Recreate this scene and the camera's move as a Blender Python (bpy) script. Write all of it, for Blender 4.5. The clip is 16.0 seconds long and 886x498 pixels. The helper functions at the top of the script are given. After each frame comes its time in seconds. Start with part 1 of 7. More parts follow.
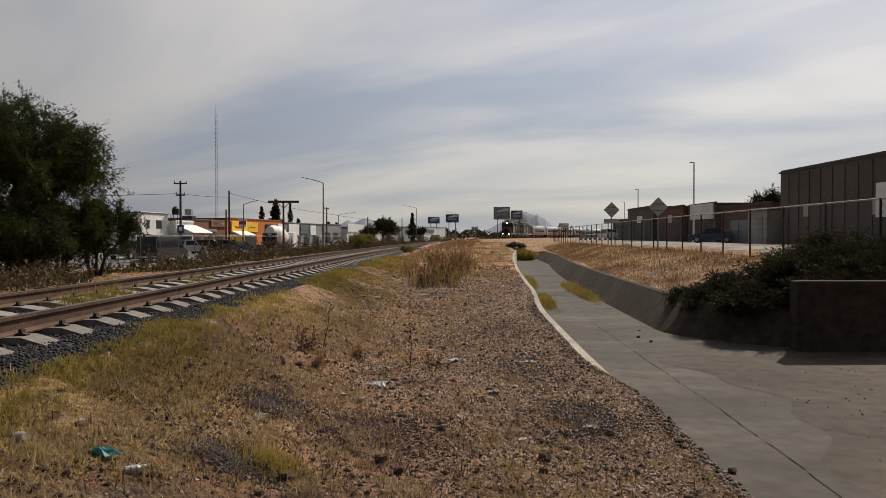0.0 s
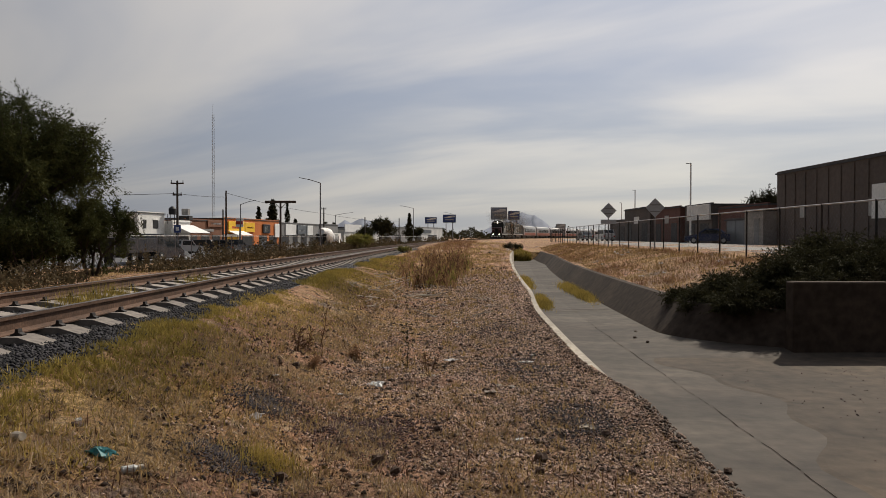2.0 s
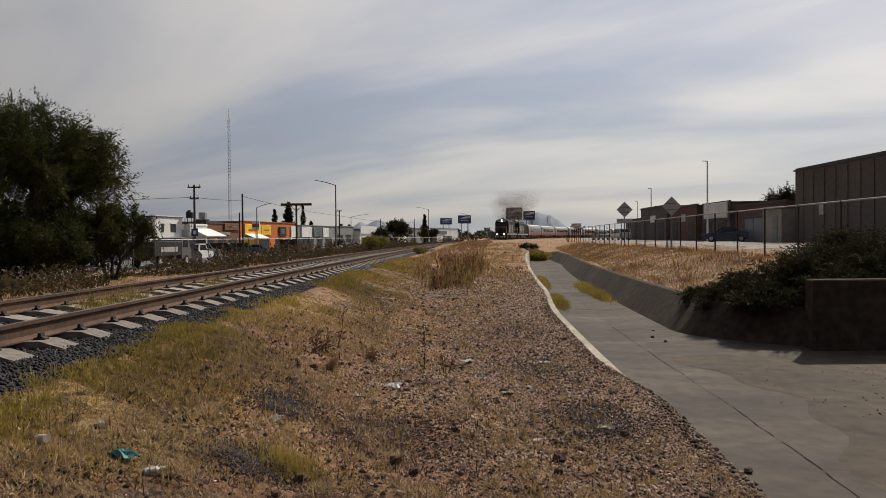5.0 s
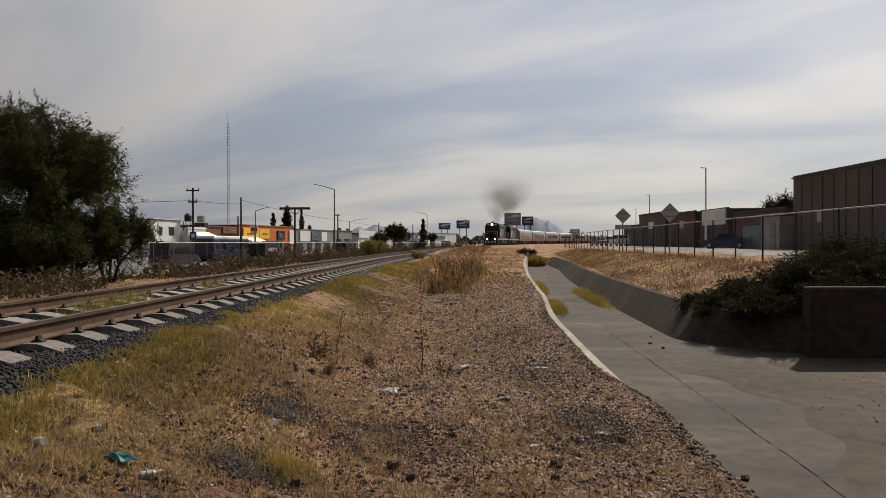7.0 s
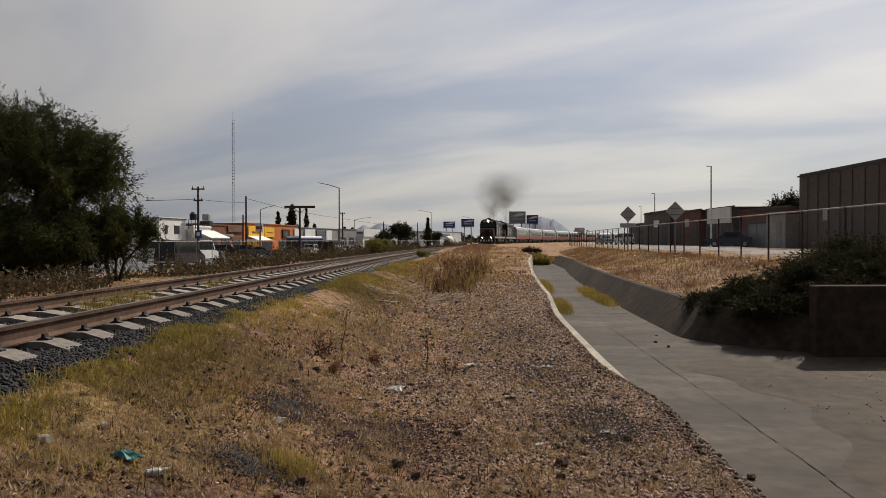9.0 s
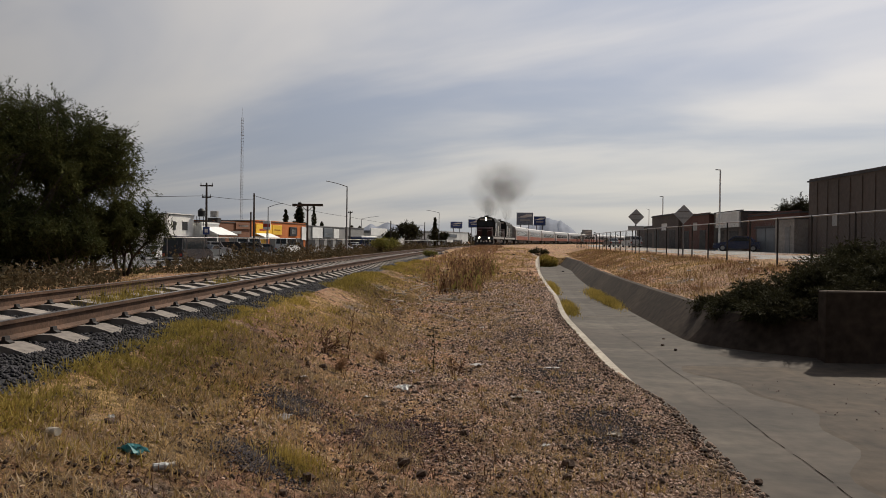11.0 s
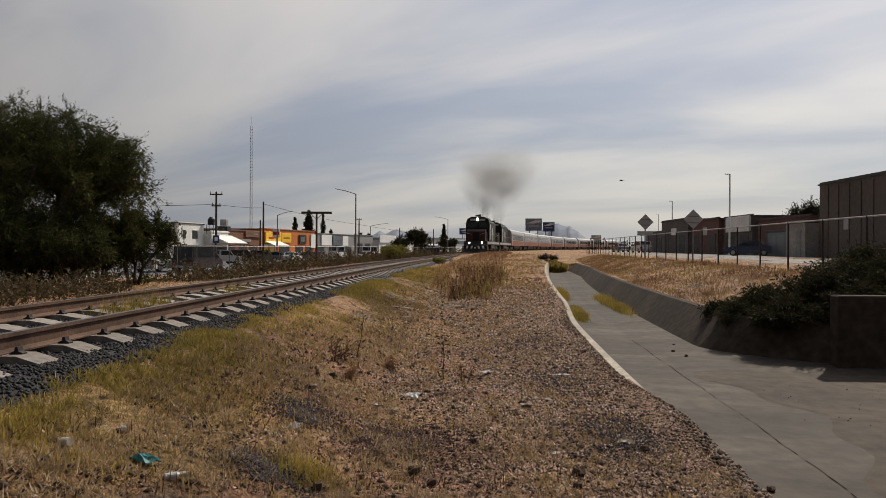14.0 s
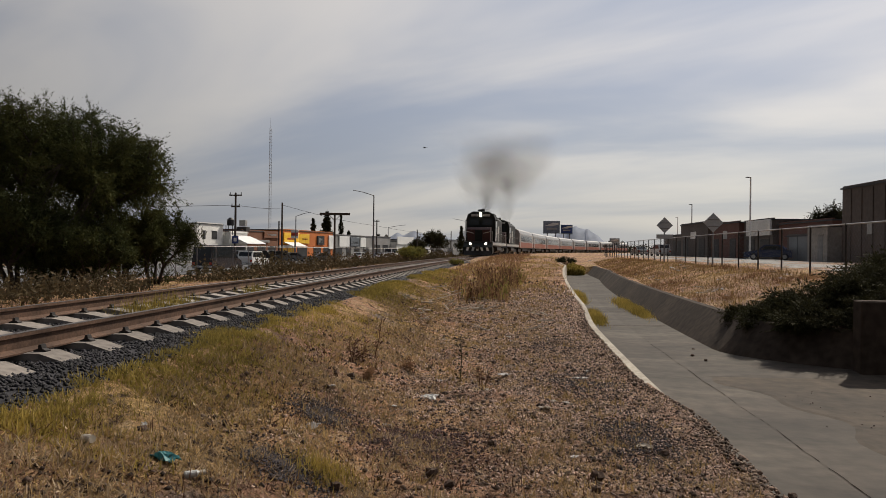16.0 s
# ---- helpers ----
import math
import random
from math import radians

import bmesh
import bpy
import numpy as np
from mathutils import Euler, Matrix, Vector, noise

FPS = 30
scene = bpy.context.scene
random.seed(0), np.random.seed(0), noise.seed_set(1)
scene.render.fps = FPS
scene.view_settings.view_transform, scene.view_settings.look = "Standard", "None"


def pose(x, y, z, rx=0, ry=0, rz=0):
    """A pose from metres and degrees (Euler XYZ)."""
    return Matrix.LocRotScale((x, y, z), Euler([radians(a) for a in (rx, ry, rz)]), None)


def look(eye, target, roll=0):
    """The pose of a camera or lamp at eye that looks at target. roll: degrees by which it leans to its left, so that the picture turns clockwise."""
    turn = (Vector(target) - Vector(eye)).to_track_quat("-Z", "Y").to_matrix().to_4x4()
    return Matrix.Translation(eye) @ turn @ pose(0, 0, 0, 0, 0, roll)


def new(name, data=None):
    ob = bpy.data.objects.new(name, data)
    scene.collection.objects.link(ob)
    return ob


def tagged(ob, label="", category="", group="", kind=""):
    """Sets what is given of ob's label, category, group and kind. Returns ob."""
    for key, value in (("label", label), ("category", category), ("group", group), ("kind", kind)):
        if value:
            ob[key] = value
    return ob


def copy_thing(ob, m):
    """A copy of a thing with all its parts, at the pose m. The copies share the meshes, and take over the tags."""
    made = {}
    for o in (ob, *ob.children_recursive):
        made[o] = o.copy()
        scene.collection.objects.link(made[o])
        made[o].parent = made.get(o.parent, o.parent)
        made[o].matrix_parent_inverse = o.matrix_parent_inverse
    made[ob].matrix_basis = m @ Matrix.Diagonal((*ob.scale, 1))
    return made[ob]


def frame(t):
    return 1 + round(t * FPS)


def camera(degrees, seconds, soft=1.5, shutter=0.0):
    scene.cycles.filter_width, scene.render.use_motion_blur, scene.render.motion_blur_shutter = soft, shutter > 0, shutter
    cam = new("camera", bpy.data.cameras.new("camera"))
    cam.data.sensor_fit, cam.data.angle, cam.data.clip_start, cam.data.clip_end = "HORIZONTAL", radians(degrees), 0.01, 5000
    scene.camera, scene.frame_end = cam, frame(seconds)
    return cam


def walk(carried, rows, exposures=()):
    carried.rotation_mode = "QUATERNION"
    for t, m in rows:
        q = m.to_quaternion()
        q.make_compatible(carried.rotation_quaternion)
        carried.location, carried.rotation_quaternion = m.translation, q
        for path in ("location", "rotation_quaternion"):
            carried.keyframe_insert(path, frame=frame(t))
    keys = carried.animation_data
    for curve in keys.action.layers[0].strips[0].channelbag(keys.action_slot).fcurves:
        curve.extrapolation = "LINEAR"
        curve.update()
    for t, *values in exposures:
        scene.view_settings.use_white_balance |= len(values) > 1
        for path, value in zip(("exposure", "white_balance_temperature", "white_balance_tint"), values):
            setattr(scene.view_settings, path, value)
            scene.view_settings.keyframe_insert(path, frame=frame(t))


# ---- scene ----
cam = camera(63.1, 16.0, soft=0.5)

PATH = [
    (0, (0.001, 0.0, 1.549), (0.0, 1.999, 1.513), -0.0),
    (0.5, (0.0, -0.015, 1.548), (-0.01, 1.984, 1.513), -0.3),
    (1, (-0.006, -0.019, 1.551), (-0.008, 1.981, 1.511), 0.2),
    (1.5, (-0.005, -0.014, 1.548), (-0.004, 1.985, 1.503), 0.2),
    (2, (0.002, -0.011, 1.551), (0.009, 1.988, 1.516), 0.1),
    (2.5, (-0.005, -0.014, 1.544), (-0.009, 1.985, 1.507), 0.0),
    (3, (-0.005, -0.011, 1.55), (-0.016, 1.989, 1.508), -0.1),
    (3.5, (-0.003, -0.02, 1.552), (-0.04, 1.979, 1.52), -0.7),
    (4, (-0.003, -0.022, 1.551), (-0.044, 1.977, 1.518), -0.7),
    (6.5, (-0.005, -0.025, 1.558), (-0.03, 1.974, 1.534), -0.1),
    (7, (-0.004, -0.032, 1.556), (-0.035, 1.968, 1.537), -0.1),
    (7.5, (-0.012, -0.022, 1.555), (-0.041, 1.977, 1.534), -0.0),
    (8, (-0.01, -0.029, 1.556), (-0.05, 1.971, 1.533), -0.2),
    (8.5, (-0.006, -0.015, 1.554), (-0.046, 1.984, 1.533), -0.2),
    (9, (-0.008, -0.023, 1.553), (-0.052, 1.976, 1.53), -0.1),
    (11.3, (-0.024, -0.012, 1.545), (-0.092, 1.987, 1.522), 0.9),
    (11.5, (-0.02, -0.018, 1.545), (-0.1, 1.98, 1.513), 0.7),
    (12, (-0.021, -0.009, 1.556), (-0.098, 1.989, 1.524), 0.5),
    (12.5, (-0.022, -0.009, 1.551), (-0.118, 1.988, 1.525), 0.1),
    (13, (-0.021, -0.012, 1.549), (-0.106, 1.986, 1.538), -0.1),
    (13.5, (-0.023, -0.016, 1.553), (-0.106, 1.983, 1.554), 0.2),
    (14, (-0.02, -0.023, 1.557), (-0.108, 1.975, 1.552), 0.3),
    (14.5, (-0.023, -0.02, 1.551), (-0.113, 1.978, 1.543), 0.4),
    (15, (-0.028, -0.02, 1.557), (-0.137, 1.976, 1.549), 0.6),
    (15.5, (-0.034, -0.017, 1.55), (-0.169, 1.979, 1.545), 0.9),
    (16, (-0.033, -0.02, 1.554), (-0.169, 1.975, 1.554), 0.7),
]
walk(cam, [(t, look(eye, target, roll)) for t, eye, target, roll in PATH])

# ---- world and sun ----
SUN_AZ, SUN_EL = 34.0, 43.0      # degrees clockwise from +Y, and above the horizon
world = bpy.data.worlds.new("overcast_sky")
scene.world = world
world.use_nodes = True
wn, wl = world.node_tree.nodes, world.node_tree.links
wn.clear()
w_out = wn.new("ShaderNodeOutputWorld")
w_bg = wn.new("ShaderNodeBackground")
w_sky = wn.new("ShaderNodeTexSky")
w_sky.sky_type = "NISHITA"
w_sky.sun_disc = False
w_sky.sun_elevation = radians(SUN_EL)
w_sky.sun_rotation = radians(SUN_AZ)
w_sky.dust_density = 2.0
w_dim = wn.new("ShaderNodeVectorMath")
w_dim.operation = "SCALE"
w_dim.inputs["Scale"].default_value = 0.075
wl.new(w_sky.outputs[0], w_dim.inputs[0])
w_co = wn.new("ShaderNodeTexCoord")
w_sep = wn.new("ShaderNodeSeparateXYZ")
wl.new(w_co.outputs["Generated"], w_sep.inputs[0])
# cloud layer on a flat ceiling: direction divided by its height
w_up = wn.new("ShaderNodeMath")
w_up.operation = "ADD"
w_up.inputs[1].default_value = 0.16
wl.new(w_sep.outputs["Z"], w_up.inputs[0])
w_mx = wn.new("ShaderNodeMath")
w_mx.operation = "MAXIMUM"
w_mx.inputs[1].default_value = 0.05
wl.new(w_up.outputs[0], w_mx.inputs[0])
w_plane = wn.new("ShaderNodeVectorMath")
w_plane.operation = "DIVIDE"
w_comb = wn.new("ShaderNodeCombineXYZ")
for k in range(3):
    wl.new(w_mx.outputs[0], w_comb.inputs[k])
wl.new(w_co.outputs["Generated"], w_plane.inputs[0])
wl.new(w_comb.outputs[0], w_plane.inputs[1])
w_map = wn.new("ShaderNodeMapping")
w_map.vector_type = "TEXTURE"
w_map.inputs["Rotation"].default_value = (0, 0, radians(-28))
w_map.inputs["Scale"].default_value = (3.0, 1.15, 1000)
w_map.inputs["Location"].default_value = (1.3, 0.4, 0)
wl.new(w_plane.outputs[0], w_map.inputs["Vector"])
w_n1 = wn.new("ShaderNodeTexNoise")
w_n1.inputs["Scale"].default_value = 1.15
w_n1.inputs["Detail"].default_value = 5
w_n1.inputs["Roughness"].default_value = 0.48
w_n1.inputs["Distortion"].default_value = 0.5
wl.new(w_map.outputs[0], w_n1.inputs["Vector"])
w_r1 = wn.new("ShaderNodeValToRGB")
w_r1.color_ramp.interpolation = "EASE"
w_r1.color_ramp.elements[0].position = 0.36
w_r1.color_ramp.elements[0].color = (0, 0, 0, 1)
w_r1.color_ramp.elements[1].position = 0.66
w_r1.color_ramp.elements[1].color = (1, 1, 1, 1)
wl.new(w_n1.outputs[0], w_r1.inputs[0])
w_cloud = wn.new("ShaderNodeMix")
w_cloud.data_type = "RGBA"
w_cloud.inputs[6].default_value = (0.37, 0.41, 0.505, 1)
w_cloud.inputs[7].default_value = (0.74, 0.70, 0.665, 1)
wl.new(w_r1.outputs[0], w_cloud.inputs[0])
# paler and a little warm towards the horizon
w_hor = wn.new("ShaderNodeMapRange")
w_hor.inputs["From Min"].default_value = 0.0
w_hor.inputs["From Max"].default_value = 0.22
w_hor.inputs["To Min"].default_value = 0.62
w_hor.inputs["To Max"].default_value = 0.0
wl.new(w_sep.outputs["Z"], w_hor.inputs["Value"])
w_east = wn.new("ShaderNodeMapRange")
w_east.inputs["From Min"].default_value = -0.35
w_east.inputs["From Max"].default_value = 0.3
w_east.inputs["To Min"].default_value = 0.25
w_east.inputs["To Max"].default_value = 1.0
wl.new(w_sep.outputs["X"], w_east.inputs["Value"])
w_hm = wn.new("ShaderNodeMath")
w_hm.operation = "MULTIPLY"
wl.new(w_hor.outputs[0], w_hm.inputs[0])
wl.new(w_east.outputs[0], w_hm.inputs[1])
w_hz = wn.new("ShaderNodeMix")
w_hz.data_type = "RGBA"
w_hz.inputs[7].default_value = (0.60, 0.60, 0.55, 1)
wl.new(w_hm.outputs[0], w_hz.inputs[0])
wl.new(w_cloud.outputs[2], w_hz.inputs[6])
w_mix = wn.new("ShaderNodeMix")
w_mix.data_type = "RGBA"
w_mix.inputs[0].default_value = 0.84
wl.new(w_dim.outputs[0], w_mix.inputs[6])
wl.new(w_hz.outputs[2], w_mix.inputs[7])
wl.new(w_mix.outputs[2], w_bg.inputs[0])
# thin cloud glows around the sun
w_sunward = wn.new("ShaderNodeVectorMath")
w_sunward.operation = "DOT_PRODUCT"
w_sunward.inputs[1].default_value = (math.sin(radians(SUN_AZ)) * math.cos(radians(SUN_EL)), math.cos(radians(SUN_AZ)) * math.cos(radians(SUN_EL)), math.sin(radians(SUN_EL)))
wl.new(w_co.outputs["Generated"], w_sunward.inputs[0])
w_glow = wn.new("ShaderNodeMapRange")
w_glow.inputs["From Min"].default_value = 0.0
w_glow.inputs["From Max"].default_value = 1.0
w_glow.inputs["To Min"].default_value = 0.28
w_glow.inputs["To Max"].default_value = 1.55
wl.new(w_sunward.outputs["Value"], w_glow.inputs["Value"])
wl.new(w_glow.outputs[0], w_bg.inputs[1])
wl.new(w_bg.outputs[0], w_out.inputs[0])

sun = new("sun", bpy.data.lights.new("sun", "SUN"))
sun.data.energy = 4.9
sun.data.angle = radians(1.5)
sun.data.color = (1.0, 0.90, 0.76)
a, e = radians(SUN_AZ), radians(SUN_EL)
sun_way = Vector((math.sin(a) * math.cos(e), math.cos(a) * math.cos(e), math.sin(e)))
sun.matrix_world = look(sun_way * 200, (0, 0, 0))
scene.view_settings.exposure = -0.32


# ---- materials ----
def mat(name, col, rough=0.8, metal=0.0, var=0.25, scale=6.0, bump=0.15, col2=None, emit=0.0, island=0.0, per_object=0.0, spec=0.35):
    """Painted or raw surface: two noises vary the colour, the finer one lifts the surface."""
    m = bpy.data.materials.new(name)
    m.use_nodes = True
    n, l = m.node_tree.nodes, m.node_tree.links
    b = n["Principled BSDF"]
    b.inputs["Roughness"].default_value = rough
    b.inputs["Metallic"].default_value = metal
    b.inputs["Specular IOR Level"].default_value = spec
    co = n.new("ShaderNodeTexCoord")
    big, fine = n.new("ShaderNodeTexNoise"), n.new("ShaderNodeTexNoise")
    big.inputs["Scale"].default_value, big.inputs["Detail"].default_value = scale * 0.22, 4
    fine.inputs["Scale"].default_value, fine.inputs["Detail"].default_value = scale * 3.0, 5
    for t in (big, fine):
        l.new(co.outputs["Object"], t.inputs["Vector"])
    c2 = col2 or tuple(v * (1 - 1.6 * var) for v in col)
    mix = n.new("ShaderNodeMix")
    mix.data_type = "RGBA"
    mix.inputs[6].default_value = (*col, 1)
    mix.inputs[7].default_value = (*[max(0.0, v) for v in c2], 1)
    ramp = n.new("ShaderNodeMapRange")
    ramp.inputs["From Min"].default_value, ramp.inputs["From Max"].default_value = 0.35, 0.68
    l.new(big.outputs[0], ramp.inputs["Value"])
    l.new(ramp.outputs[0], mix.inputs[0])
    mul = n.new("ShaderNodeMix")
    mul.data_type, mul.blend_type = "RGBA", "MULTIPLY"
    mul.inputs[0].default_value = 1.0
    gr = n.new("ShaderNodeMapRange")
    gr.inputs["From Min"].default_value, gr.inputs["From Max"].default_value = 0.3, 0.7
    gr.inputs["To Min"].default_value, gr.inputs["To Max"].default_value = 1 - var, 1 + var
    l.new(fine.outputs[0], gr.inputs["Value"])
    l.new(mix.outputs[2], mul.inputs[6])
    l.new(gr.outputs[0], mul.inputs[7])
    last = mul.outputs[2]
    for amount, node_type, slot in ((island, "ShaderNodeNewGeometry", "Random Per Island"), (per_object, "ShaderNodeObjectInfo", "Random")):
        if amount:
            g = n.new(node_type)
            r = n.new("ShaderNodeMapRange")
            r.inputs["To Min"].default_value, r.inputs["To Max"].default_value = 1 - amount, 1 + amount
            l.new(g.outputs[slot], r.inputs["Value"])
            x = n.new("ShaderNodeMix")
            x.data_type, x.blend_type = "RGBA", "MULTIPLY"
            x.inputs[0].default_value = 1.0
            l.new(last, x.inputs[6])
            l.new(r.outputs[0], x.inputs[7])
            last = x.outputs[2]
    l.new(last, b.inputs["Base Color"])
    if bump:
        bp = n.new("ShaderNodeBump")
        bp.inputs["Strength"].default_value, bp.inputs["Distance"].default_value = bump, 0.02
        l.new(fine.outputs[0], bp.inputs["Height"])
        l.new(bp.outputs[0], b.inputs["Normal"])
    if emit:
        b.inputs["Emission Color"].default_value = (*col, 1)
        b.inputs["Emission Strength"].default_value = emit
    return m


def leaf_mat(name, col, col2, trans=0.25):
    m = mat(name, col, 0.85, 0, 0.2, 2.0, 0, col2, island=0.4, spec=0.08)
    n, l = m.node_tree.nodes, m.node_tree.links
    b, out = n["Principled BSDF"], n["Material Output"]
    t = n.new("ShaderNodeBsdfTranslucent")
    l.new(b.inputs["Base Color"].links[0].from_socket, t.inputs["Color"])
    mx = n.new("ShaderNodeMixShader")
    mx.inputs[0].default_value = trans
    l.new(b.outputs[0], mx.inputs[1])
    l.new(t.outputs[0], mx.inputs[2])
    l.new(mx.outputs[0], out.inputs["Surface"])
    return m


def ground_mat():
    """Bare earth, straw and gravel; greener beside the ballast."""
    m = bpy.data.materials.new("dry_earth")
    m.use_nodes = True
    n, l = m.node_tree.nodes, m.node_tree.links
    b = n["Principled BSDF"]
    b.inputs["Roughness"].default_value = 0.95
    b.inputs["Specular IOR Level"].default_value = 0.15
    co = n.new("ShaderNodeTexCoord")

    def noise_of(scale, detail=5, lo=0.4, hi=0.6, rough=0.6):
        t = n.new("ShaderNodeTexNoise")
        t.inputs["Scale"].default_value, t.inputs["Detail"].default_value, t.inputs["Roughness"].default_value = scale, detail, rough
        l.new(co.outputs["Object"], t.inputs["Vector"])
        r = n.new("ShaderNodeMapRange")
        r.inputs["From Min"].default_value, r.inputs["From Max"].default_value = lo, hi
        l.new(t.outputs[0], r.inputs["Value"])
        return r.outputs[0]

    def blend(fac, c1, c2, kind="MIX"):
        x = n.new("ShaderNodeMix")
        x.data_type, x.blend_type = "RGBA", kind
        for s, v in ((0, fac), (6, c1), (7, c2)):
            if isinstance(v, (int, float)):
                x.inputs[s].default_value = v
            elif isinstance(v, tuple):
                x.inputs[s].default_value = (*v, 1)
            else:
                l.new(v, x.inputs[s])
        return x.outputs[2]

    earth = blend(noise_of(0.9), (0.42, 0.24, 0.15), (0.19, 0.11, 0.075))
    straw = blend(noise_of(2.5), (0.43, 0.29, 0.125), (0.29, 0.19, 0.08))
    grey = blend(noise_of(30, 2, 0.35, 0.65), (0.10, 0.085, 0.08), (0.24, 0.20, 0.18))
    c = blend(noise_of(0.55, 6, 0.47, 0.66), earth, straw)
    # gravel gathers towards the canal
    sp = n.new("ShaderNodeSeparateXYZ")
    l.new(co.outputs["Object"], sp.inputs[0])
    near = n.new("ShaderNodeMapRange")
    near.inputs["From Min"].default_value, near.inputs["From Max"].default_value = -0.6, 1.3
    near.inputs["To Min"].default_value, near.inputs["To Max"].default_value = 0.0, 0.75
    l.new(sp.outputs["X"], near.inputs["Value"])
    away = n.new("ShaderNodeMapRange")
    away.inputs["From Min"].default_value, away.inputs["From Max"].default_value = 16.0, 30.0
    away.inputs["To Min"].default_value, away.inputs["To Max"].default_value = 1.0, 0.0
    l.new(sp.outputs["Y"], away.inputs["Value"])
    both = n.new("ShaderNodeMath")
    both.operation = "MULTIPLY"
    l.new(near.outputs[0], both.inputs[0])
    l.new(away.outputs[0], both.inputs[1])
    c = blend(both.outputs[0], c, (0.30, 0.205, 0.155))
    c = blend(noise_of(0.8, 6, 0.58, 0.68), c, grey)
    # dark blotches: shade among clods put into the colour
    c = blend(noise_of(7.0, 4, 0.54, 0.64, 0.65), c, (0.05, 0.032, 0.022))
    c = blend(noise_of(4.1, 5, 0.56, 0.68, 0.7), c, (0.40, 0.29, 0.175))
    grain = n.new("ShaderNodeTexNoise")
    grain.inputs["Scale"].default_value, grain.inputs["Detail"].default_value, grain.inputs["Roughness"].default_value = 28, 8, 0.75
    l.new(co.outputs["Object"], grain.inputs["Vector"])
    gr = n.new("ShaderNodeMapRange")
    gr.inputs["From Min"].default_value, gr.inputs["From Max"].default_value = 0.3, 0.7
    # wide range, so small shadows in the bump's pits are painted too
    gr.inputs["To Min"].default_value, gr.inputs["To Max"].default_value = 0.02, 2.15
    l.new(grain.outputs[0], gr.inputs["Value"])
    c = blend(1.0, c, gr.outputs[0], "MULTIPLY")
    l.new(c, b.inputs["Base Color"])
    bp = n.new("ShaderNodeBump")
    bp.inputs["Strength"].default_value, bp.inputs["Distance"].default_value = 1.0, 0.07
    l.new(grain.outputs[0], bp.inputs["Height"])
    l.new(bp.outputs[0], b.inputs["Normal"])
    return m


def streaked_concrete():
    """Canal floor: flow stains drawn out across the slab over fine grit."""
    m = mat("flow_stained_concrete", (0.066, 0.054, 0.042), 0.85, 0, 0.3, 1.6, 0.25, (0.042, 0.031, 0.023))
    n, l = m.node_tree.nodes, m.node_tree.links
    b = n["Principled BSDF"]
    co, mp = n.new("ShaderNodeTexCoord"), n.new("ShaderNodeMapping")
    mp.inputs["Scale"].default_value = (0.22, 1.15, 1)
    mp.inputs["Rotation"].default_value = (0, 0, radians(-6))
    l.new(co.outputs["Object"], mp.inputs["Vector"])
    t = n.new("ShaderNodeTexNoise")
    t.inputs["Scale"].default_value, t.inputs["Detail"].default_value, t.inputs["Roughness"].default_value = 1.3, 6, 0.62
    l.new(mp.outputs[0], t.inputs["Vector"])
    r = n.new("ShaderNodeMapRange")
    r.inputs["From Min"].default_value, r.inputs["From Max"].default_value = 0.36, 0.66
    r.inputs["To Min"].default_value, r.inputs["To Max"].default_value = 0.62, 1.28
    l.new(t.outputs[0], r.inputs["Value"])
    x = n.new("ShaderNodeMix")
    x.data_type, x.blend_type = "RGBA", "MULTIPLY"
    x.inputs[0].default_value = 1.0
    l.new(b.inputs["Base Color"].links[0].from_socket, x.inputs[6])
    l.new(r.outputs[0], x.inputs[7])
    l.new(x.outputs[2], b.inputs["Base Color"])
    return m


EARTH = ground_mat()
CONCRETE = mat("weathered_concrete", (0.086, 0.074, 0.060), 0.85, 0, 0.3, 1.6, 0.25, (0.056, 0.040, 0.028))
# stained concrete; shade on bank and inlet wall is also put into this colour
SHADECONCRETE = mat("stained_shade_dark_concrete", (0.066, 0.048, 0.036), 0.95, 0, 0.35, 2.0, 0.3, (0.036, 0.027, 0.021), spec=0.15)
JOINT = mat("joint_grime", (0.026, 0.021, 0.017), 1.0, 0, 0.2, 8, 0, spec=0.0)
CANALFLOOR = streaked_concrete()
SILT = mat("dried_silt", (0.080, 0.058, 0.039), 0.9, 0, 0.4, 1.4, 0.3, (0.034, 0.025, 0.018))
LIP = mat("pale_concrete", (0.44, 0.39, 0.32), 0.9, 0, 0.25, 5.0, 0.3)
SLEEPER = mat("sleeper_concrete", (0.29, 0.255, 0.225), 0.9, 0, 0.25, 5.0, 0.3, per_object=0.15)
BALLAST = mat("dark_ballast", (0.027, 0.025, 0.029), 0.8, 0, 0.35, 9.0, 0.5, island=0.95)
STONE = mat("pebbles", (0.40, 0.29, 0.23), 0.9, 0, 0.2, 20, 0.2, island=0.92)
CRUMB = mat("earth_crumbs", (0.20, 0.14, 0.105), 0.95, 0, 0.25, 25, 0.3, island=0.85)
CLOD = mat("dark_clods", (0.085, 0.054, 0.038), 0.95, 0, 0.3, 25, 0.4, island=0.6)
DARKSTONE = mat("dark_grey_pebbles", (0.058, 0.048, 0.052), 0.9, 0, 0.2, 20, 0.2, island=0.6)
REDSTONE = mat("purple_brown_pebbles", (0.10, 0.06, 0.058), 0.9, 0, 0.2, 20, 0.2, island=0.5)
RUST = mat("rusty_rail_side", (0.13, 0.075, 0.05), 0.75, 0.3, 0.3, 12, 0.2)
STEEL = mat("worn_rail_top", (0.25, 0.22, 0.20), 0.38, 0.9, 0.15, 8, 0.05)
IRON = mat("dark_iron", (0.045, 0.04, 0.038), 0.6, 0.5, 0.2, 8, 0.1)
GALV = mat("galvanised_pipe", (0.42, 0.42, 0.42), 0.5, 0.6, 0.12, 6, 0.05)
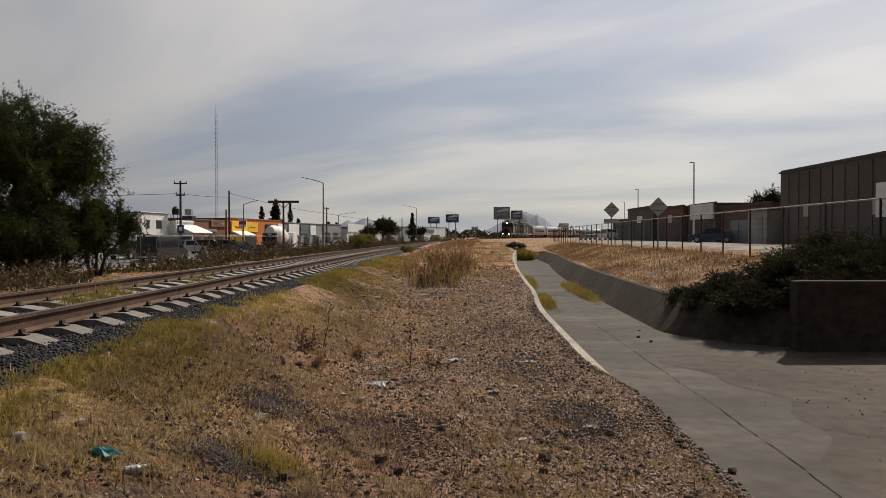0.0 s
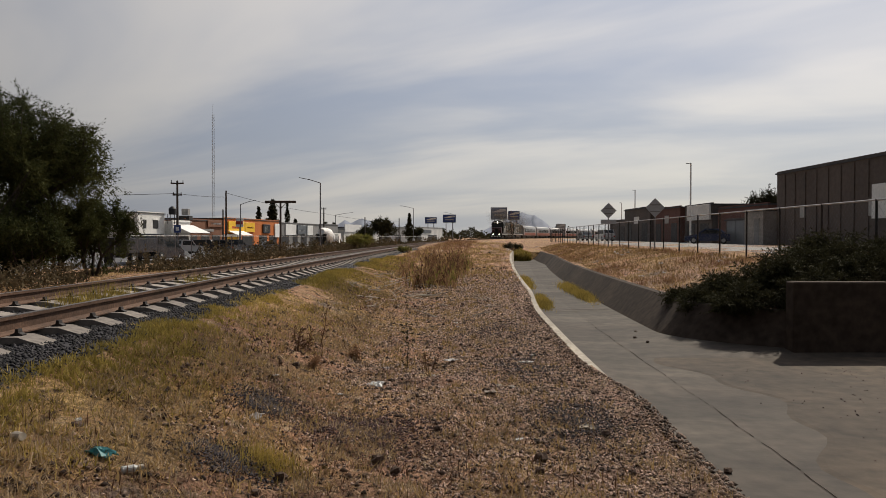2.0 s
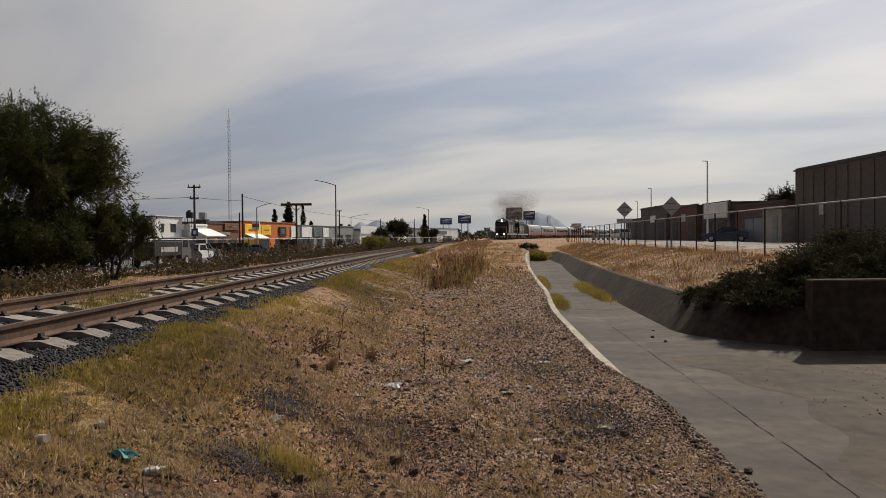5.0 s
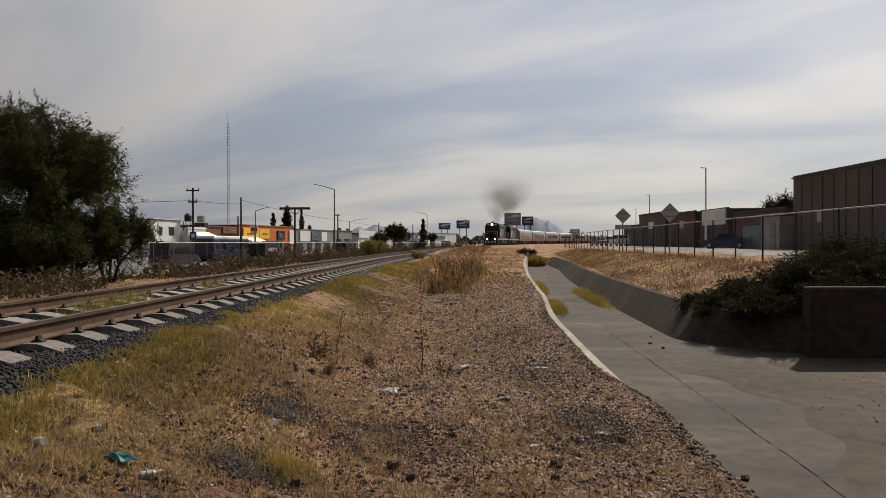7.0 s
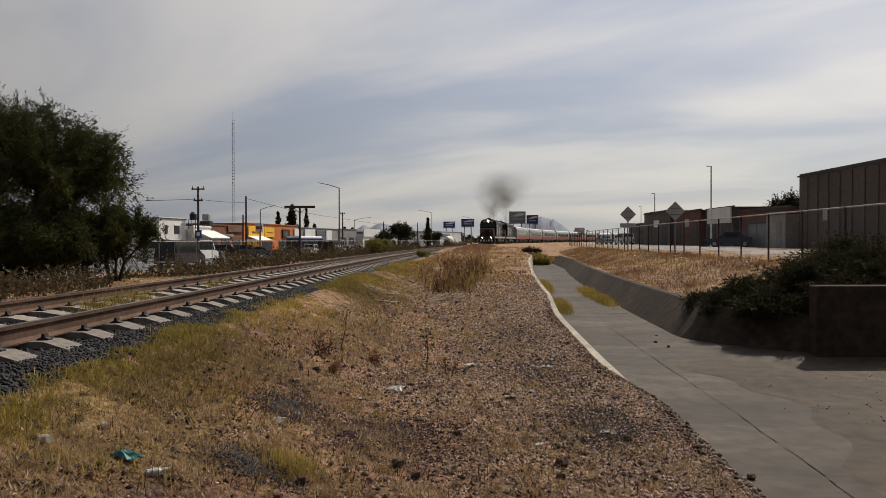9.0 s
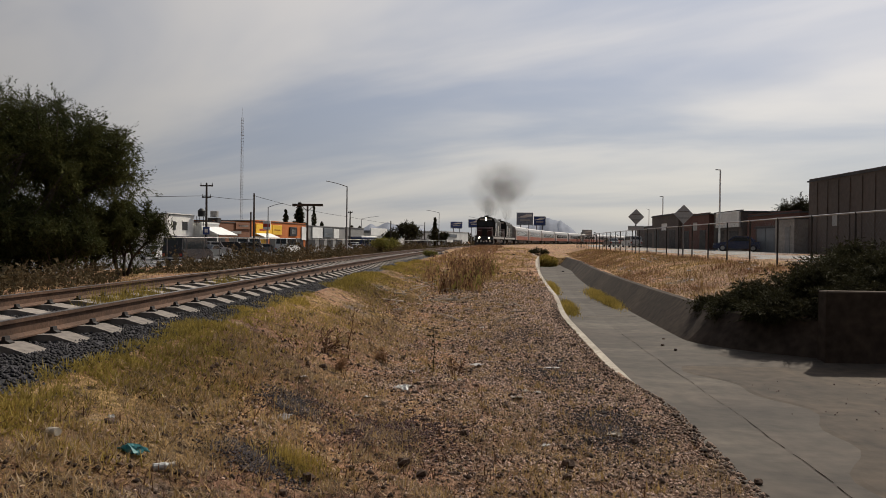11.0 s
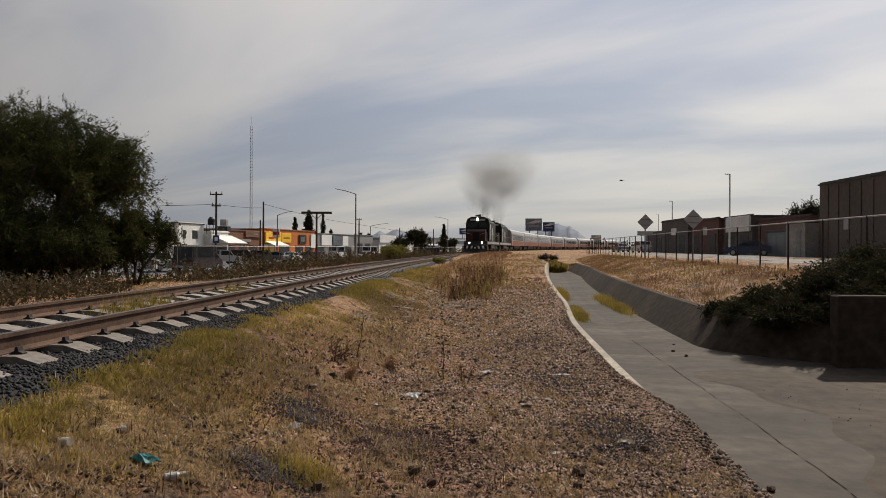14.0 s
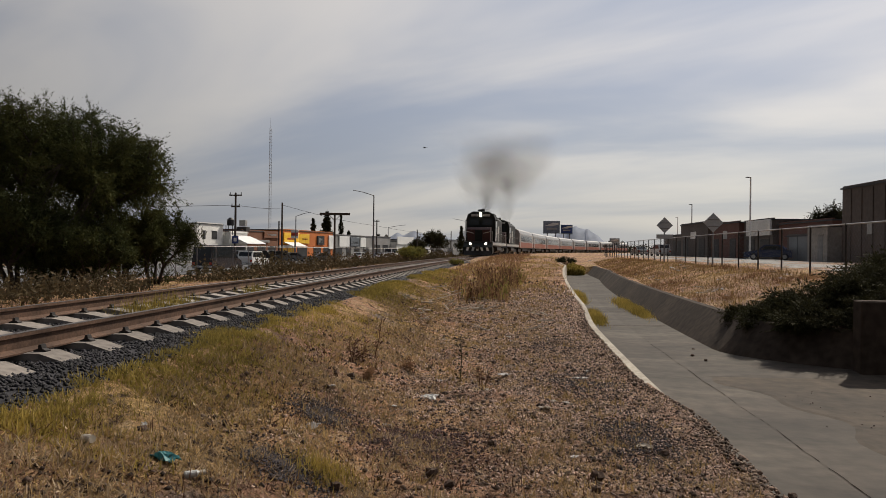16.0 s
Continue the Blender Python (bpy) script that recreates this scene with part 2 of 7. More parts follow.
POLE = mat("grey_pole", (0.20, 0.20, 0.21), 0.6, 0.4, 0.15, 5, 0.05)
WOODPOLE = mat("dark_wood_pole", (0.07, 0.055, 0.045), 0.9, 0, 0.25, 8, 0.2)
WHITE = mat("white_paint", (0.82, 0.82, 0.80), 0.6, 0, 0.08, 2, 0.05)
PLASTER = mat("off_white_plaster", (0.74, 0.73, 0.70), 0.85, 0, 0.12, 1.5, 0.1)
GREYWALL = mat("grey_plaster", (0.27, 0.265, 0.26), 0.9, 0, 0.15, 1.2, 0.1)
DIMWALL = mat("dim_brown_plaster", (0.135, 0.115, 0.105), 0.9, 0, 0.2, 0.9, 0.1)
PALEWALL = mat("weathered_pale_plaster", (0.36, 0.33, 0.30), 0.9, 0, 0.2, 1.2, 0.1)
BROWNWALL = mat("dark_corrugated_wall", (0.115, 0.092, 0.08), 0.8, 0, 0.15, 1.0, 0.1)
BRICKRED = mat("brick_red_wall", (0.15, 0.075, 0.06), 0.9, 0, 0.15, 2.0, 0.1)
HAZEBLUE = mat("faded_blue_poster", (0.24, 0.28, 0.36), 0.5, 0, 0.25, 0.5, 0)
ORANGE = mat("orange_wall", (0.55, 0.16, 0.035), 0.75, 0, 0.12, 1.5, 0.05)
RUSTWALL = mat("rust_brown_wall", (0.20, 0.085, 0.045), 0.8, 0, 0.15, 1.5, 0.05)
YELLOW = mat("yellow_sign_paint", (0.85, 0.50, 0.03), 0.55, 0, 0.06, 1.5, 0)
REDPAINT = mat("red_paint", (0.45, 0.05, 0.03), 0.5, 0, 0.08, 2, 0)
BLUE = mat("blue_paint", (0.04, 0.07, 0.22), 0.4, 0, 0.08, 2, 0)
DARK = mat("dark_opening", (0.02, 0.02, 0.022), 0.6, 0, 0.2, 3, 0)
ROOFDARK = mat("dark_roof", (0.07, 0.07, 0.075), 0.8, 0, 0.2, 2, 0.1)
ASPHALT = mat("asphalt", (0.13, 0.13, 0.135), 0.9, 0, 0.15, 4, 0.2)
PAVING = mat("pale_paving", (0.27, 0.26, 0.245), 0.9, 0, 0.15, 3, 0.2)
SIGNALU = mat("bare_aluminium_sign_back", (0.37, 0.41, 0.45), 0.45, 0.1, 0.1, 4, 0)
SIGNBACK = mat("sign_back", (0.16, 0.18, 0.20), 0.5, 0.5, 0.1, 4, 0)
BARK = mat("bark", (0.06, 0.045, 0.035), 0.95, 0, 0.3, 15, 0.5)
LEAF = leaf_mat("mesquite_leaf", (0.070, 0.074, 0.024), (0.036, 0.044, 0.017), 0.2)
LEAF_DARK = leaf_mat("shrub_leaf", (0.048, 0.047, 0.022), (0.036, 0.032, 0.017), 0.15)
LEAF_LIME = leaf_mat("lime_shrub_leaf", (0.24, 0.215, 0.06), (0.15, 0.15, 0.04), 0.3)
STRAW = leaf_mat("dry_grass_blade", (0.42, 0.29, 0.13), (0.30, 0.20, 0.09), 0.35)
GREENGRASS = leaf_mat("yellow_green_grass_blade", (0.42, 0.315, 0.088), (0.22, 0.175, 0.05), 0.3)
BANKGRASS = leaf_mat("brown_gold_grass_blade", (0.35, 0.235, 0.10), (0.22, 0.14, 0.062), 0.3)
REED = leaf_mat("brown_dry_weed", (0.31, 0.19, 0.11), (0.20, 0.11, 0.065), 0.3)
THATCH = leaf_mat("grey_brown_thatch", (0.41, 0.305, 0.195), (0.25, 0.18, 0.115), 0.25)
PALESTRAW = leaf_mat("bleached_straw_bit", (0.58, 0.47, 0.32), (0.42, 0.33, 0.20), 0.2)
STALK = leaf_mat("dark_dry_stalk", (0.13, 0.07, 0.042), (0.09, 0.05, 0.03), 0.15)
VERGE = leaf_mat("grey_brown_weed", (0.115, 0.084, 0.048), (0.062, 0.052, 0.028), 0.2)
TYRE = mat("tyre_rubber", (0.02, 0.02, 0.02), 0.85, 0, 0.2, 10, 0.1)
GLASS = mat("dark_glass", (0.02, 0.025, 0.03), 0.08, 0, 0.05, 2, 0, spec=0.6)
LAMP_ON = mat("lit_headlight", (1.0, 0.86, 0.68), 0.3, 0, 0, 1, 0, emit=9.0)
LOCO_DARK = mat("soot_dark_green_paint", (0.014, 0.018, 0.017), 0.55, 0, 0.2, 1.5, 0.05, spec=0.2)
LOCO_RED = mat("deep_red_paint", (0.045, 0.012, 0.012), 0.45, 0, 0.15, 1.5, 0.05)
LOCO_GREY = mat("pale_grey_paint", (0.40, 0.40, 0.39), 0.5, 0, 0.12, 1.5, 0.05)
COACH = mat("silver_coach_side", (0.33, 0.33, 0.335), 0.45, 0.25, 0.10, 1.2, 0.03)
COACH_RED = mat("orange_red_stripe", (0.27, 0.075, 0.038), 0.5, 0, 0.12, 1.2, 0.03)
SMOKE = mat("soot", (0.34, 0.29, 0.225), 1.0, 0, 0.1, 1, 0, spec=0.0)
sm, sl = SMOKE.node_tree.nodes, SMOKE.node_tree.links
sm_clear, sm_mix = sm.new("ShaderNodeBsdfTransparent"), sm.new("ShaderNodeMixShader")
sm_mix.inputs[0].default_value = 0.135
sl.new(sm_clear.outputs[0], sm_mix.inputs[1])
sl.new(sm["Principled BSDF"].outputs[0], sm_mix.inputs[2])
sl.new(sm_mix.outputs[0], sm["Material Output"].inputs["Surface"])
# distance haze is put into the hills' flat pale blue colour
HILL = mat("haze_tinted_hillside", (0.36, 0.39, 0.455), 1.0, 0, 0.12, 0.02, 0, spec=0.0)
PAPER = mat("dirty_paper", (0.46, 0.44, 0.42), 0.9, 0, 0.25, 25, 0.3)
BOTTLE = mat("crumpled_plastic", (0.50, 0.50, 0.48), 0.35, 0, 0.15, 20, 0.3)
TEAL = mat("teal_plastic", (0.035, 0.20, 0.21), 0.5, 0, 0.45, 20, 0.3)


# ---- mesh helpers ----
class Solid:
    """Collects boxes, rods and sheets for one mesh."""

    def __init__(self):
        self.v, self.f = [], []

    def add(self, verts, faces):
        k = len(self.v)
        self.v.extend(tuple(p) for p in verts)
        self.f.extend(tuple(i + k for i in q) for q in faces)
        return self

    def box(self, x0, x1, y0, y1, z0, z1, bevel=0.0):
        if bevel:
            b = bevel
            ring = [(x0 + b, y0), (x1 - b, y0), (x1, y0 + b), (x1, y1 - b), (x1 - b, y1), (x0 + b, y1), (x0, y1 - b), (x0, y0 + b)]
            inset = [(x0 + b, y0 + b), (x1 - b, y0 + b), (x1 - b, y0 + b), (x1 - b, y1 - b), (x1 - b, y1 - b), (x0 + b, y1 - b), (x0 + b, y1 - b), (x0 + b, y0 + b)]
            vs = [(x, y, z0) for x, y in ring] + [(x, y, z1 - b) for x, y in ring] + [(x, y, z1) for x, y in inset]
            fs = [tuple(range(7, -1, -1))]
            for i in range(8):
                j = (i + 1) % 8
                fs += [(i, j, 8 + j, 8 + i), (8 + i, 8 + j, 16 + j, 16 + i)]
            fs.append(tuple(range(16, 24)))
            return self.add(vs, fs)
        vs = [(x, y, z) for z in (z0, z1) for x, y in ((x0, y0), (x1, y0), (x1, y1), (x0, y1))]
        return self.add(vs, [(3, 2, 1, 0), (4, 5, 6, 7), (0, 1, 5, 4), (1, 2, 6, 5), (2, 3, 7, 6), (3, 0, 4, 7)])

    def rod(self, p, q, r0, r1=None, n=8):
        p, q = Vector(p), Vector(q)
        r1 = r0 if r1 is None else r1
        d = (q - p).normalized()
        a = d.orthogonal().normalized()
        b = d.cross(a)
        vs = []
        for c, r in ((p, r0), (q, r1)):
            for i in range(n):
                w = 2 * math.pi * i / n
                vs.append(c + (a * math.cos(w) + b * math.sin(w)) * r)
        fs = [(i, (i + 1) % n, n + (i + 1) % n, n + i) for i in range(n)]
        fs += [tuple(range(n - 1, -1, -1)), tuple(range(n, 2 * n))]
        return self.add(vs, fs)

    def prism(self, outline, x0, x1):
        """An outline in (y, z) drawn out along x."""
        n = len(outline)
        vs = [(x0, y, z) for y, z in outline] + [(x1, y, z) for y, z in outline]
        fs = [(i, (i + 1) % n, n + (i + 1) % n, n + i) for i in range(n)]
        return self.add(vs, fs + [tuple(range(n - 1, -1, -1)), tuple(range(n, 2 * n))])

    def prism_y(self, outline, y0, y1):
        """An outline in (x, z) drawn out along y."""
        n = len(outline)
        vs = [(x, y0, z) for x, z in outline] + [(x, y1, z) for x, z in outline]
        fs = [(i, (i + 1) % n, n + (i + 1) % n, n + i) for i in range(n)]
        return self.add(vs, fs + [tuple(range(n - 1, -1, -1)), tuple(range(n, 2 * n))])

    def ball(self, c, r, squash=1.0, rng=None, rough=0.0, n=6):
        c = Vector(c)
        vs, fs = [c + Vector((0, 0, -r * squash))], []
        rings = max(3, n // 2)
        for i in range(1, rings):
            h = math.pi * i / rings
            for j in range(n):
                w = 2 * math.pi * j / n
                k = r * (1 + (rng.uniform(-rough, rough) if rng else 0))
                vs.append(c + Vector((k * math.sin(h) * math.cos(w), k * math.sin(h) * math.sin(w), -k * math.cos(h) * squash)))
        vs.append(c + Vector((0, 0, r * squash)))
        for j in range(n):
            fs.append((0, 1 + (j + 1) % n, 1 + j))
            for i in range(rings - 2):
                p, q = 1 + i * n + j, 1 + i * n + (j + 1) % n
                fs.append((p, q, q + n, p + n))
            fs.append((len(vs) - 1, len(vs) - 1 - n + j, len(vs) - 1 - n + (j + 1) % n))
        return self.add(vs, fs)


def mesh_of(name, solid, material, smooth=False):
    me = bpy.data.meshes.new(name)
    me.from_pydata([tuple(p) for p in solid.v], [], solid.f)
    me.materials.append(material)
    if smooth:
        me.polygons.foreach_set("use_smooth", [True] * len(me.polygons))
    bm = bmesh.new()
    bm.from_mesh(me)
    bmesh.ops.recalc_face_normals(bm, faces=bm.faces)
    bm.to_mesh(me)
    bm.free()
    return me


def part(name, solid, material, parent=None, label="", smooth=False):
    ob = new(name, mesh_of(name, solid, material, smooth))
    ob.parent = parent
    return tagged(ob, label=label)


def thing(name, label, category, m=None, group=""):
    ob = new(name)
    ob.empty_display_size = 0.2
    if m is not None:
        ob.matrix_basis = m
    return tagged(ob, label=label, category=category, group=group)


def loose(name, verts, faces_n, material, label="", category="", kind="stuff", parent=None):
    """Many small faces of one size (3 or 4 corners), given as an array of corners."""
    verts = np.asarray(verts, dtype=np.float32).reshape(-1, 3)
    count = len(verts) // faces_n
    me = bpy.data.meshes.new(name)
    me.vertices.add(len(verts))
    me.vertices.foreach_set("co", verts.ravel())
    me.loops.add(len(verts))
    me.loops.foreach_set("vertex_index", np.arange(len(verts), dtype=np.int32))
    me.polygons.add(count)
    me.polygons.foreach_set("loop_start", np.arange(0, len(verts), faces_n, dtype=np.int32))
    me.polygons.foreach_set("loop_total", np.full(count, faces_n, dtype=np.int32))
    me.materials.append(material)
    me.update(calc_edges=True)
    ob = new(name, me)
    ob.parent = parent
    return tagged(ob, label=label, category=category, kind=kind)


# ---- the plan: track, canal, ground heights ----
RAIL_Z = 0.882


def smooth01(a, b, t):
    k = np.clip((t - a) / (b - a), 0, 1)
    return k * k * (3 - 2 * k)


def track_x(y):
    """Centre line of the railway, a long bend to the right."""
    y = np.clip(y, -120, 420)
    return -4.39 + 0.0037065 * y + 0.00044615 * y ** 2 + 4.269e-7 * y ** 3


def track_yaw(y):
    return -math.degrees(math.atan(0.0037065 + 2 * 0.00044615 * y + 3 * 4.269e-7 * y * y))


def bend(y):
    return track_x(y) + 4.39


def lip_x(y):
    """Edge of the canal on the track's side; it bows out a little before the inlet."""
    return axis_x(y) - 0.21 * smooth01(6.2, 9.0, y) * smooth01(19.5, 13.5, y)


def axis_x(y):
    """The line that the canal's floor and far bank keep to."""
    return 1.90 - 0.15 * smooth01(9, 4, y) + 0.00125 * np.clip(y, 0, 50) ** 2 + np.where(y > 50, bend(y) - bend(50.0), 0.0)


CANAL_END, FLOOR_Z, INLET_Y = 62.0, -0.45, 12.3


def bank_x(y):
    """Top edge of the canal's sloping far bank; it swings wide at the inlet."""
    turn = np.clip((15.0 - y) / 2.4, 0, 1)
    return axis_x(y) + 2.88 + 1.75 * turn ** 2


def ground_z(x, y):
    x, y = np.asarray(x, float), np.asarray(y, float)
    u = x - track_x(y)
    mid = 0.85 * smooth01(0, 75, y)
    mid = mid - np.maximum(mid - 0.52, 0) * smooth01(2.6, 0.1, lip_x(y) - x) * smooth01(70, 60, y)
    k = np.interp(u, [-36, -19, -17, -9, -6, -2.2, -1.5, 1.3, 1.7, 2.4, 3.4], [0, 0, 0.30, 0.62, 0.72, 0.88, 1, 1, 0.95, 0.55, 0.0])
    low = np.where(u < 0, -0.75, mid)
    top = np.maximum(0.64, np.where(u > 0, mid, 0.64))
    z = low + (top - low) * k
    r = bank_x(y)
    e = smooth01(0, 1, (x - r) / np.maximum(1.0, 9.3 + bend(y) - r))
    z_right = (0.17 + 0.5 * smooth01(58, 80, y)) * (1 - e) + 0.86 * e
    z = np.where(x > (lip_x(y) + r) / 2, z_right, z)
    z = np.where((x > 7.0) & (y < INLET_Y + 2), np.maximum(z, 0.55), z)
    wet = (x > lip_x(y) + 0.01) & (x < r + 0.01) & (y < CANAL_END)
    wet |= (x > lip_x(y) + 0.01) & (x < 14.0) & (y < INLET_Y + 0.12)
    return np.where(wet, -0.85, z)


def value_noise(x, y, cell, seed):
    """Smooth random lumps of the given size, between -0.5 and 0.5."""
    i, j = np.floor(x / cell), np.floor(y / cell)
    f, g = x / cell - i, y / cell - j
    f, g = f * f * (3 - 2 * f), g * g * (3 - 2 * g)

    def at(a, b):
        v = np.sin(a * 127.1 + b * 311.7 + seed * 74.7) * 43758.5453
        return v - np.floor(v) - 0.5

    return (at(i, j) * (1 - f) + at(i + 1, j) * f) * (1 - g) + (at(i, j + 1) * (1 - f) + at(i + 1, j + 1) * f) * g


def roughness_z(x, y):
    n = np.zeros_like(x)
    for cell, h, seed in ((0.36, 0.045, 1), (0.17, 0.034, 2), (0.08, 0.020, 3)):
        n = n + h * value_noise(x, y, cell, seed)
    for s, h in ((0.7, 0.05), (2.3, 0.022), (6.1, 0.014), (13.7, 0.008)):
        n += h * (np.sin(s * x + 1.7 * np.sin(s * 0.63 * y + 0.4)) * np.cos(s * 0.9 * y + 1.3 * np.sin(s * 0.71 * x)))
    d = lip_x(y) - x
    return n * np.where(d > -0.05, np.clip(d / 0.22, 0, 1), 1.0)


def build_ground():
    far_l = [-900, -500, -300, -180, -120, -80, -60]
    cols = far_l + list(np.arange(-48, -14, 2.0)) + list(np.arange(-14, -3.4, 0.5)) + list(np.arange(-3.2, 1.87, 0.045)) + [1.90, 1.93]
    cols += list(np.linspace(2.1, 4.3, 9)) + list(np.arange(4.45, 8.0, 0.22)) + list(np.arange(8, 14, 0.5)) + [14.01, 14.3]
    cols += list(np.arange(15, 60, 3.0)) + [70, 90, 130, 200, 330, 550, 900]
    rows = [-400, -150, -80, -50, -30] + list(np.arange(-20, 2, 1.0)) + list(np.arange(2, 12.2, 0.05)) + [12.29, 12.43] + list(np.arange(12.6, 20, 0.12))
    rows += list(np.arange(20, 50, 0.4)) + list(np.arange(50, 61.9, 1.0)) + [61.98, 62.1, 63] + list(np.arange(65, 120, 2.5)) + list(np.arange(120, 300, 8.0)) + [320, 350, 400, 480, 600, 800, 1100, 1600, 2400, 3500]
    a, y = np.meshgrid(np.array(cols, float), np.array(rows, float))
    # columns follow the track on one side and the canal on the other
    k = np.clip((a + 3.0) / 4.9, 0, 1)
    x = a + (1 - k) * bend(y) + k * (lip_x(y) - 1.90)
    x = np.where(a > 14.3, a + bend(y), x)
    z = ground_z(x, y)
    u = x - track_x(y)
    free = (np.abs(u) > 1.9) & (z > -0.6) & (y < 150)
    z = z + np.where(free, roughness_z(x, y) * np.clip((np.abs(u) - 1.9) / 1.0, 0, 1), 0)
    n_r, n_c = x.shape
    me = bpy.data.meshes.new("ground")
    idx = np.arange(n_r * n_c).reshape(n_r, n_c)
    quads = np.stack([idx[:-1, :-1], idx[:-1, 1:], idx[1:, 1:], idx[1:, :-1]], -1).reshape(-1, 4)
    me.from_pydata(np.stack([x, y, z], -1).reshape(-1, 3).tolist(), [], quads.tolist())
    me.materials.append(EARTH)
    me.polygons.foreach_set("use_smooth", [True] * len(me.polygons))
    return tagged(new("ground", me), "dry brown earth with straw and gravel", "ground", kind="structure")


build_ground()


def strip(name, paths, material, label, category, kind="structure", parent=None):
    """A sheet drawn between neighbouring paths of equal length."""
    s = Solid()
    m = len(paths[0])
    for p in paths:
        s.v.extend(tuple(q) for q in p)
    for i in range(len(paths) - 1):
        for j in range(m - 1):
            s.f.append((i * m + j, i * m + j + 1, (i + 1) * m + j + 1, (i + 1) * m + j))
    ob = part(name, s, material, parent)
    return tagged(ob, label, category, kind=kind)


def build_canal():
    ys = list(np.arange(-30, 12, 1.0)) + list(np.arange(12, CANAL_END + 0.01, 0.5))
    top = lambda y: float(ground_z(lip_x(y) - 0.02, y))
    g = [(float(lip_x(y)), y, top(y)) for y in ys]
    gw = [(p, 0.08 * float(smooth01(9.0, 6.5, p[1]))) for p in g]      # earth creeps over the lip close by
    # wall on the track's side with a flat lip
    strip("canal_wall", [[(x - 0.06 + w, y, z - 0.3) for (x, y, z), w in gw], [(x - 0.06 + w, y, z + 0.012 - w) for (x, y, z), w in gw], [(x + 0.045 - 0.4 * w, y, z + 0.015 - w) for (x, y, z), w in gw],
                         [(x + 0.09, y, FLOOR_Z) for x, y, z in g], [(x + 0.09, y, FLOOR_Z - 0.3) for x, y, z in g]], LIP,
          "low pale concrete wall along the canal", "wall")
    # floor: one long slab, and the wide inlet
    inner = [(float(lip_x(y)) + 0.05, y, FLOOR_Z) for y in ys]
    mid = [(float(axis_x(y)) + 1.26, y, FLOOR_Z - 0.03) for y in ys]
    outer = [((14.2 if y < INLET_Y + 0.2 else float(bank_x(y)) - 0.3), y, FLOOR_Z + (0.05 if y > INLET_Y else 0.0)) for y in ys]
    strip("canal_floor", [inner, mid, outer], CANALFLOOR, "grey stained concrete canal floor with silt", "canal")
    yq = list(np.arange(3.0, 12.01, 0.25))
    silt = lambda x, y: FLOOR_Z - 0.03 + 0.03 * (x - float(axis_x(y)) - 1.26) / (14.2 - float(axis_x(y)) - 1.26) + 0.008
    xin = [float(axis_x(y)) + 1.75 + 0.35 * math.sin(0.9 * y) + 0.12 * math.sin(3.7 * y) for y in yq]
    strip("canal_silt", [[(x, y, silt(x, y) - 0.012) for x, y in zip(xin, yq)], [(x + 0.12, y, silt(x, y)) for x, y in zip(xin, yq)], [(8.0, y, silt(8.0, y)) for y in yq], [(13.9, y, silt(13.9, y)) for y in yq]], SILT,
          "thin brown silt dried on the canal floor", "silt")
    # sloping bank
    yb = list(np.arange(INLET_Y + 0.3, CANAL_END + 0.01, 0.35))
    base = [(float(bank_x(y)) - 0.62, y, FLOOR_Z) for y in yb]
    edge = [(float(bank_x(y)), y, float(ground_z(bank_x(y) + 0.02, y)) + 0.06) for y in yb]
    flange = [(x + 0.2, y, z + 0.0) for x, y, z in edge]
    strip("canal_bank", [[(x, y, z - 0.2) for x, y, z in base], base, edge, flange, [(x, y, z - 0.4) for x, y, z in flange]], SHADECONCRETE,
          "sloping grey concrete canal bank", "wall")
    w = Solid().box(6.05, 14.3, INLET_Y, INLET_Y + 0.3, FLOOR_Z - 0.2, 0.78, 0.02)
    tagged(part("inlet_wall", w, SHADECONCRETE), "upright weathered concrete wall at the canal inlet", "wall", kind="structure")
    tagged(part("side_wall", Solid().box(14.1, 14.4, -30, INLET_Y, FLOOR_Z - 0.2, 0.8), CONCRETE), "plain concrete wall closing the inlet", "wall", kind="structure")
    # expansion joint along the floor
    j = Solid()
    jr = random.Random(4)
    at = lambda y: float(axis_x(y)) + 1.25 + 0.03 * float(smooth01(9, 4, y)) + 0.012 * math.sin(3.1 * y) + 0.006 * math.sin(11.3 * y)
    y = 3.5
    while y < 17:
        step = jr.uniform(0.10, 0.22)
        if jr.random() > 0.2:
            w = jr.uniform(0.002, 0.006)
            xa, xb, b = at(y), at(y + step), len(j.v)
            j.v.extend([(xa - w, y, FLOOR_Z - 0.0245), (xa + w, y, FLOOR_Z - 0.0245), (xb + w, y + step + 0.01, FLOOR_Z - 0.0245), (xb - w, y + step + 0.01, FLOOR_Z - 0.0245)])
            j.f.append((b, b + 1, b + 2, b + 3))
        y += step
    for yc in (19.5, 24.0, 29.5, 36.0, 44.0, 53.0):
        xa, b = float(lip_x(yc)), len(j.v)
        j.v.extend([(xa + 0.12, yc, FLOOR_Z + 0.003), (xa + 2.2, yc, FLOOR_Z + 0.035), (xa + 2.2, yc + 0.05, FLOOR_Z + 0.035), (xa + 0.12, yc + 0.05, FLOOR_Z + 0.003)])
        j.f.append((b, b + 1, b + 2, b + 3))
    tagged(part("floor_joint", j, JOINT), "dark open joint in the canal floor", "joint", kind="structure")


build_canal()


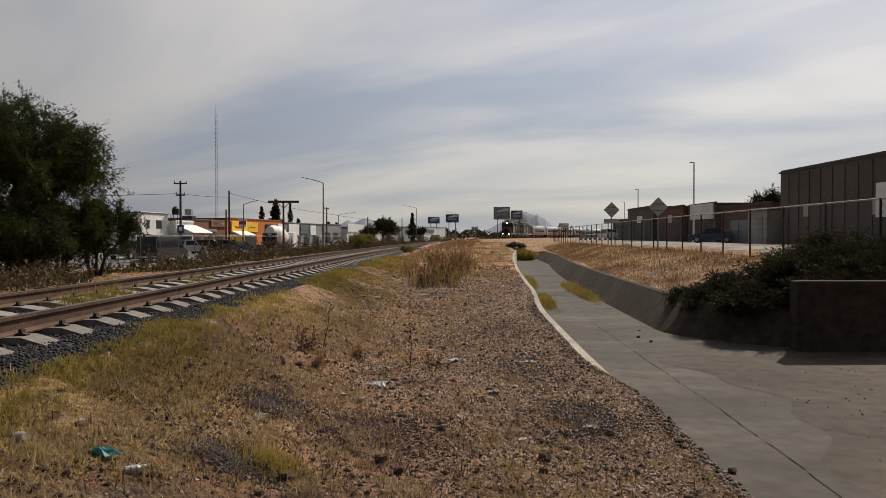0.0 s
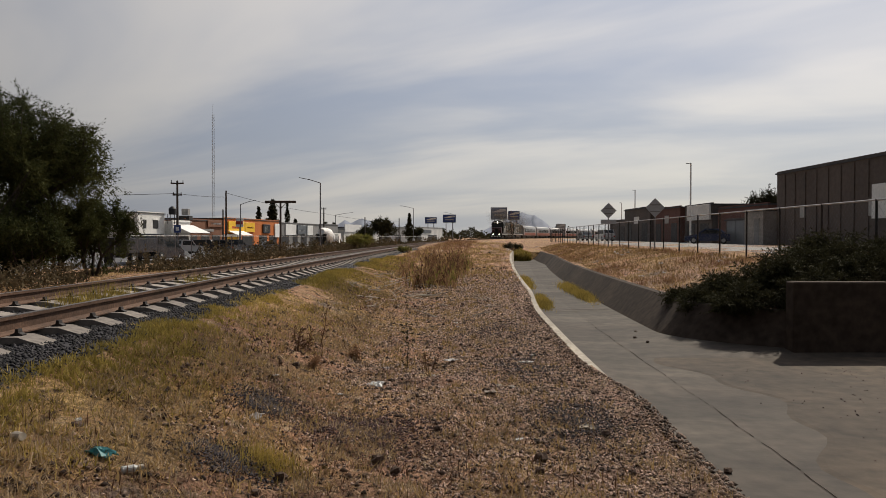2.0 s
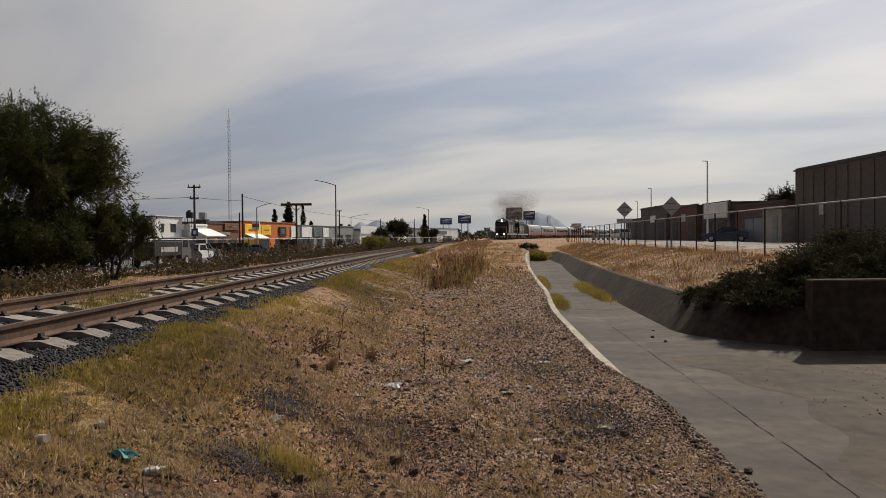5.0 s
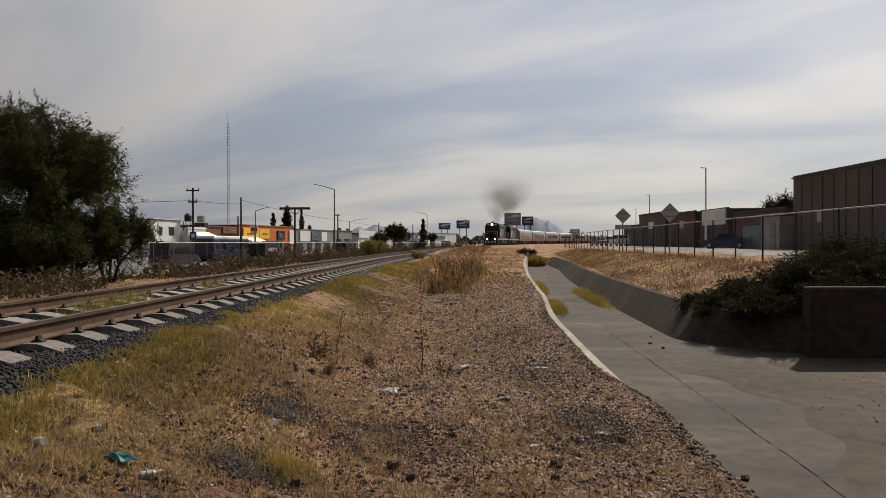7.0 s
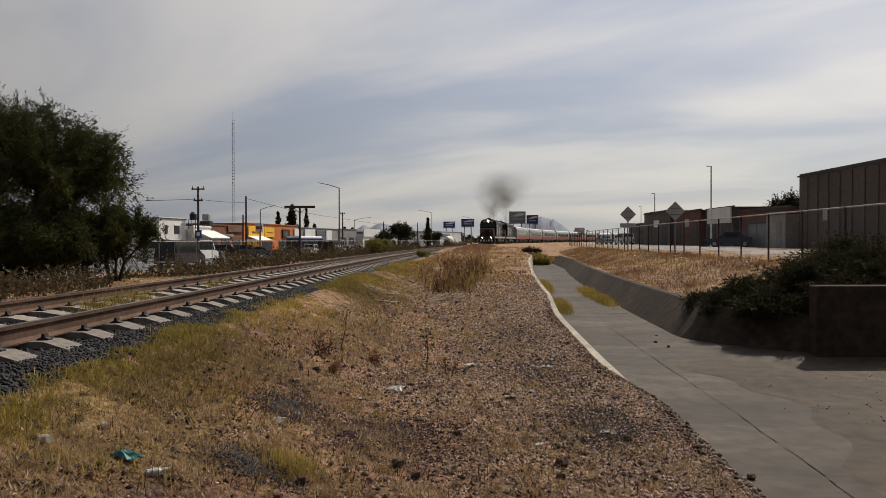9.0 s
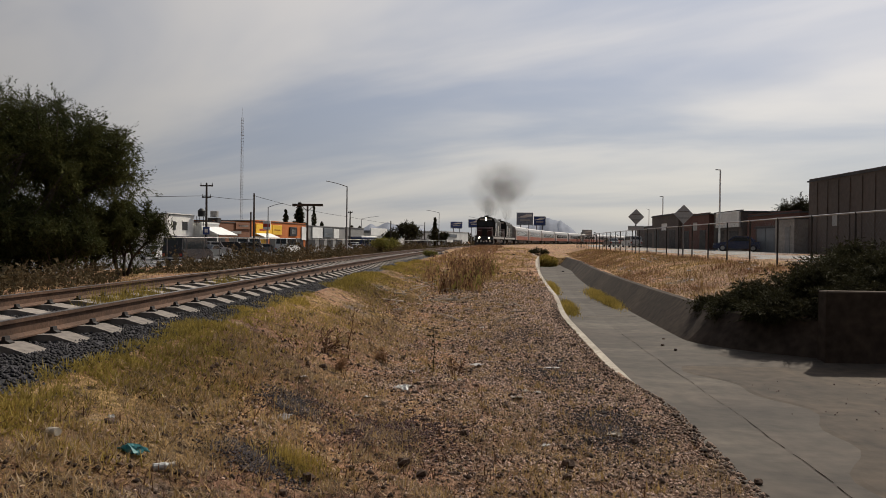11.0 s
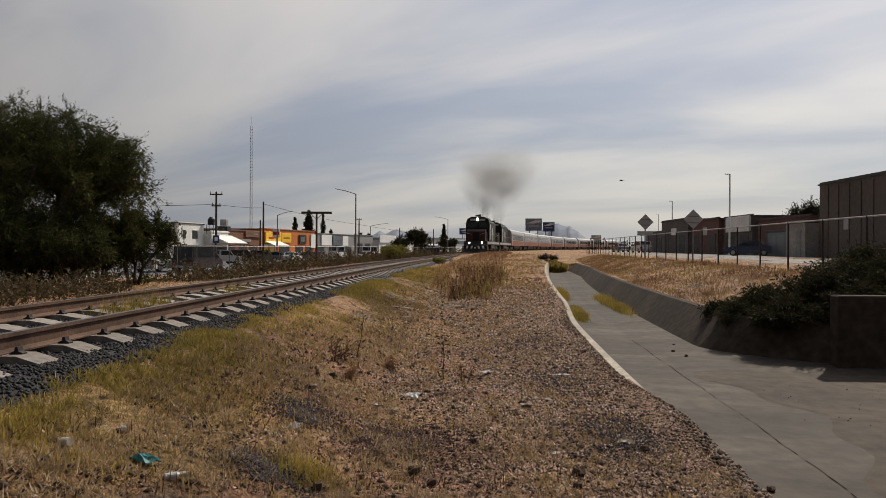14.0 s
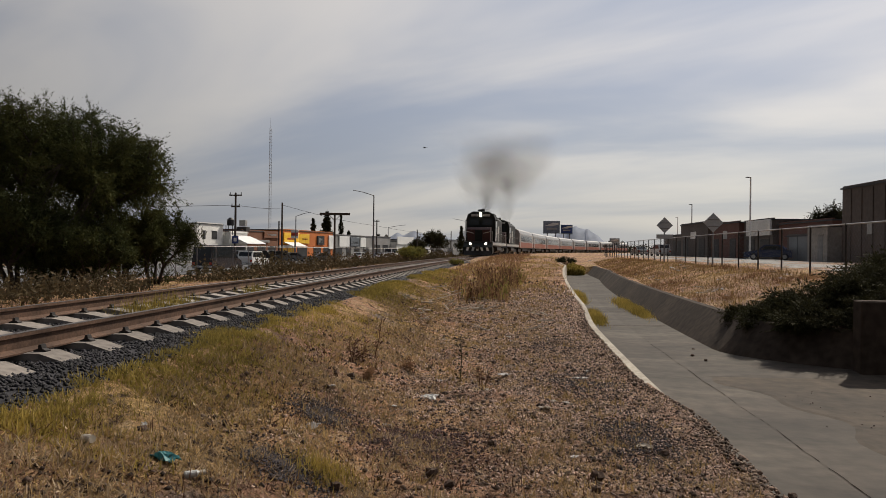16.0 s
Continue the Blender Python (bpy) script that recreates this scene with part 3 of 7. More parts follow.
# ---- railway ----
def build_track():
    ys = np.concatenate([np.arange(-12, 60, 1.0), np.arange(60, 420, 5.0)])
    xs, tilt = track_x(ys), np.radians([track_yaw(y) for y in ys])
    at = lambda off, z: [(x + off * math.cos(a), y + off * math.sin(a), z) for x, y, a in zip(xs, ys, tilt)]
    track = thing("railway_track", "railway track of rusty rails on concrete sleepers", "railway track")
    for side in (-1, 1):
        c = 0.7525 * side
        prof = [(-0.07, 0.0), (-0.07, 0.012), (-0.012, 0.035), (-0.012, 0.115), (-0.036, 0.125), (-0.036, 0.152), (0.036, 0.152), (0.036, 0.125), (0.012, 0.115), (0.012, 0.035), (0.07, 0.012), (0.07, 0.0)]
        r = strip("rail", [at(c + dx, RAIL_Z - 0.155 + dz) for dx, dz in prof], RUST, "", "", parent=track)
        for key in ("label", "category", "kind"):
            if key in r:
                del r[key]
        head = strip("rail_head", [at(c - 0.03, RAIL_Z - 0.001), at(c + 0.03, RAIL_Z - 0.001)], STEEL, "", "", parent=r)
        for key in ("label", "category", "kind"):
            if key in head:
                del head[key]
    # sleepers with sloping ends, each with four clips
    s = Solid()
    prof = [(-1.25, 0.0), (-1.22, 0.13), (-0.95, 0.21), (-0.55, 0.21), (-0.3, 0.17), (0.3, 0.17), (0.55, 0.21), (0.95, 0.21), (1.22, 0.13), (1.25, 0.0)]
    s.prism_y(prof, -0.13, 0.13)
    me = mesh_of("sleeper", s, SLEEPER)
    clip = Solid().prism_y([(-0.05, 0), (-0.05, 0.016), (-0.015, 0.03), (-0.01, 0.06), (0.012, 0.06), (0.018, 0.03), (0.05, 0.016), (0.05, 0)], -0.03, 0.03)
    clip_me = mesh_of("rail_clip", clip, IRON)
    far = Solid()
    y = -4.0
    for i in range(230):
        m = pose(float(track_x(y)), y, RAIL_Z - 0.155 - 0.205, 0, 0, track_yaw(y))
        ob = new("sleeper", me)
        ob.parent = track
        ob.matrix_basis = m
        for cx in (-0.89, -0.63, 0.63, 0.89):
            if 4.0 < y < 45:
                c = new("rail_clip", clip_me)
                c.parent = track
                c.matrix_basis = m @ pose(cx, 0, 0.205)
            elif y < 80:
                far.add([m @ Vector((px + cx, py, pz + 0.205)) for px, py, pz in clip.v], clip.f)
        y += 0.62
    tagged(part("far_rail_clip", far, IRON, track), kind="stuff")
    # ballast bed
    bed = [(-2.6, 0.40), (-1.75, 0.60), (-1.3, 0.665), (0, 0.67), (1.3, 0.665), (1.6, 0.62), (2.1, 0.45)]
    strip("ballast_bed", [at(d, z) for d, z in bed], BALLAST, "bed of dark crushed stone under the track", "ballast")
    rng = np.random.default_rng(3)
    n = 26000
    u = rng.uniform(-1.75, 1.85, n)
    y = np.where(rng.random(n) < 0.12, rng.uniform(-11, -2, n), -2 + 62 * rng.random(n) ** 1.8)
    z = np.interp(u, [d for d, _ in bed], [h for _, h in bed])
    near = 36000
    u = np.concatenate([u, rng.uniform(-1.6, 1.95, near)])
    y = np.concatenate([y, rng.uniform(3.2, 16.0, near)])
    n += near
    z = np.interp(u, [d for d, _ in bed], [h for _, h in bed])
    keep = u < np.interp(y, [5, 8], [1.95, 1.55]) + rng.normal(0, 0.05, n)
    u, y, z, n = u[keep], y[keep], z[keep], int(keep.sum())
    stones(u + track_x(y), y, z + 0.005, rng.uniform(0.010, 0.024, n), BALLAST, "ballast_stones", "dark crushed stones between the sleepers", "ballast", rng)


def stones(x, y, z, r, material, name, label, category, rng):
    """Small rough lumps: eight triangles each."""
    n = len(x)
    c = np.stack([x, y, z], -1)[:, None, :]
    base = np.array([[1, 0, 0], [0, 1, 0], [-1, 0, 0], [0, -1, 0], [0, 0, 0.8], [0, 0, -0.6]], float)[None]
    a = rng.uniform(0, 6.28, n)
    rot = np.stack([np.stack([np.cos(a), -np.sin(a), 0 * a], -1), np.stack([np.sin(a), np.cos(a), 0 * a], -1), np.stack([0 * a, 0 * a, 1 + 0 * a], -1)], 1)
    p = base * rng.uniform(0.6, 1.35, (n, 6, 1)) * r[:, None, None]
    p = np.einsum("nij,nkj->nki", rot, p) + c
    tri = [(0, 1, 4), (1, 2, 4), (2, 3, 4), (3, 0, 4), (1, 0, 5), (2, 1, 5), (3, 2, 5), (0, 3, 5)]
    me = bpy.data.meshes.new(name)
    faces = (np.array(tri)[None] + (np.arange(n) * 6)[:, None, None]).reshape(-1, 3)
    me.vertices.add(n * 6)
    me.vertices.foreach_set("co", p.astype(np.float32).ravel())
    me.loops.add(faces.size)
    me.loops.foreach_set("vertex_index", faces.astype(np.int32).ravel())
    me.polygons.add(len(faces))
    me.polygons.foreach_set("loop_start", np.arange(0, faces.size, 3, dtype=np.int32))
    me.polygons.foreach_set("loop_total", np.full(len(faces), 3, dtype=np.int32))
    me.materials.append(material)
    me.update(calc_edges=True)
    return tagged(new(name, me), label, category, kind="stuff")


build_track()


# ---- the train ----
def front_y(t):
    """How far along the line the leading engine's nose is."""
    return 198.0 - 6.2 * t - 0.095 * t * t


def bogie(parent, y, wheel_r, n_axles, gap):
    s = Solid().box(-1.15, -0.95, y - gap * n_axles / 2, y + gap * n_axles / 2, 0.35, 0.85, 0.05)
    s.box(0.95, 1.15, y - gap * n_axles / 2, y + gap * n_axles / 2, 0.35, 0.85, 0.05)
    s.box(-1.0, 1.0, y - 0.3, y + 0.3, 0.5, 0.95)
    fr = part("truck_frame", s, IRON, parent)
    for i in range(n_axles):
        yy = y + (i - (n_axles - 1) / 2) * gap
        w = Solid()
        for x in (-0.75, 0.75):
            w.rod((x - 0.07, yy, wheel_r), (x + 0.07, yy, wheel_r), wheel_r, n=16)
        w.rod((-0.7, yy, wheel_r), (0.7, yy, wheel_r), 0.09)
        part("wheelset", w, IRON, fr)


def locomotive(label):
    """Six-axle diesel, nose towards -y, rail level at z = 0, 21 m long."""
    o = thing("locomotive", label, "locomotive")
    H = 10.5
    part("underframe", Solid().box(-1.5, 1.5, -H + 0.4, H - 0.4, 1.05, 1.5, 0.06), IRON, o)
    part("fuel_tank", Solid().prism_y([(-1.35, 1.05), (-1.4, 0.6), (-1.0, 0.3), (1.0, 0.3), (1.4, 0.6), (1.35, 1.05)], -2.8, 2.8), IRON, o)
    # pilot with slanting pale stripes
    part("pilot", Solid().prism([(-H + 0.3, 1.3), (-H - 0.15, 0.9), (-H - 0.15, 0.22), (-H + 0.5, 0.22), (-H + 0.5, 1.3)], -1.5, 1.5), LOCO_DARK, o, "black pilot plate")
    for i in range(5):
        x = -1.3 + i * 0.58
        s = Solid()
        s.add([(x, -H - 0.162, 0.25), (x + 0.24, -H - 0.162, 0.25), (x + 0.24 + (0.18 if i < 2 else -0.18 if i > 2 else 0), -H - 0.162, 0.88), (x + (0.18 if i < 2 else -0.18 if i > 2 else 0), -H - 0.162, 0.88)], [(0, 1, 2, 3)])
        part("stripe", s, WHITE, o, "white warning stripe")
    part("coupler", Solid().box(-0.16, 0.16, -H - 0.75, -H, 0.72, 1.05, 0.05), IRON, o)
    part("plow", Solid().prism([(-H - 0.15, 0.55), (-H - 0.42, 0.1), (-H - 0.3, 0.08), (-H + 0.1, 0.5)], -1.4, 1.4), IRON, o)
    # nose
    part("nose", Solid().prism([(-H + 0.75, 1.5), (-H + 0.7, 2.75), (-H + 0.95, 2.98), (-H + 2.6, 3.05), (-H + 2.6, 1.5)], -1.2, 1.2), LOCO_RED, o, "deep red nose")
    part("nose_door", Solid().box(-0.38, 0.38, -H + 0.69, -H + 0.74, 1.55, 2.7), LOCO_DARK, o)
    # cab with a rounded roof
    out = [(-1.55, 1.5), (-1.55, 3.9), (-1.38, 4.42), (-0.85, 4.72), (0.85, 4.72), (1.38, 4.42), (1.55, 3.9), (1.55, 1.5)]
    cab = part("cab", Solid().prism_y(out, -H + 2.55, -H + 5.3), LOCO_DARK, o)
    for x in (-1, 1):
        part("windscreen", Solid().box(min(x * 0.2, x * 1.25), max(x * 0.2, x * 1.25), -H + 2.52, -H + 2.56, 3.25, 3.95), GLASS, cab)
        part("side_window", Solid().box(min(x * 1.53, x * 1.58), max(x * 1.53, x * 1.58), -H + 3.0, -H + 4.8, 2.95, 3.75), GLASS, cab)
        part("number_board", Solid().box(min(x * 0.25, x * 1.0), max(x * 0.25, x * 1.0), -H + 2.48, -H + 2.56, 4.2, 4.45), LOCO_GREY, cab, "pale number board")
        part("window_shade", Solid().box(min(x * 1.55, x * 1.75), max(x * 1.55, x * 1.75), -H + 2.9, -H + 4.9, 3.78, 3.82), LOCO_DARK, cab)
    for z in (4.26, 4.50):
        part("headlight", Solid().rod((0, -H + 2.4, z), (0, -H + 2.56, z), 0.12, n=12), LAMP_ON, o, "lit headlight")
    for x in (-0.81, 0.81):
        hood = part("ditch_light", Solid().rod((x, -H + 0.12, 1.27), (x, -H + 0.4, 1.27), 0.125, n=12), LAMP_ON, o, "lit ditch light")
        part("housing", Solid().rod((x, -H + 0.16, 1.27), (x, -H + 0.5, 1.27), 0.22, n=12), IRON, hood)
    part("horn", Solid().rod((-0.35, -H + 3.3, 4.88), (0.35, -H + 3.0, 4.88), 0.09, 0.14).rod((0, -H + 3.2, 4.65), (0, -H + 3.2, 4.92), 0.05).rod((-0.3, -H + 3.6, 4.94), (0.3, -H + 3.2, 4.96), 0.06, 0.12), IRON, o)
    # long hood with side panels, fans and exhaust
    out = [(-0.95, 1.5), (-0.95, 4.3), (-0.7, 4.55), (0.7, 4.55), (0.95, 4.3), (0.95, 1.5)]
    hood = part("long_hood", Solid().prism_y(out, -H + 5.3, H - 1.0), LOCO_DARK, o)
    for x in (-1, 1):
        for i in range(7):
            y = -H + 5.7 + i * 1.95
            part("access_door", Solid().box(min(x * 0.95, x * 0.985), max(x * 0.95, x * 0.985), y, y + 1.7, 1.65, 3.5), LOCO_GREY if i in (0, 1, 2, 4) else LOCO_DARK, hood)
        s = Solid()
        s.add([(x * 1.57, -H + 2.7, 1.6), (x * 1.57, -H + 3.9, 1.6), (x * 1.57, -H + 5.25, 2.9), (x * 1.57, -H + 4.05, 2.9)], [(0, 1, 2, 3)])
        part("cab_stripe", s, LOCO_GREY, o, "pale slanting stripe")
        part("sill_stripe", Solid().box(min(x * 1.5, x * 1.53), max(x * 1.5, x * 1.53), -H + 0.5, H - 0.5, 1.15, 1.4), LOCO_GREY, o)
        r = Solid()
        for i in range(10):
            y = -H + 5.6 + i * 1.5
            r.rod((x * 1.46, y, 1.5), (x * 1.46, y, 2.5), 0.02, n=5)
        r.rod((x * 1.46, -H + 5.6, 2.5), (x * 1.46, H - 1.4, 2.5), 0.02, n=5)
        part("handrail", r, LOCO_GREY, o)
        s = Solid()
        for i in range(4):
            s.box(min(x * 1.1, x * 1.5), max(x * 1.1, x * 1.5), -H + 0.55, -H + 1.0, 0.3 + i * 0.3, 0.35 + i * 0.3)
        part("steps", s, IRON, o)
        part("front_handrail", Solid().rod((x * 1.45, -H + 0.45, 1.5), (x * 1.45, -H + 0.45, 2.6), 0.025, n=6).rod((x * 1.45, -H + 0.45, 2.6), (x * 0.5, -H + 0.45, 2.35), 0.025, n=6), LOCO_GREY, o)
    for i in range(4):
        part("roof_fan", Solid().rod((0, H - 2.5 - i * 1.6, 4.5), (0, H - 2.5 - i * 1.6, 4.7), 0.65, n=14), IRON, hood)
    part("exhaust_stack", Solid().box(-0.25, 0.25, -1.2, -0.4, 4.5, 4.85, 0.04), IRON, hood)
    part("dynamic_brake_blister", Solid().box(-1.2, 1.2, -4.4, -2.2, 3.8, 4.68, 0.12), LOCO_DARK, hood)
    bogie(o, -6.9, 0.53, 3, 1.7)
    bogie(o, 6.9, 0.53, 3, 1.7)
    return o


def coach(label):
    """Passenger car, 25.4 m long, rail level at z = 0."""
    o = thing("passenger_coach", label, "coach", group="coaches of the train")
    H = 12.7
    out = [(-1.5, 1.0), (-1.52, 3.35), (-1.3, 3.85), (-0.75, 4.15), (0.75, 4.15), (1.3, 3.85), (1.52, 3.35), (1.5, 1.0)]
    body = part("body", Solid().prism_y(out, -H, H), COACH, o)
    part("roof", Solid().prism_y([(-1.32, 3.86), (-0.76, 4.17), (0.76, 4.17), (1.32, 3.86), (1.2, 3.8), (-1.2, 3.8)], -H + 0.02, H - 0.02), LOCO_GREY, o)
    for x in (-1, 1):
        part("stripe", Solid().box(min(x * 1.5, x * 1.535), max(x * 1.5, x * 1.535), -H + 0.02, H - 0.02, 1.05, 1.95), COACH_RED, o, "orange-red stripe")
        for i in range(11):
            y = -H + 2.7 + i * 1.85
            part("window", Solid().box(min(x * 1.5, x * 1.54), max(x * 1.5, x * 1.54), y, y + 1.45, 2.12, 3.12), GLASS, body)
        for y in (-H + 1.0, H - 1.8):
            part("door", Solid().box(min(x * 1.5, x * 1.545), max(x * 1.5, x * 1.545), y, y + 0.8, 1.1, 3.2), LOCO_GREY, body)
    part("end_diaphragm", Solid().box(-0.6, 0.6, -H - 0.3, -H, 1.1, 3.4), DARK, o)
    part("end_diaphragm", Solid().box(-0.6, 0.6, H, H + 0.3, 1.1, 3.4), DARK, o)
    part("underfloor_gear", Solid().box(-1.2, 1.2, -5, 5, 0.45, 1.0, 0.05), IRON, o)
    bogie(o, -9.2, 0.46, 2, 2.4)
    bogie(o, 9.2, 0.46, 2, 2.4)
    return o


TRAIN = []          # (thing, distance of its middle behind the nose)
lead = locomotive("dark six-axle diesel locomotive with lit headlights, on the track")
TRAIN.append((lead, 10.5))
TRAIN.append((locomotive("second dark diesel locomotive coupled behind the first"), 32.0))
first_coach = coach("silver passenger coach with an orange-red stripe, on the track")
TRAIN.append((first_coach, 56.3))
for i in range(1, 8):
    TRAIN.append((copy_thing(first_coach, pose(0, 300 + 30 * i, 0)), 56.3 + 26.2 * i))


def smoke_puff(seed, w, h, count, label):
    """A loose cloud of soot flecks; thin at its rim."""
    rng = np.random.default_rng(seed)
    p = rng.normal(0, 1, (count, 3))
    far = np.linalg.norm(p, axis=1, keepdims=True)
    p *= 2.1 * np.tanh(far / 2.1) / far * np.array((w / 2.6, w / 2.6, h / 2.6))
    c = np.clip(rng.normal(0, 0.95, (14, 3)), -1.15, 1.15) * (w / 2.6, w / 2.6, h / 2.6)
    k = rng.integers(0, 40, count)
    sel = k < 14
    p[sel] = p[sel] * rng.uniform(0.3, 0.6, 14)[k[sel]][:, None] + c[k[sel]]
    p[:, :2] *= np.clip(0.92 + 0.26 * p[:, 2:3] / (h / 2.6), 0.45, 1.4)          # it spreads as it rises
    r = rng.uniform(0.013, 0.027, (count, 1, 1))
    tri = rng.normal(0, 1, (count, 3, 3)) * r + p[:, None, :]
    return loose("smoke_puff", tri, 3, SMOKE, label, "smoke", kind="stuff")


PUFFS = [(smoke_puff(11, 1.4, 3.4, 22000, "thin dark smoke rising from the engine's stack"), (0.0, 0.2, 2.2)),
         (smoke_puff(12, 5.8, 5.2, 210000, "grey-brown smoke cloud above the locomotive"), (0.0, 1.0, 4.6)),
         (smoke_puff(13, 8.2, 5.6, 430000, "thin spreading smoke cloud above the train"), (2.4, 3.0, 7.0)),
         (smoke_puff(14, 2.2, 4.0, 36000, "dark smoke from the second engine"), (0.6, 20.5, 2.8))]


# ---- plants ----
def limb_tree(name, label, base, height, spread, seed, leaf, n_leaf, leaf_len=0.16, trunk_r=0.16, crown_low=0.22, stems=3, dome=0, flat=0.8):
    """A branching tree: leaning stems, forked limbs, and leaf sprays round the limb ends."""
    rng = random.Random(seed)
    o = thing(name, label, "tree" if height > 2.6 else "shrub", pose(*base))
    ends, wood = [], Solid()

    def grow(p, d, length, r, level):
        q = p + d * length
        wood.rod(p, q, r, r * 0.68, n=7 if level < 2 else 4)
        if level >= 1:
            ends.append((q, level))
            ends.append(((p + q) / 2, level))
        if level == 4:
            return
        for _ in range(3 if level < 2 else 2):
            w = Vector((rng.uniform(-1, 1), rng.uniform(-1, 1), rng.uniform(-0.25, 0.75) * flat))
            grow(q, (d * 0.75 + w * 0.85).normalized(), length * rng.uniform(0.62, 0.86), r * 0.6, level + 1)

    for s in range(stems):
        a = 2 * math.pi * s / stems + rng.uniform(-0.5, 0.5)
        lean = 0.42 if stems > 1 else 0.08
        grow(Vector((0.12 * math.cos(a), 0.12 * math.sin(a), -0.1)), Vector((lean * math.cos(a) * spread / height * 2, lean * math.sin(a) * spread / height * 2, 1)).normalized(), height * 0.3, trunk_r, 0)
    # bring the skeleton to the wanted height and spread
    pts = [p for p, _ in ends]
    top = max(p.z for p in pts)
    wide = sorted(math.hypot(p.x, p.y) for p in pts)[int(len(pts) * 0.93)]
    kz, kx = height * 0.95 / top, spread * 0.92 / wide
    wood.v = [(x * kx if z > 0.3 else x, y * kx if z > 0.3 else y, z * kz) for x, y, z in wood.v]
    nr = np.random.default_rng(seed)
    tips = np.array([(p.x * kx, p.y * kx, p.z * kz) for p, lv in ends if p.z * kz > height * crown_low])
    if dome:
        # twigs that fill the crown out to a rounded, uneven dome
        q = nr.normal(0, 1, (dome, 3))
        q /= np.linalg.norm(q, axis=1, keepdims=True)
        lump = 0.94 + 0.16 * np.sin(5 * q[:, 0] + 2) * np.cos(4 * q[:, 2]) + 0.10 * np.sin(11 * q[:, 1] + 7 * q[:, 2])
        q *= (lump * nr.uniform(0.5, 1.0, dome) ** 0.6)[:, None] * (spread, spread, height * 0.48)
        q[:, 2] += height * 0.52
        for p in q:
            near = tips[np.argmin(((tips - p) ** 2).sum(1))]
            wood.rod(near, p, 0.016, 0.006, n=4)
        tips = np.concatenate([tips, q])
    part("trunk", wood, BARK, o)
    pick = nr.integers(0, len(tips), n_leaf)
    # leaves sit along six feathery twigs round each limb end
    sprays = np.clip(nr.normal(0.0, 1, (len(tips), 6, 3)), -1.5, 1.5)
    twig = sprays[pick, nr.integers(0, 6, n_leaf)]
    c = tips[pick] + (twig * nr.random((n_leaf, 1)) * 1.5 + np.clip(nr.normal(0, 0.17, (n_leaf, 3)), -0.4, 0.4)) * (spread * 0.085, spread * 0.085, height * 0.05)
    d = twig * 0.75 + nr.normal(0, 0.42, (n_leaf, 3))
    d[:, 2] -= 0.15
    d /= np.linalg.norm(d, axis=1, keepdims=True)
    w = np.cross(d, nr.normal(0, 1, (n_leaf, 3)))
    w /= np.linalg.norm(w, axis=1, keepdims=True)
    ln = leaf_len * nr.uniform(0.5, 1.4, (n_leaf, 1))
    wd = ln * 0.15
    tri = np.stack([c - w * wd, c + w * wd, c + d * ln], 1)
    tri[..., 2] = np.maximum(tri[..., 2], 0.05)
    loose("crown", tri, 3, leaf, kind="", parent=o)
    return o


def cypress(base, height, radius, seed, label):
    o = thing("cypress_tree", label, "tree", pose(*base))
    part("trunk", Solid().rod((0, 0, -0.1), (0, 0, height * 0.9), radius * 0.2, 0.03, n=6), BARK, o)
    nr = np.random.default_rng(seed)
    n = 1500
    h = nr.random(n) ** 0.8
    r = radius * np.sqrt(nr.random(n)) * np.clip(np.sin(np.clip(h * 1.05 + 0.08, 0, 1) * math.pi) ** 0.6, 0.08, 1) * (1 + 0.35 * np.sin(h * 21 + seed))
    a = nr.uniform(0, 6.28, n)
    c = np.stack([r * np.cos(a), r * np.sin(a), height * (0.06 + 0.93 * h)], -1)
    tri = c[:, None, :] + nr.normal(0, 1, (n, 3, 3)) * radius * 0.2
    loose("crown", tri, 3, LEAF_DARK, kind="", parent=o)
    return o


def blades(x, y, length, width, material, name, label, rng, lean=0.5, up=0.0):
    n = len(x)
    z = ground_z(x, y) + roughness_z(x, y) - 0.01 + up
    a = rng.uniform(0, 6.28, n)
    b = rng.uniform(0, 6.28, n)
    k = np.abs(rng.normal(0, lean, n))
    p = np.stack([x, y, z], -1)
    s = np.stack([np.cos(a), np.sin(a), 0 * a], -1) * (width / 2)[:, None]
    tip = np.stack([np.cos(b) * k, np.sin(b) * k, np.ones(n)], -1)
    tip /= np.linalg.norm(tip, axis=1, keepdims=True)
    tip = p + tip * length[:, None]
    return loose(name, np.stack([p - s, p + s, tip], 1), 3, material, label, "grass")


def tufts(rng, cx, cy, per, spread):
    x = np.repeat(cx, per) + rng.normal(0, 1, len(cx) * per) * np.repeat(spread, per)
    y = np.repeat(cy, per) + rng.normal(0, 1, len(cx) * per) * np.repeat(spread, per)
    return x, y


def in_strip(x, y, low=1.75):
    return (x - track_x(y) > low) & (x < lip_x(y) - 0.04)


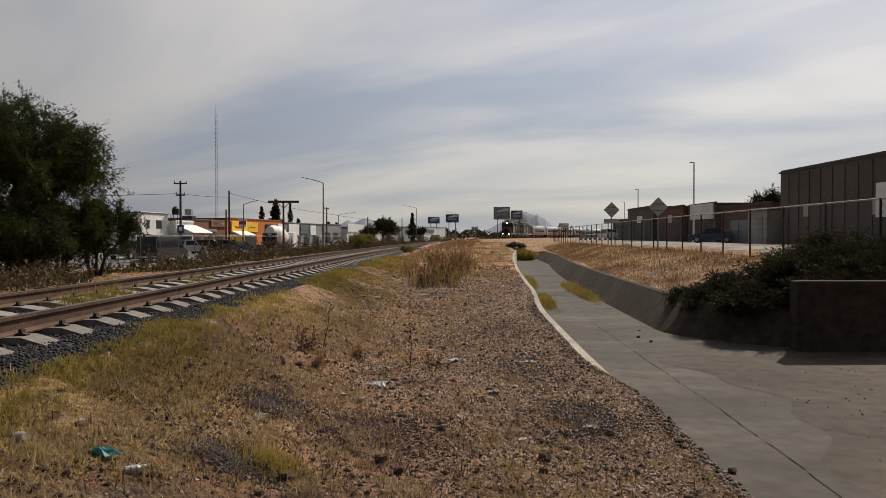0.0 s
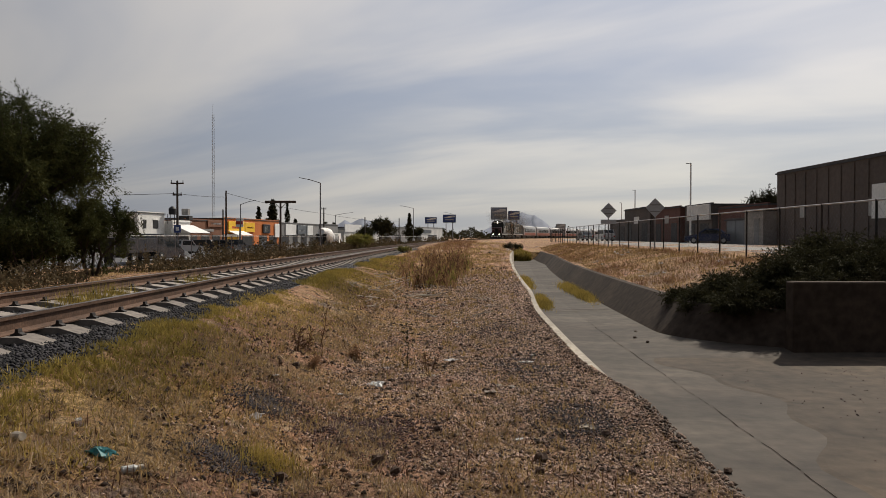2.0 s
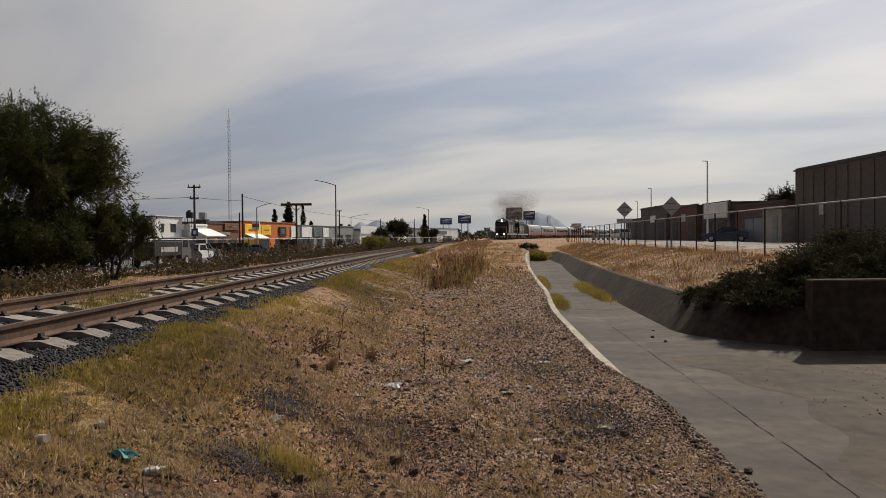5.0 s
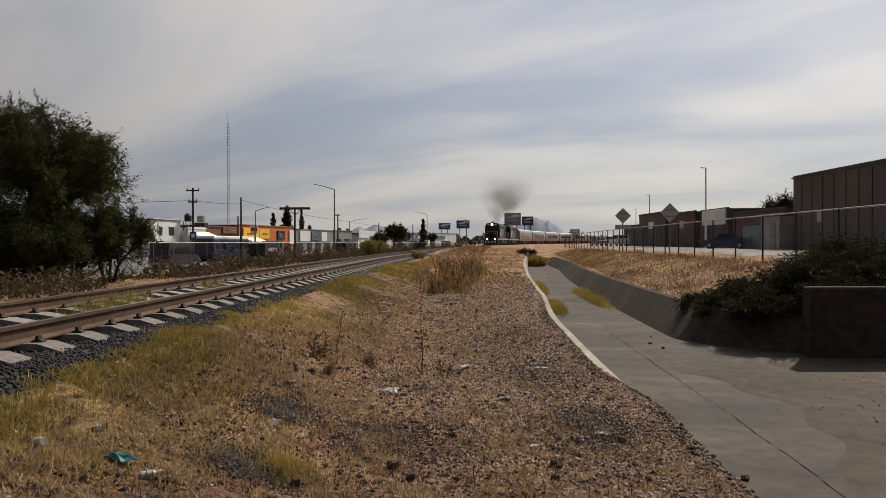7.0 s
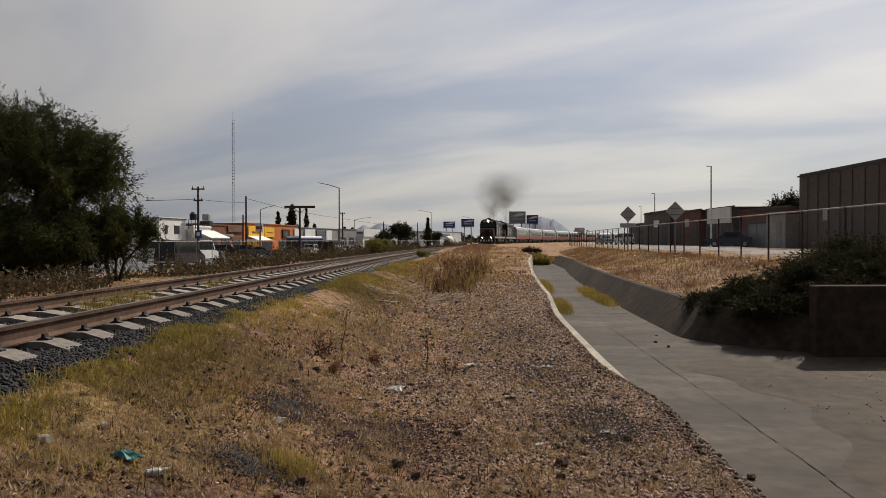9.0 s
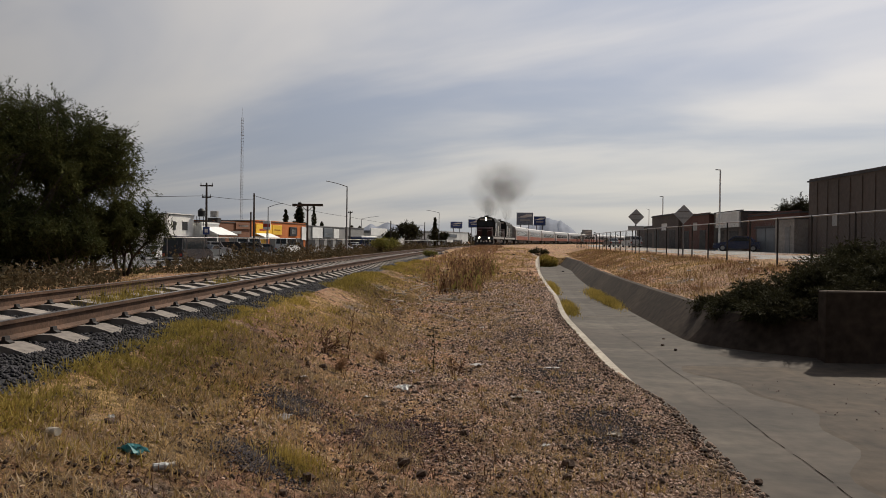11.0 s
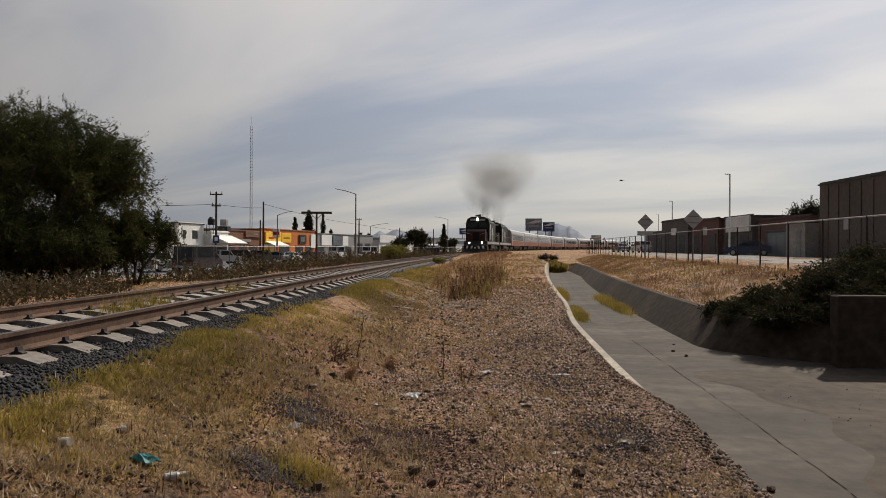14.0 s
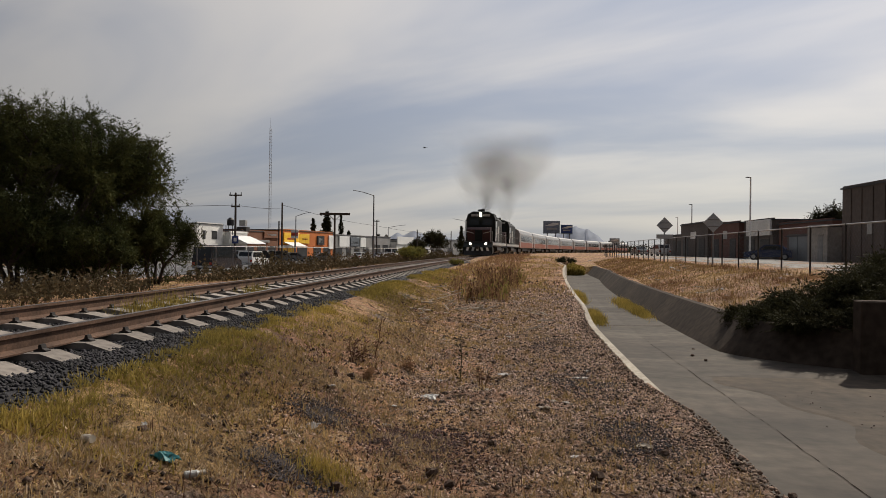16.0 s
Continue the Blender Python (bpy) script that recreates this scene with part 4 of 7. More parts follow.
def build_grass():
    rng = np.random.default_rng(21)
    # thin straw all over the strip, thickest close by
    n = 70000
    y = 2.8 + 42 * rng.random(n) ** 2.0
    x = track_x(y) + 1.75 + rng.random(n) * (lip_x(y) - track_x(y) - 1.95)
    patch = np.sin(1.1 * x + 0.7 * y + 1.2 * np.sin(0.8 * y)) + np.cos(1.7 * x - 0.45 * y) + rng.normal(0, 0.8, n)
    keep = in_strip(x, y) & (patch > 0.5) & (x < 0.75 * lip_x(y) + rng.normal(0, 0.4, n))
    x, y = x[keep], y[keep]
    blades(x, y, rng.uniform(0.025, 0.085, len(x)), rng.uniform(0.005, 0.011, len(x)) * (1 + y / 14), STRAW, "dry_grass", "short dry straw-coloured grass on the earth", rng, 3.6)
    # yellow-green grass along the ballast
    m = 4000
    cy = 3.6 + 30 * rng.random(m) ** 1.35
    cx = track_x(cy) + 1.60 - 0.22 * smooth01(5, 8, cy) + np.abs(rng.normal(0, 0.46, m)) * (0.9 + 0.35 * smooth01(7, 10, cy)) + 0.12 * np.sin(1.3 * cy)
    my = rng.uniform(9.0, 25.0, 1900)
    cy = np.concatenate([cy, my])
    cx = np.concatenate([cx, track_x(my) + 1.42 + np.abs(rng.normal(0, 0.72, 1900))])
    m = len(cx)
    x, y = tufts(rng, cx, cy, 13, np.full(m, 0.07))
    keep = in_strip(x, y, 1.34)
    x, y = x[keep], y[keep]
    blades(x, y, rng.uniform(0.025, 0.085, len(x)), rng.uniform(0.006, 0.012, len(x)) * (1 + y / 16), GREENGRASS, "trackside_grass", "yellow-green grass growing beside the ballast", rng, 1.5)
    # matted dead grass, pale and dark, over the near strip
    for material, n, low, high, name, label in ((THATCH, 120000, 0.03, 0.085, "thatch", "grey-brown thatch of dead grass on the earth"), (STRAW, 46000, 0.03, 0.09, "straw_mat", "matted pale straw on the earth"), (STALK, 30000, 0.03, 0.10, "dead_grass_mat", "matted dark dead grass on the earth"),
                                                (PALESTRAW, 15000, 0.03, 0.08, "bleached_straw", "bleached straw bits on the earth")):
        y = 2.8 + 17 * rng.random(n) ** 1.5
        x = track_x(y) + 1.9 + rng.random(n) * (lip_x(y) - track_x(y) - 1.95)
        clump = value_noise(x, y, 0.22, 5 + low) + 0.8 * value_noise(x, y, 0.6, 9) + rng.normal(0, 0.16, n)
        bare = smooth01(5.2, 7.5, y) * smooth01(2.9, 3.7, x - track_x(y)) + 0.4 * smooth01(0.2, 0.9, x)
        keep = in_strip(x, y) & ((clump > 0.0) if material is not STALK else (clump < 0.0)) & (rng.random(n) > 0.9 * np.clip(bare, 0, 1))
        x, y = x[keep], y[keep]
        blades(x, y, rng.uniform(low, high, len(x)), rng.uniform(0.004, 0.009, len(x)) * (1 + y / 14), material, name, label, rng, 2.6, 0.012)
    # scattered straw tufts
    m = 800
    cy = 3.2 + 40 * rng.random(m) ** 1.5
    cx = track_x(cy) + 2.2 + rng.random(m) * (lip_x(cy) - track_x(cy) - 2.6)
    x, y = tufts(rng, cx, cy, 26, rng.uniform(0.02, 0.07, m))
    keep = in_strip(x, y)
    x, y = x[keep], y[keep]
    blades(x, y, rng.uniform(0.03, 0.12, len(x)), rng.uniform(0.005, 0.010, len(x)) * (1 + y / 14), STRAW, "straw_tufts", "tufts of dry straw on the earth", rng, 1.5)
    # low tufts on the far strip, towards the bend
    for material, m, name, label in ((STRAW, 1000, "far_strip_straw", "low dry tufts on the strip towards the bend"), (GREENGRASS, 420, "far_strip_green", "yellow-green tufts on the strip towards the bend"), (REED, 500, "far_strip_weeds", "low red-brown tufts on the strip towards the bend")):
        cy = 22 + 52 * rng.random(m)
        cx = track_x(cy) + 2.0 + rng.random(m) * (lip_x(cy) - track_x(cy) - 2.1)
        keep = value_noise(cx, 0.35 * cy, 1.1, 31 + m) + rng.normal(0, 0.1, m) > 0.0
        x, y = tufts(rng, cx[keep], cy[keep], 16, rng.uniform(0.06, 0.2, int(keep.sum())))
        blades(x, y, rng.uniform(0.05, 0.22, len(x)), rng.uniform(0.012, 0.03, len(x)), material, name, label, rng, 0.9)
    # dry slope between the canal and the fence
    m = 700
    cy = 15 + 50 * rng.random(m)
    cx = bank_x(cy) + 0.3 + rng.random(m) * (9.5 + bend(cy) - bank_x(cy))
    keep = value_noise(cx, 0.5 * cy, 1.3, 51) > 0.02
    x, y = tufts(rng, cx[keep], cy[keep], 30, rng.uniform(0.08, 0.3, int(keep.sum())))
    blades(x, y, rng.uniform(0.06, 0.26, len(x)), rng.uniform(0.012, 0.03, len(x)), REED, "bank_weeds", "red-brown weeds on the slope above the canal", rng, 1.0)
    n = 26000
    y = 14 + 55 * rng.random(n)
    x = bank_x(y) + 0.4 + rng.random(n) * (9.5 + bend(y) - bank_x(y))
    blades(x, y, rng.uniform(0.06, 0.2, n), rng.uniform(0.015, 0.035, n), BANKGRASS, "bank_grass", "dry brown-gold grass on the slope above the canal", rng, 1.4)
    # green tufts in the canal
    for k, (gx, gy, sx, sy) in enumerate(((0.55, 21.6, 0.10, 0.75), (0.58, 31.0, 0.10, 1.5), (2.12, 23.6, 0.10, 0.9), (2.05, 27.0, 0.12, 1.2))):
        n = 4200
        y = gy + rng.normal(0, 1, n) * sy
        x = lip_x(y) + gx + rng.normal(0, 1, n) * sx
        z0 = np.full(n, FLOOR_Z - 0.02)
        g = blades(x, y, rng.uniform(0.08, 0.30, n), rng.uniform(0.010, 0.022, n), GREENGRASS, "canal_grass", "yellow-green grass growing in the canal silt", rng, 0.5, z0 - ground_z(x, y) - roughness_z(x, y))
    # far side of the track
    n = 12000
    y = 8 + 55 * rng.random(n) ** 1.4
    x = track_x(y) - 2.0 - 8 * rng.random(n) ** 1.3
    blades(x, y, rng.uniform(0.04, 0.14, n), rng.uniform(0.012, 0.03, n), STRAW, "far_grass", "dry grass beyond the track", rng, 0.6)
    n = 9000
    y = -9 + 12 * rng.random(n)
    x = track_x(y) + 1.8 + rng.random(n) * (lip_x(y) - track_x(y) - 2.0)
    blades(x, y, rng.uniform(0.03, 0.09, n), rng.uniform(0.006, 0.012, n), STRAW, "near_straw", "short straw on the trodden earth", rng, 0.8)
    stones(x[:5000], y[:5000], ground_z(x[:5000], y[:5000]) + roughness_z(x[:5000], y[:5000]), rng.uniform(0.006, 0.018, 5000), STONE, "near_gravel", "gravel on the trodden earth", "gravel", rng)
    # crushed stone and gravel
    n = 76000
    y = 2.8 + 24 * rng.random(n) ** 2.0
    x = track_x(y) + 2.2 + rng.random(n) ** 0.75 * (lip_x(y) - track_x(y) - 2.24)
    stony = np.clip(0.25 + smooth01(5.0, 7.0, y) * smooth01(2.7, 3.6, x - track_x(y)) + smooth01(-0.6, 0.4, x) + 1.2 * value_noise(x, y, 0.7, 14), 0.06, 1)
    keep = in_strip(x, y) & (rng.random(n) < stony)
    x, y = x[keep], y[keep]
    r = (0.004 + 0.009 * rng.random(len(x)) ** 2) * (1 + y / 15)
    stones(x, y, ground_z(x, y) + roughness_z(x, y) + 0.002, r, STONE, "gravel", "grey and brown gravel scattered on the earth", "gravel", rng)
    n = 15000
    y = 3.0 + 26 * rng.random(n) ** 1.7
    x = track_x(y) + 2.0 + rng.random(n) * (lip_x(y) - track_x(y) - 2.3)
    keep = in_strip(x, y)
    x, y = x[keep], y[keep]
    stones(x, y, ground_z(x, y) + roughness_z(x, y), (0.005 + 0.020 * rng.random(len(x)) ** 3) * (1 + y / 22), CLOD, "clods", "dry brown clods and dung on the earth", "earth", rng)
    # one thick yellow tuft among the straw
    x, y = -1.11 + rng.normal(0, 0.11, 900), 4.65 + rng.normal(0, 0.09, 900)
    blades(x, y, rng.uniform(0.04, 0.13, 900), rng.uniform(0.004, 0.008, 900), GREENGRASS, "yellow_tuft", "thick tuft of yellow grass on the earth", rng, 0.7)
    # crumbs of earth and stone along the canal's edge
    n = 5200
    y = 3.2 + 20 * rng.random(n) ** 1.5
    x = lip_x(y) - 0.06 + 0.11 * smooth01(9.0, 6.5, y) - np.abs(rng.normal(0, 0.09, n))
    stones(x, y, ground_z(x - 0.06, y) + 0.006, 0.004 + 0.024 * rng.random(n) ** 3, CRUMB, "edge_crumbs", "earth crumbs and stones along the canal edge", "gravel", rng)
    # grass between the rails
    for gy, gu, k in ((9.2, -0.3, 330), (10.3, -0.35, 240), (13.6, -0.3, 220)):
        y = gy + rng.normal(0, 0.28, k)
        x = track_x(y) + gu + rng.normal(0, 0.13, k)
        blades(x, y, rng.uniform(0.08, 0.26, k), rng.uniform(0.006, 0.014, k), GREENGRASS, "track_grass", "yellow-green grass tufts between the rails", rng, 0.5, 0.03)
    # darker heaps of spilt stone
    for k, (hx, hy, sx, sy) in enumerate(((-1.41, 5.78, 0.12, 0.14), (-0.60, 5.7, 0.30, 0.28), (1.2, 6.0, 0.22, 0.4), (1.0, 8.4, 0.3, 0.6), (-1.35, 4.5, 0.16, 0.12), (0.9, 11.5, 0.4, 1.0))):
        n = 1900 if k in (0, 4) else 3000
        x, y = hx + rng.normal(0, sx, n), hy + rng.normal(0, sy, n)
        x, y = x[in_strip(x, y)], y[in_strip(x, y)]
        stones(x, y, ground_z(x, y) + roughness_z(x, y) + 0.008, rng.uniform(0.005, 0.012, len(x)), DARKSTONE if k != 1 else REDSTONE, "stone_heap", "thin heap of dark spilt stones on the earth", "gravel", rng)


def build_far_green():
    # low dark scrub along the line and a dark belt of trees at the horizon
    rng = np.random.default_rng(77)
    n = 9000
    y = 75 + 190 * rng.random(n)
    x = track_x(y) - 6.5 - 7 * rng.random(n)
    h = (0.35 + 1.1 * np.clip(np.sin(0.21 * y) + np.sin(0.083 * y + 1.0), 0, 2) / 2) * rng.random(n)
    c = np.stack([x, y, ground_z(x, y) + h], -1)
    loose("verge_scrub", c[:, None, :] + rng.normal(0, 1, (n, 3, 3)) * 0.16, 3, VERGE, "low dark scrub along the far track", "scrub")
    n = 16000
    x = rng.uniform(-90, 190, n)
    y = 400 + 60 * rng.random(n)
    h = (3.2 + 1.6 * np.sin(0.11 * x) + 1.5 * np.sin(0.37 * x + 1) + 0.8 * np.sin(1.1 * x)) * rng.random(n) ** 0.7
    c = np.stack([x, y, 0.2 + np.maximum(h, 0.1)], -1)
    loose("far_woods", c[:, None, :] + rng.normal(0, 1, (n, 3, 3)) * 0.55, 3, LEAF_DARK, "dark belt of far trees at the horizon", "trees")
    n = 190
    y = 5 + 6 * rng.random(n)
    x = lip_x(y) + 1.9 + rng.random(n) ** 0.6 * 3.0
    stones(x, y, np.full(n, FLOOR_Z - 0.012), rng.uniform(0.005, 0.016, n), REDSTONE, "silt_lumps", "scattered lumps of dried silt on the canal floor", "gravel", rng)


def weed(base, height, seed, material, label, stems=5, leaf=48, group=""):
    """An upright dry weed: forked stalks with small curled leaves."""
    rng = random.Random(seed)
    o = thing("dry_weed", label, "weed", pose(*base, 0, 0, rng.uniform(0, 360)), group)
    lf = []
    for i in range(stems):
        st = Solid()
        p = Vector((rng.uniform(-0.04, 0.04), rng.uniform(-0.04, 0.04), -0.03))
        d = Vector((rng.uniform(-0.3, 0.3), rng.uniform(-0.3, 0.3), 1)).normalized()
        n, h = 4, height * rng.uniform(0.6, 1.0) / 4
        for k in range(n):
            q = p + (d + Vector((rng.uniform(-0.2, 0.2), rng.uniform(-0.2, 0.2), 0))) * h
            st.rod(p, q, 0.008 * (1 - k * 0.16), 0.008 * (0.84 - k * 0.16), n=4)
            for _ in range(leaf // n):
                c = p.lerp(q, rng.random()) + Vector((rng.uniform(-1, 1), rng.uniform(-1, 1), rng.uniform(-0.5, 0.8))) * height * 0.06
                if k == 0 and rng.random() < 0.6:
                    continue
                w = Vector((rng.uniform(-1, 1), rng.uniform(-1, 1), rng.uniform(-0.6, 1))) * 0.045
                lf += [c, c + w + Vector((0.012, 0.0, 0.01)), c + w * 1.6]
            p = q
        part("stalk", st, material, o)
    loose("foliage", np.array([tuple(v) for v in lf]), 3, material, kind="", parent=o)
    return o


def weed_bank(name, label, xs, ys, heights, material, seed, width=0.02, leafy=4, leaf=(0.018, 0.018, 0.055)):
    """A stand of dry stalks that nobody could count."""
    rng = np.random.default_rng(seed)
    n = len(xs)
    z = ground_z(xs, ys)
    b = np.stack([xs, ys, z], -1)
    d = rng.normal(0, 0.22, (n, 3))
    d[:, 2] = 1
    tip = b + d * heights[:, None]
    a = rng.uniform(0, 6.28, n)
    s = np.stack([np.cos(a), np.sin(a), 0 * a], -1) * width / 2
    stalk = np.stack([b - s, b + s, tip], 1)
    m = n * leafy
    i = rng.integers(0, n, m)
    f = rng.uniform(0.35, 1.0, (m, 1))
    c = b[i] * (1 - f) + tip[i] * f + rng.normal(0, 0.05, (m, 3))
    leafs = c[:, None, :] + rng.normal(0, 1, (m, 3, 3)) * leaf
    return loose(name, np.concatenate([stalk, leafs]), 3, material, label, "weeds")


def build_plants():
    limb_tree("mesquite_tree", "large dark green mesquite tree beside the track", (-14.4, 22.5, 0.0), 6.2, 3.4, 5, LEAF, 270000, 0.095, 0.17, 0.05, 5, dome=330)
    limb_tree("mesquite_tree", "low spreading mesquite with foliage down to the ground", (-14.0, 20.4, 0.05), 3.3, 1.9, 6, LEAF, 50000, 0.09, 0.1, 0.0, 6, flat=0.3)
    limb_tree("mesquite_tree", "low dense mesquite in the shade of a larger one", (-17.0, 22.0, 0.0), 3.4, 2.1, 7, LEAF, 50000, 0.09, 0.1, 0.0, 6, flat=0.3)
    limb_tree("mesquite_shrub", "dark mesquite thicket between two trees", (-13.5, 25.2, 0.0), 2.5, 1.5, 8, LEAF, 24000, 0.10, 0.07, 0.0, 6, flat=0.3)
    limb_tree("mesquite_shrub", "dark thicket behind the large mesquite", (-18.6, 25.0, 0.0), 3.2, 2.2, 12, LEAF, 24000, 0.12, 0.07, 0.0, 6, flat=0.3)
    limb_tree("mesquite_shrub", "dark low thicket at the foot of the tree", (-12.0, 21.0, 0.05), 2.3, 1.15, 10, LEAF, 20000, 0.10, 0.06, 0.0, 6, flat=0.3)
    limb_tree("mesquite_tree", "small dark mesquite with a drooping round crown", (-12.1, 25.0, 0.0), 2.95, 1.45, 9, LEAF, 80000, 0.07, 0.08, 0.08, 3, dome=70, flat=0.5)
    limb_tree("mesquite_shrub", "dark sprawling shrub hanging over the canal bank", (6.5, 14.4, -0.32), 1.12, 1.6, 14, LEAF_DARK, 90000, 0.065, 0.05, 0.0, 7, flat=0.15)
    limb_tree("mesquite_shrub", "low dark shrub spilling down the concrete bank", (5.9, 15.1, -0.25), 0.95, 1.15, 17, LEAF_DARK, 46000, 0.06, 0.03, 0.0, 6, flat=0.1)
    limb_tree("mesquite_shrub", "feathery dark shrub above the inlet wall", (9.0, 15.2, 0.40), 1.3, 1.8, 18, LEAF_DARK, 60000, 0.065, 0.05, 0.02, 6, flat=0.3)
    limb_tree("mesquite_shrub", "broad dark shrub filling the corner of the inlet", (7.7, 14.3, -0.1), 1.5, 1.55, 16, LEAF_DARK, 70000, 0.065, 0.05, 0.0, 7, flat=0.2)
    limb_tree("mesquite_shrub", "feathery shrub behind the inlet wall", (10.2, 14.4, 0.55), 1.15, 1.6, 19, LEAF_DARK, 18000, 0.08, 0.05, 0.02, 5, flat=0.4)
    limb_tree("lime_bush", "yellow-green bush beside the track", (-2.0, 40.0, 0.66), 0.42, 0.42, 25, LEAF_LIME, 1300, 0.08, 0.04, 0.02, 5)
    limb_tree("mesquite_shrub", "low dark bush at the end of the canal", (6.3, 62.5, 0.35), 0.75, 0.9, 27, LEAF_DARK, 4000, 0.10, 0.03, 0.0, 5, flat=0.3)
    limb_tree("lime_bush", "yellow-green bush beyond the track", (-6.9, 62.0, 0.3), 1.5, 1.3, 26, LEAF_LIME, 4000, 0.15, 0.05, 0.02, 5)
    limb_tree("mesquite_shrub", "dark low thicket under the large mesquite", (-13.1, 21.3, 0.0), 1.7, 1.3, 28, LEAF, 16000, 0.10, 0.05, 0.0, 6, flat=0.2)
    rng = np.random.default_rng(31)
    # tall red-brown weeds in the middle of the strip
    clump_y = 19.3 + 13 * rng.random(26)
    clump_x = rng.normal(-0.08, 0.55, 26) + 0.03 * (clump_y - 18)
    n = 520
    which = rng.integers(0, 26, n)
    y, x = clump_y[which] + rng.normal(0, 0.35, n), clump_x[which] + rng.normal(0, 0.16, n)
    weed_bank("pale_dry_weeds", "pale straw-coloured stalks among darker weeds", x, y, rng.uniform(0.15, 0.7, n) * (0.5 + 0.5 * np.sin(1.3 * y + x * 3) ** 2), STRAW, 36, 0.03, 2)
    n = 300
    which = rng.integers(0, 12, n)
    y, x = clump_y[which] + rng.normal(0, 0.5, n), clump_x[which] + rng.normal(0, 0.2, n)
    weed_bank("dark_dry_weeds", "dark leafless stalks among the dry weeds", x, y, rng.uniform(0.2, 0.62, n), STALK, 37, 0.03, 5)
    n = 130
    which = rng.integers(6, 20, n)
    y, x = clump_y[which] + rng.normal(0, 0.4, n), clump_x[which] + 0.15 + rng.normal(0, 0.2, n)
    weed_bank("green_weeds", "olive green weeds among the dry stalks", x, y, rng.uniform(0.2, 0.55, n), LEAF_LIME, 38, 0.03, 5)
    n = 480
    which = rng.integers(0, 26, n)
    y, x = clump_y[which] + rng.normal(0, 0.35, n), clump_x[which] + rng.normal(0, 0.17, n)
    weed_bank("tall_dry_weeds", "stand of tall red-brown dry weeds", x, y, rng.uniform(0.2, 0.72, n) * (0.55 + 0.45 * np.sin(0.9 * y + x * 2) ** 2), REED, 32, 0.03)
    n = 1500
    y = 59.3 + 2.4 * rng.random(n)
    x = lip_x(y) + 0.2 + 1.7 * rng.random(n)
    g = weed_bank("canal_end_weeds", "rank yellow-green weeds choking the end of the canal", x, y, rng.uniform(0.35, 1.0, n) * (0.6 + 0.4 * np.sin(2.1 * x)), GREENGRASS, 39, 0.03, 6, (0.05, 0.05, 0.07))
    g.location.z = 0.35
    n = 1500
    y = 30 + 60 * rng.random(n)
    x = track_x(y) + 2.0 + rng.random(n) * 3.0
    weed_bank("trackside_weeds", "low dry weeds beside the bend of the track", x, y, rng.uniform(0.08, 0.28, n), REED, 33, 0.03)
    n = 2500
    y = 27 + 62 * rng.random(n) ** 1.2
    x = track_x(y) - 4.8 - 5.0 * rng.random(n)
    weed_bank("verge_weeds", "grey-brown weeds on the verge beyond the track", x, y, rng.uniform(0.3, 1.15, n) * (0.4 + 0.7 * np.sin(0.35 * y + 1.0 + 0.8 * x) ** 4) * smooth01(26, 34, y), VERGE, 34, 0.015, 10, (0.05, 0.05, 0.05))
    n = 800
    y = 12 + 8 * rng.random(n)
    x = track_x(y) - 3.4 - 6.0 * rng.random(n)
    keep = x / y < -0.49
    weed_bank("shaded_weeds", "tangled dry weeds under the mesquite", x[keep], y[keep], rng.uniform(0.2, 0.7, n)[keep], VERGE, 35, 0.01, 9, (0.035, 0.035, 0.035))
    # single weeds that stand out on the earth
    for i, (wx, wy, wh, lime) in enumerate(((-1.42, 8.55, 0.71, 0), (-1.63, 8.1, 0.32, 0), (-1.54, 8.29, 0.26, 0), (-0.39, 8.22, 0.6, 1), (-1.34, 7.53, 0.17, 0), (-0.14, 8.1, 0.3, 0), (-1.02, 8.74, 0.16, 0))):
        weed((wx, wy, float(ground_z(wx, wy))), wh, 40 + i, LEAF_DARK if lime else STALK if wh > 0.25 else REED, "dry branching weed standing on the bare earth" if not lime else "small green-leaved weed on the bare earth", (1 if wh > 0.5 else 2) if wh > 0.25 else 4, group="weeds on the strip")


# ---- roads, fences, posts ----
def build_roads():
    ys = np.concatenate([np.arange(-60, 120, 4.0), np.arange(120, 420, 10.0)])
    line = lambda u, z: [(float(track_x(y)) + u, y, z) for y in ys]
    strip("road", [line(-38.5, -0.71), line(-19.5, -0.71)], ASPHALT, "grey asphalt road with several lanes", "road")
    strip("pavement", [line(-44, -0.9), line(-44, -0.57), line(-38.5, -0.57), line(-38.5, -0.9)], PAVING, "pale concrete pavement before the shops", "pavement")
    strip("side_street", [line(17.5, 0.885), line(33, 0.885)], PAVING, "pale dusty street before the warehouses", "road")
    m = Solid()
    for i in range(40):
        y = 20 + 6 * i
        for u in (-25.2, -32.2):
            x = float(track_x(y)) + u
            m.box(x - 0.06, x + 0.06, y, y + 2.5, -0.706, -0.702)
    tagged(part("lane_marking", m, WHITE), "worn white lane dashes", "road marking", kind="structure")


